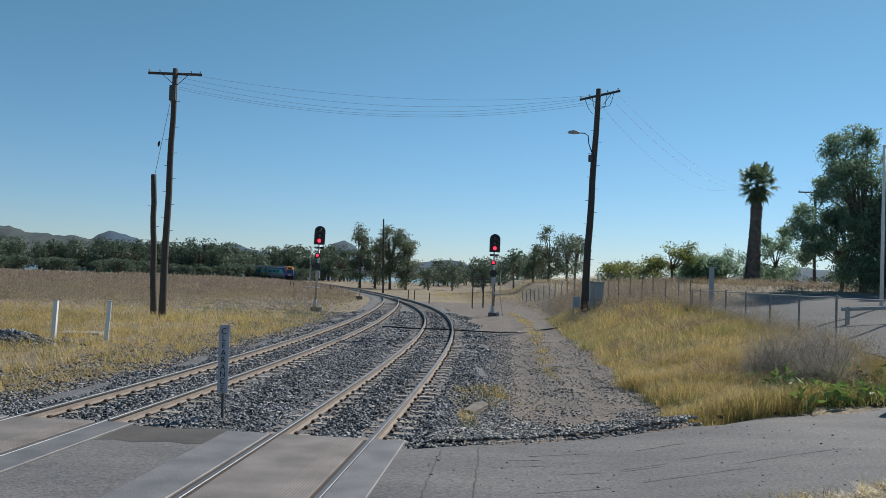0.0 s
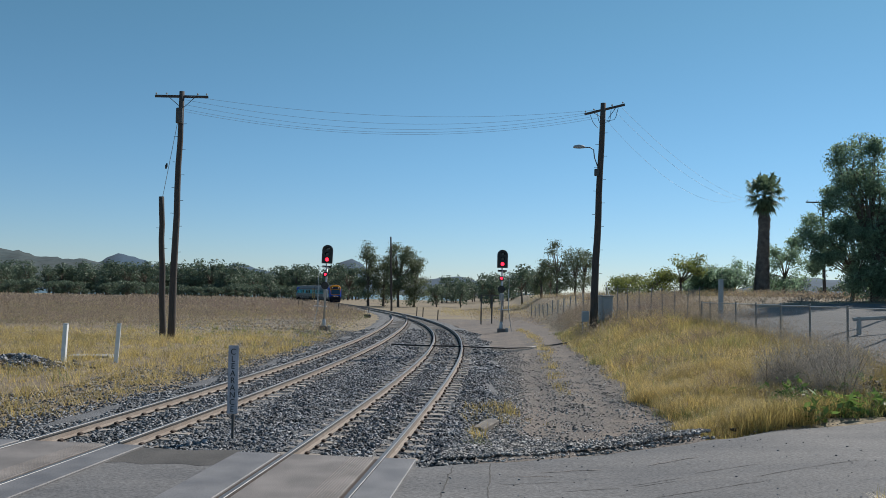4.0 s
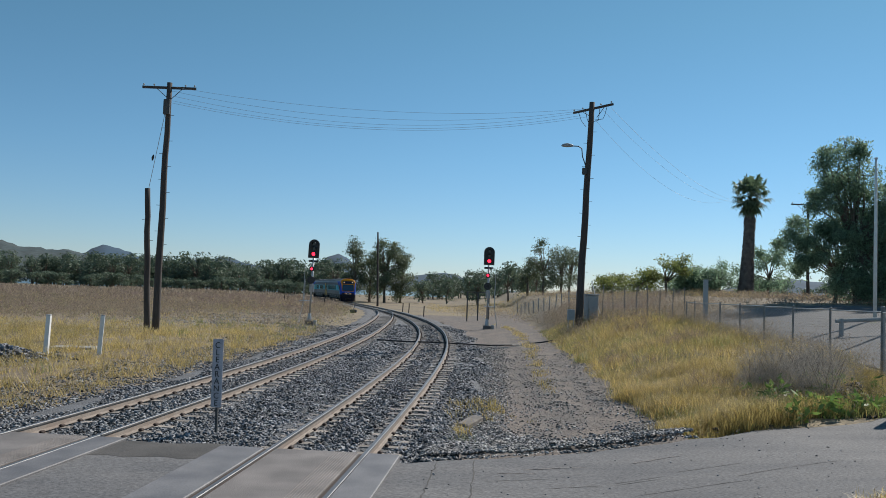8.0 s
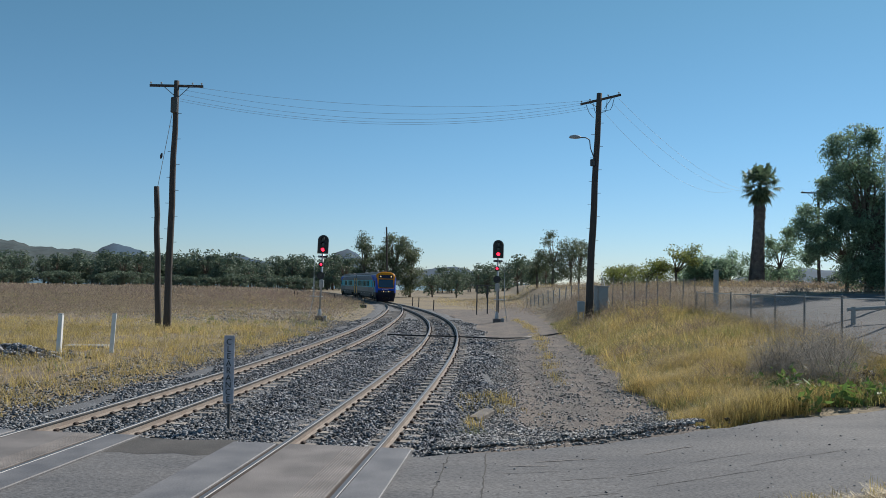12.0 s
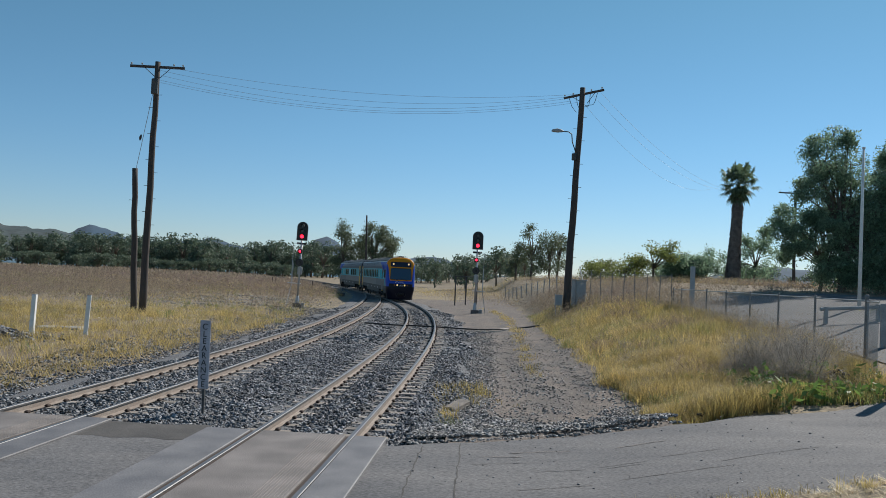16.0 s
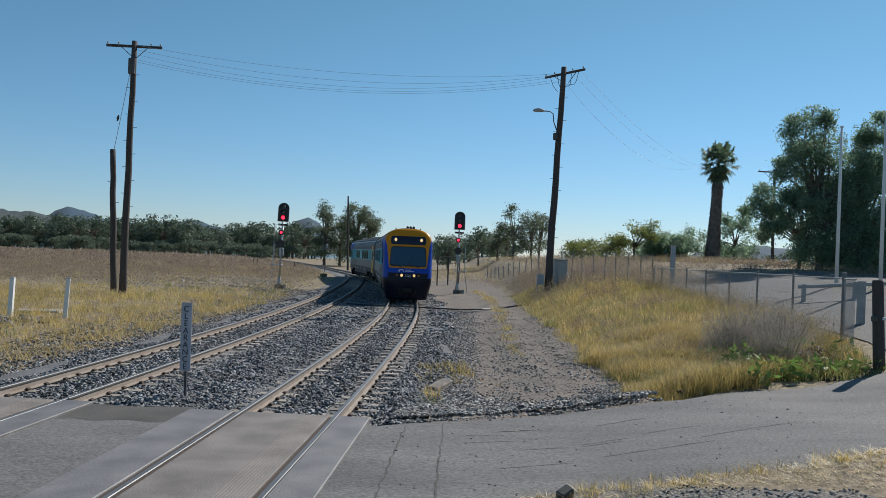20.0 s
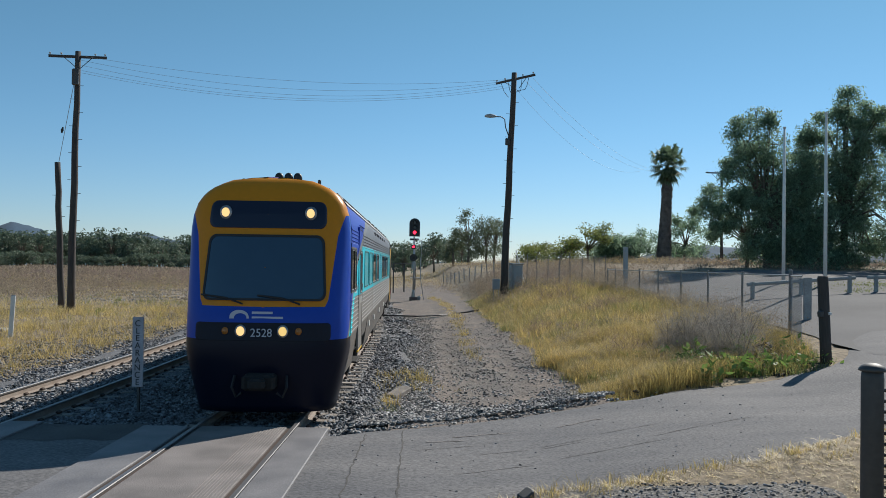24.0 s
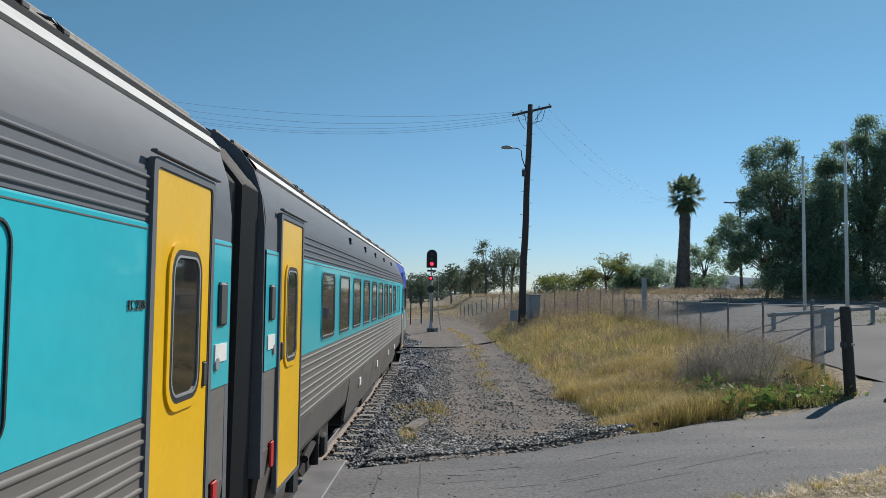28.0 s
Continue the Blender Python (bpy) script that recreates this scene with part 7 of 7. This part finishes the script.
def ballast(seed, n, y0, y1, power, smin, smax):
    rng = np.random.default_rng(seed)
    y = y0 + (y1 - y0) * rng.random(n) ** power
    u = rng.random(n)
    l, r = siding_x(y) - 2.35 - 0.3 * np.sin(y), main_x(y) + 2.75 + 0.3 * np.sin(y * 0.7)
    x = l + (r - l) * u
    near_rail = np.ones(n, bool)
    for c in (main_x(y), siding_x(y)):
        for o in (-0.7525, 0.7525):
            near_rail &= np.abs(x - c - o) > 0.085
    edge = np.minimum(x - l, r - x)
    inside = (np.abs(x - main_x(y)) < 1.3) | (np.abs(x - siding_x(y)) < 1.3)
    off = np.minimum(np.abs(x - main_x(y)), np.abs(x - siding_x(y)))
    z = -0.195 - 0.012 * inside + inside * smooth01((0.46 - off) / 0.14) * (0.03 + 0.02 * patchy(x, y, 0.9, 1)) - 0.15 * (1 - smooth01(edge / 0.6)) + rng.normal(0, 0.012, n)
    ok = near_rail & (y > np.where(x < -4.0, 13.25, 12.75) + 0.25 * rng.random(n)) & ((y > road_far(x) + 0.05))
    return x[ok], y[ok], z[ok]


x, y, z = ballast(51, 68000, 12.6, 30, 1.45, 0, 0)
stones("near_ballast", 52, x, y, z, 0.032, 0.068, M_STONE, "dark blue-grey broken ballast stones")
x, y, z = ballast(53, 15000, 29, 62, 1.2, 0, 0)
stones("far_ballast", 54, x, y, z, 0.06, 0.11, M_STONE, "dark blue-grey broken ballast stones farther along", 0.6)
rngs = np.random.default_rng(55)
# stones spilled over the verge: thick at the road, thin in the two wheel ruts
NV = 66000
x, y = rngs.uniform(-0.2, 6.4, NV), 12.6 + 30 * rngs.random(NV) ** 2.2
rut = np.exp(-((x - dirt_mid(y) + 0.85) / 0.36) ** 2) + np.exp(-((x - dirt_mid(y) - 0.75) / 0.36) ** 2)
fan = smooth01((17.0 + 0.8 * np.sin(x * 1.9) - y) / 2.4)
den = np.clip(fan * (0.75 + 0.45 * patchy(x, y, 1.5, 2)) + 0.85 * np.exp(-((x - main_x(y) - 2.4) / 0.8) ** 2) + 0.3 * patchy(x, y, 1.1, 4), 0, 1) * (1 - 0.9 * np.clip(rut, 0, 1) * smooth01((y - 15.2) / 1.6))
ok = (rngs.random(NV) < den) & (x > main_x(y) + 1.6) & (x < bank_edge(y) + 0.3) & (y > road_far(x) - 0.12 + 0.45 * rngs.random(NV))
x, y = x[ok], y[ok]
zv = np.array([verge_z(a, b) for a, b in zip(x, y)])
stones("verge_gravel", 56, x, y, zv + 0.004 + 0.05 * np.exp(-((y - 14.6) / 0.9) ** 2) * patchy(x, y, 1.7, 1), 0.022, 0.058, M_GRAVEL, "loose grey gravel spilled beside the road", 0.7)
# clods along the foot of the bank, dark also for its shadow, and a heap of turned soil among the weeds
x = rngs.uniform(4.6, 9.9, 900)
x = x[rngs.random(900) < np.clip(patchy(x, x * 0.7, 2.1, 1) - 0.35, 0, 1)]
y = road_far(x) + 0.16 + 0.3 * rngs.random(len(x)) + 0.1 * np.sin(x * 2.7)
stones("soil_clods_and_shade", 64, x, y, np.maximum(ground_z(x, y), road_z(x, y) - 0.02), 0.02, 0.08, M_CLOD, "dark clods of soil, also standing in for shade where the bank meets the road", 0.7)
x, y = rngs.normal(9.55, 0.35, 420), rngs.normal(18.6, 0.3, 420)
stones("soil_heap", 65, x, y, ground_z(x, y) + 0.26 * np.exp(-((x - 9.55) / 0.4) ** 2 - ((y - 18.6) / 0.35) ** 2), 0.05, 0.14, M_CLOD, "low heap of dark turned soil in the weeds", 0.8)

x = rngs.random(17000)
y = 13.2 + 45 * rngs.random(17000) ** 1.7
x = siding_x(y) - 1.6 - 3.8 * x ** 1.5 - 0.6 * np.sin(y * 0.5)
ok = y > road_far(x) + 0.1
stones("shoulder_gravel", 61, x[ok], y[ok], np.minimum(ground_z(x[ok], y[ok]), -0.1) + 0.012, 0.03, 0.065, M_STONE, "grey stones spilled beside the siding", 0.7)
x, y = rngs.uniform(0.2, 6.5, 13000), 13 + 22 * rngs.random(13000) ** 1.5
ok = (x > main_x(y) + 2.2) & (x < bank_edge(y) + 0.2) & (y > road_far(x) + 0.05) & (rngs.random(13000) < 0.35 + 0.65 * patchy(x, y, 1.3, 2))
zv = np.array([verge_z(a, b) for a, b in zip(x[ok], y[ok])])
stones("verge_grit", 62, x[ok], y[ok], zv + 0.003, 0.014, 0.036, M_GRAVEL, "fine grit on the bare verge", 0.7)

x, y = rngs.uniform(0.7, 6, 9000), rngs.uniform(4.2, 9.4, 9000)
ok = (straw_zone(x, y) > 0.05) & (y < road_near(x) - 0.3) & (x < 2.1 + (9.5 - y) * 3.0) & (x < 4.9)
stones("bank_gravel", 57, x[ok], y[ok], ground_z(x[ok], y[ok]) + 0.014, 0.01, 0.032, M_STONE, "fine grey gravel near the viewer", 0.7)
x, y = rngs.normal(-14.2, 1.1, 700), rngs.normal(26.3, 0.8, 700)
zz = ground_z(x, y) + 0.35 * np.exp(-((x + 14.2) / 1.0) ** 2 - ((y - 26.3) / 0.8) ** 2)
stones("gravel_heap", 58, x, y, zz, 0.06, 0.13, M_STONE, "low heap of dark stones in the grass", 0.8)
x, y = rngs.normal(-13.5, 5.0, 6000), rngs.normal(61, 9.0, 6000)
ok = x < siding_x(y) - 2.5
stones("signal_gravel", 59, x[ok], y[ok], ground_z(x[ok], y[ok]), 0.05, 0.11, M_GRAVEL, "grey gravel spread round the signal", 0.5)

x, y = rngs.uniform(-1.0, 11, 3600), rngs.uniform(8, 16, 3600)
edge = np.minimum(road_far(x) - y, y - road_near(x))
ok = (edge > -0.05) & (rngs.random(3600) < 0.10 + 0.9 * np.exp(-(edge / 0.35) ** 2)) & (x > main_x(y) + 1.5)
stones("road_grit", 66, x[ok], y[ok], road_z(x[ok], y[ok]) + 0.004, 0.008, 0.028, M_STONE, "small loose stones strewn on the road", 0.6)

# ---- marks and oddments on the road ----
def road_strip(name, pts, w, material, lift, label):
    """A thin worn streak or crack lying on the road."""
    s = Shape()
    rings = []
    rr = random.Random(len(pts) * 7 + int(w * 1000))
    for k, (x, y) in enumerate(pts):
        a, b = pts[max(k - 1, 0)], pts[min(k + 1, len(pts) - 1)]
        dx, dy = b[0] - a[0], b[1] - a[1]
        L = math.hypot(dx, dy)
        ww = w * rr.uniform(0.5, 1.2) * (0.15 if k in (0, len(pts) - 1) else 1)
        nx, ny = -dy / L * ww, dx / L * ww
        z = float(road_z(x, y)) + lift
        rings.append([(x - nx, y - ny, z), (x + nx, y + ny, z)])
    s.rings(rings, False, False)
    ob = part(name, s, material, road)
    return ob


def wander(x0, y0, x1, y1, n, amp, seed):
    rr = random.Random(seed)
    return [(x0 + (x1 - x0) * k / n + rr.uniform(-amp, amp), y0 + (y1 - y0) * k / n + rr.uniform(-amp, amp)) for k in range(n + 1)]


road_strip("crack", wander(-0.55, 5.5, 0.05, 12.4, 40, 0.02, 1), 0.011, M_ASPHALT_DARK, 0.004, "")
road_strip("crack", wander(0.15, 5.5, 0.62, 12.6, 40, 0.02, 2), 0.012, M_ASPHALT_DARK, 0.004, "")
for k, (x0, y0, x1, y1) in enumerate(((1.15, 9.9, 2.25, 10.35), (2.3, 11.25, 3.3, 11.6), (3.5, 11.8, 4.6, 12.2), (1.5, 10.9, 3.2, 11.45), (2.6, 10.6, 4.4, 11.2), (4.2, 11.4, 6.2, 12.3), (0.7, 11.2, 1.6, 11.45))):
    road_strip("tyre_streak", wander(x0, y0, x1, y1, 14, 0.008, 20 + k), 0.007, M_ASPHALT_DARK, 0.004, "")
for k, (x0, y0, x1, y1) in enumerate(((1.3, 12.0, 2.3, 12.35), (0.9, 11.7, 1.5, 11.8), (3.0, 12.5, 3.9, 12.9))):
    road_strip("pale_scrape", wander(x0, y0, x1, y1, 10, 0.02, 40 + k), 0.02, M_CONCRETE, 0.006, "")
# dark patched asphalt between the two tracks
pp = Shape()
rings = []
for k in range(13):
    y = 12.0 + 1.1 * k / 12
    a, b = float(siding_x(y)) + 1.32, float(main_x(y)) - 1.56
    rings.append([(a + (b - a) * q / 6 + 0.0, y + (0.07 * math.sin(q * 2.1) if k == 0 else 0) + (0.06 * math.sin(q * 1.3 + 1) if k == 12 else 0), -0.027) for q in range(7)])
pp.rings(rings, False, False)
part("asphalt_patch", pp, M_ASPHALT_DARK, road, "dark patched asphalt", True)
# half-buried concrete sleeper end and a dark block
os_ = thing("old_sleeper_end", pose(0.72, 17.0, -0.205, 4, 2, -24), "pale half-buried concrete sleeper end in grass", "sleeper")
part("beam", Shape().box(-0.13, -0.45, -0.1, 0.13, 0.45, 0.1, 0.03), M_SLEEPER, os_)
bk = thing("fallen_block", pose(1.78, 8.72, float(ground_z(1.78, 8.72)) + 0.05, 18, -22, 35), "small dark block lying at the road edge", "block")
part("block", Shape().box(-0.09, -0.06, -0.07, 0.09, 0.06, 0.07, 0.015), M_DARKSTEEL, bk)

sb = thing("concrete_slab", pose(-13.27, 29.7, gz(-13.27, 29.7) + 0.02, 1, 0, 8), "flat pale concrete slab lying in dry grass", "slab")
part("slab", Shape().box(-0.75, -0.35, -0.1, 0.75, 0.35, 0.1, 0.03), M_BARRIER, sb)


# ---- everything that moves ----
def motions():
    ys = np.linspace(-60, 330, 7801)
    xs = main_x(ys)
    arc = np.concatenate([[0], np.cumsum(np.hypot(np.diff(xs), np.diff(ys)))])
    arc -= np.interp(0, ys, arc)

    def on_line(s):
        y = float(np.interp(s, arc, ys))
        return Vector((float(main_x(y)), y, 0))

    marks = [(0.0, 231.0), (2.0, 205.0), (4.0, 182.0), (7.0, 148.5), (9.0, 130.5), (11.0, 114.5)]
    t_k = np.array([m[0] for m in marks] + [13.0, 16.0, 20.0, 24.0, 25.0, 26.0, 27.0, 28.0])
    s_k = np.array([float(np.interp(m[1], ys, arc)) for m in marks] + [99.1, 75.7, 44.8, 13.9, 6.08, -1.80, -9.74, -17.85])
    slope = np.gradient(s_k, t_k)
    slope[7:] = [-7.75, -7.72, -7.8, -7.85, -7.9, -8.0, -8.1]

    def at(t):
        i = int(np.clip(np.searchsorted(t_k, t, "right") - 1, 0, len(t_k) - 2))
        h = t_k[i + 1] - t_k[i]
        u = (t - t_k[i]) / h
        return float((2 * u ** 3 - 3 * u ** 2 + 1) * s_k[i] + (u ** 3 - 2 * u ** 2 + u) * h * slope[i] + (3 * u ** 2 - 2 * u ** 3) * s_k[i + 1] + (u ** 3 - u ** 2) * h * slope[i + 1])

    rows_a, rows_b = [], []
    for k in range(0, 113):
        t = k * 0.25
        s = at(t)
        a, b = on_line(s + 3.95), on_line(s + 20.0)
        d = (a - b).normalized()
        o = a + d * 3.95
        rows_a.append((t, pose(o.x, o.y, 0, 0, 0, math.degrees(math.atan2(d.y, d.x)) - 90)))
        far = s + 2 * CAR_TRUE + 0.82                     # headlamps of the rear cab, which looks back
        a, b = on_line(far - 3.95), on_line(far - 20.0)
        d = (a - b).normalized()
        o = a + d * 3.95
        rows_b.append((t, pose(o.x, o.y, 0, 0, 0, math.degrees(math.atan2(d.y, d.x)) - 90)))
    walk(car_a, rows_a)
    walk(car_b, rows_b)
    for w, y in WHEELSETS:
        turn = -1 if w.parent == car_a else 1
        rows = []
        for k in range(0, 841):
            t = k / 30
            rows.append((t, pose(0, y, 0.43, turn * math.degrees((at(0) - at(t)) / 0.43) % 360)))
        walk(w, rows)


motions()
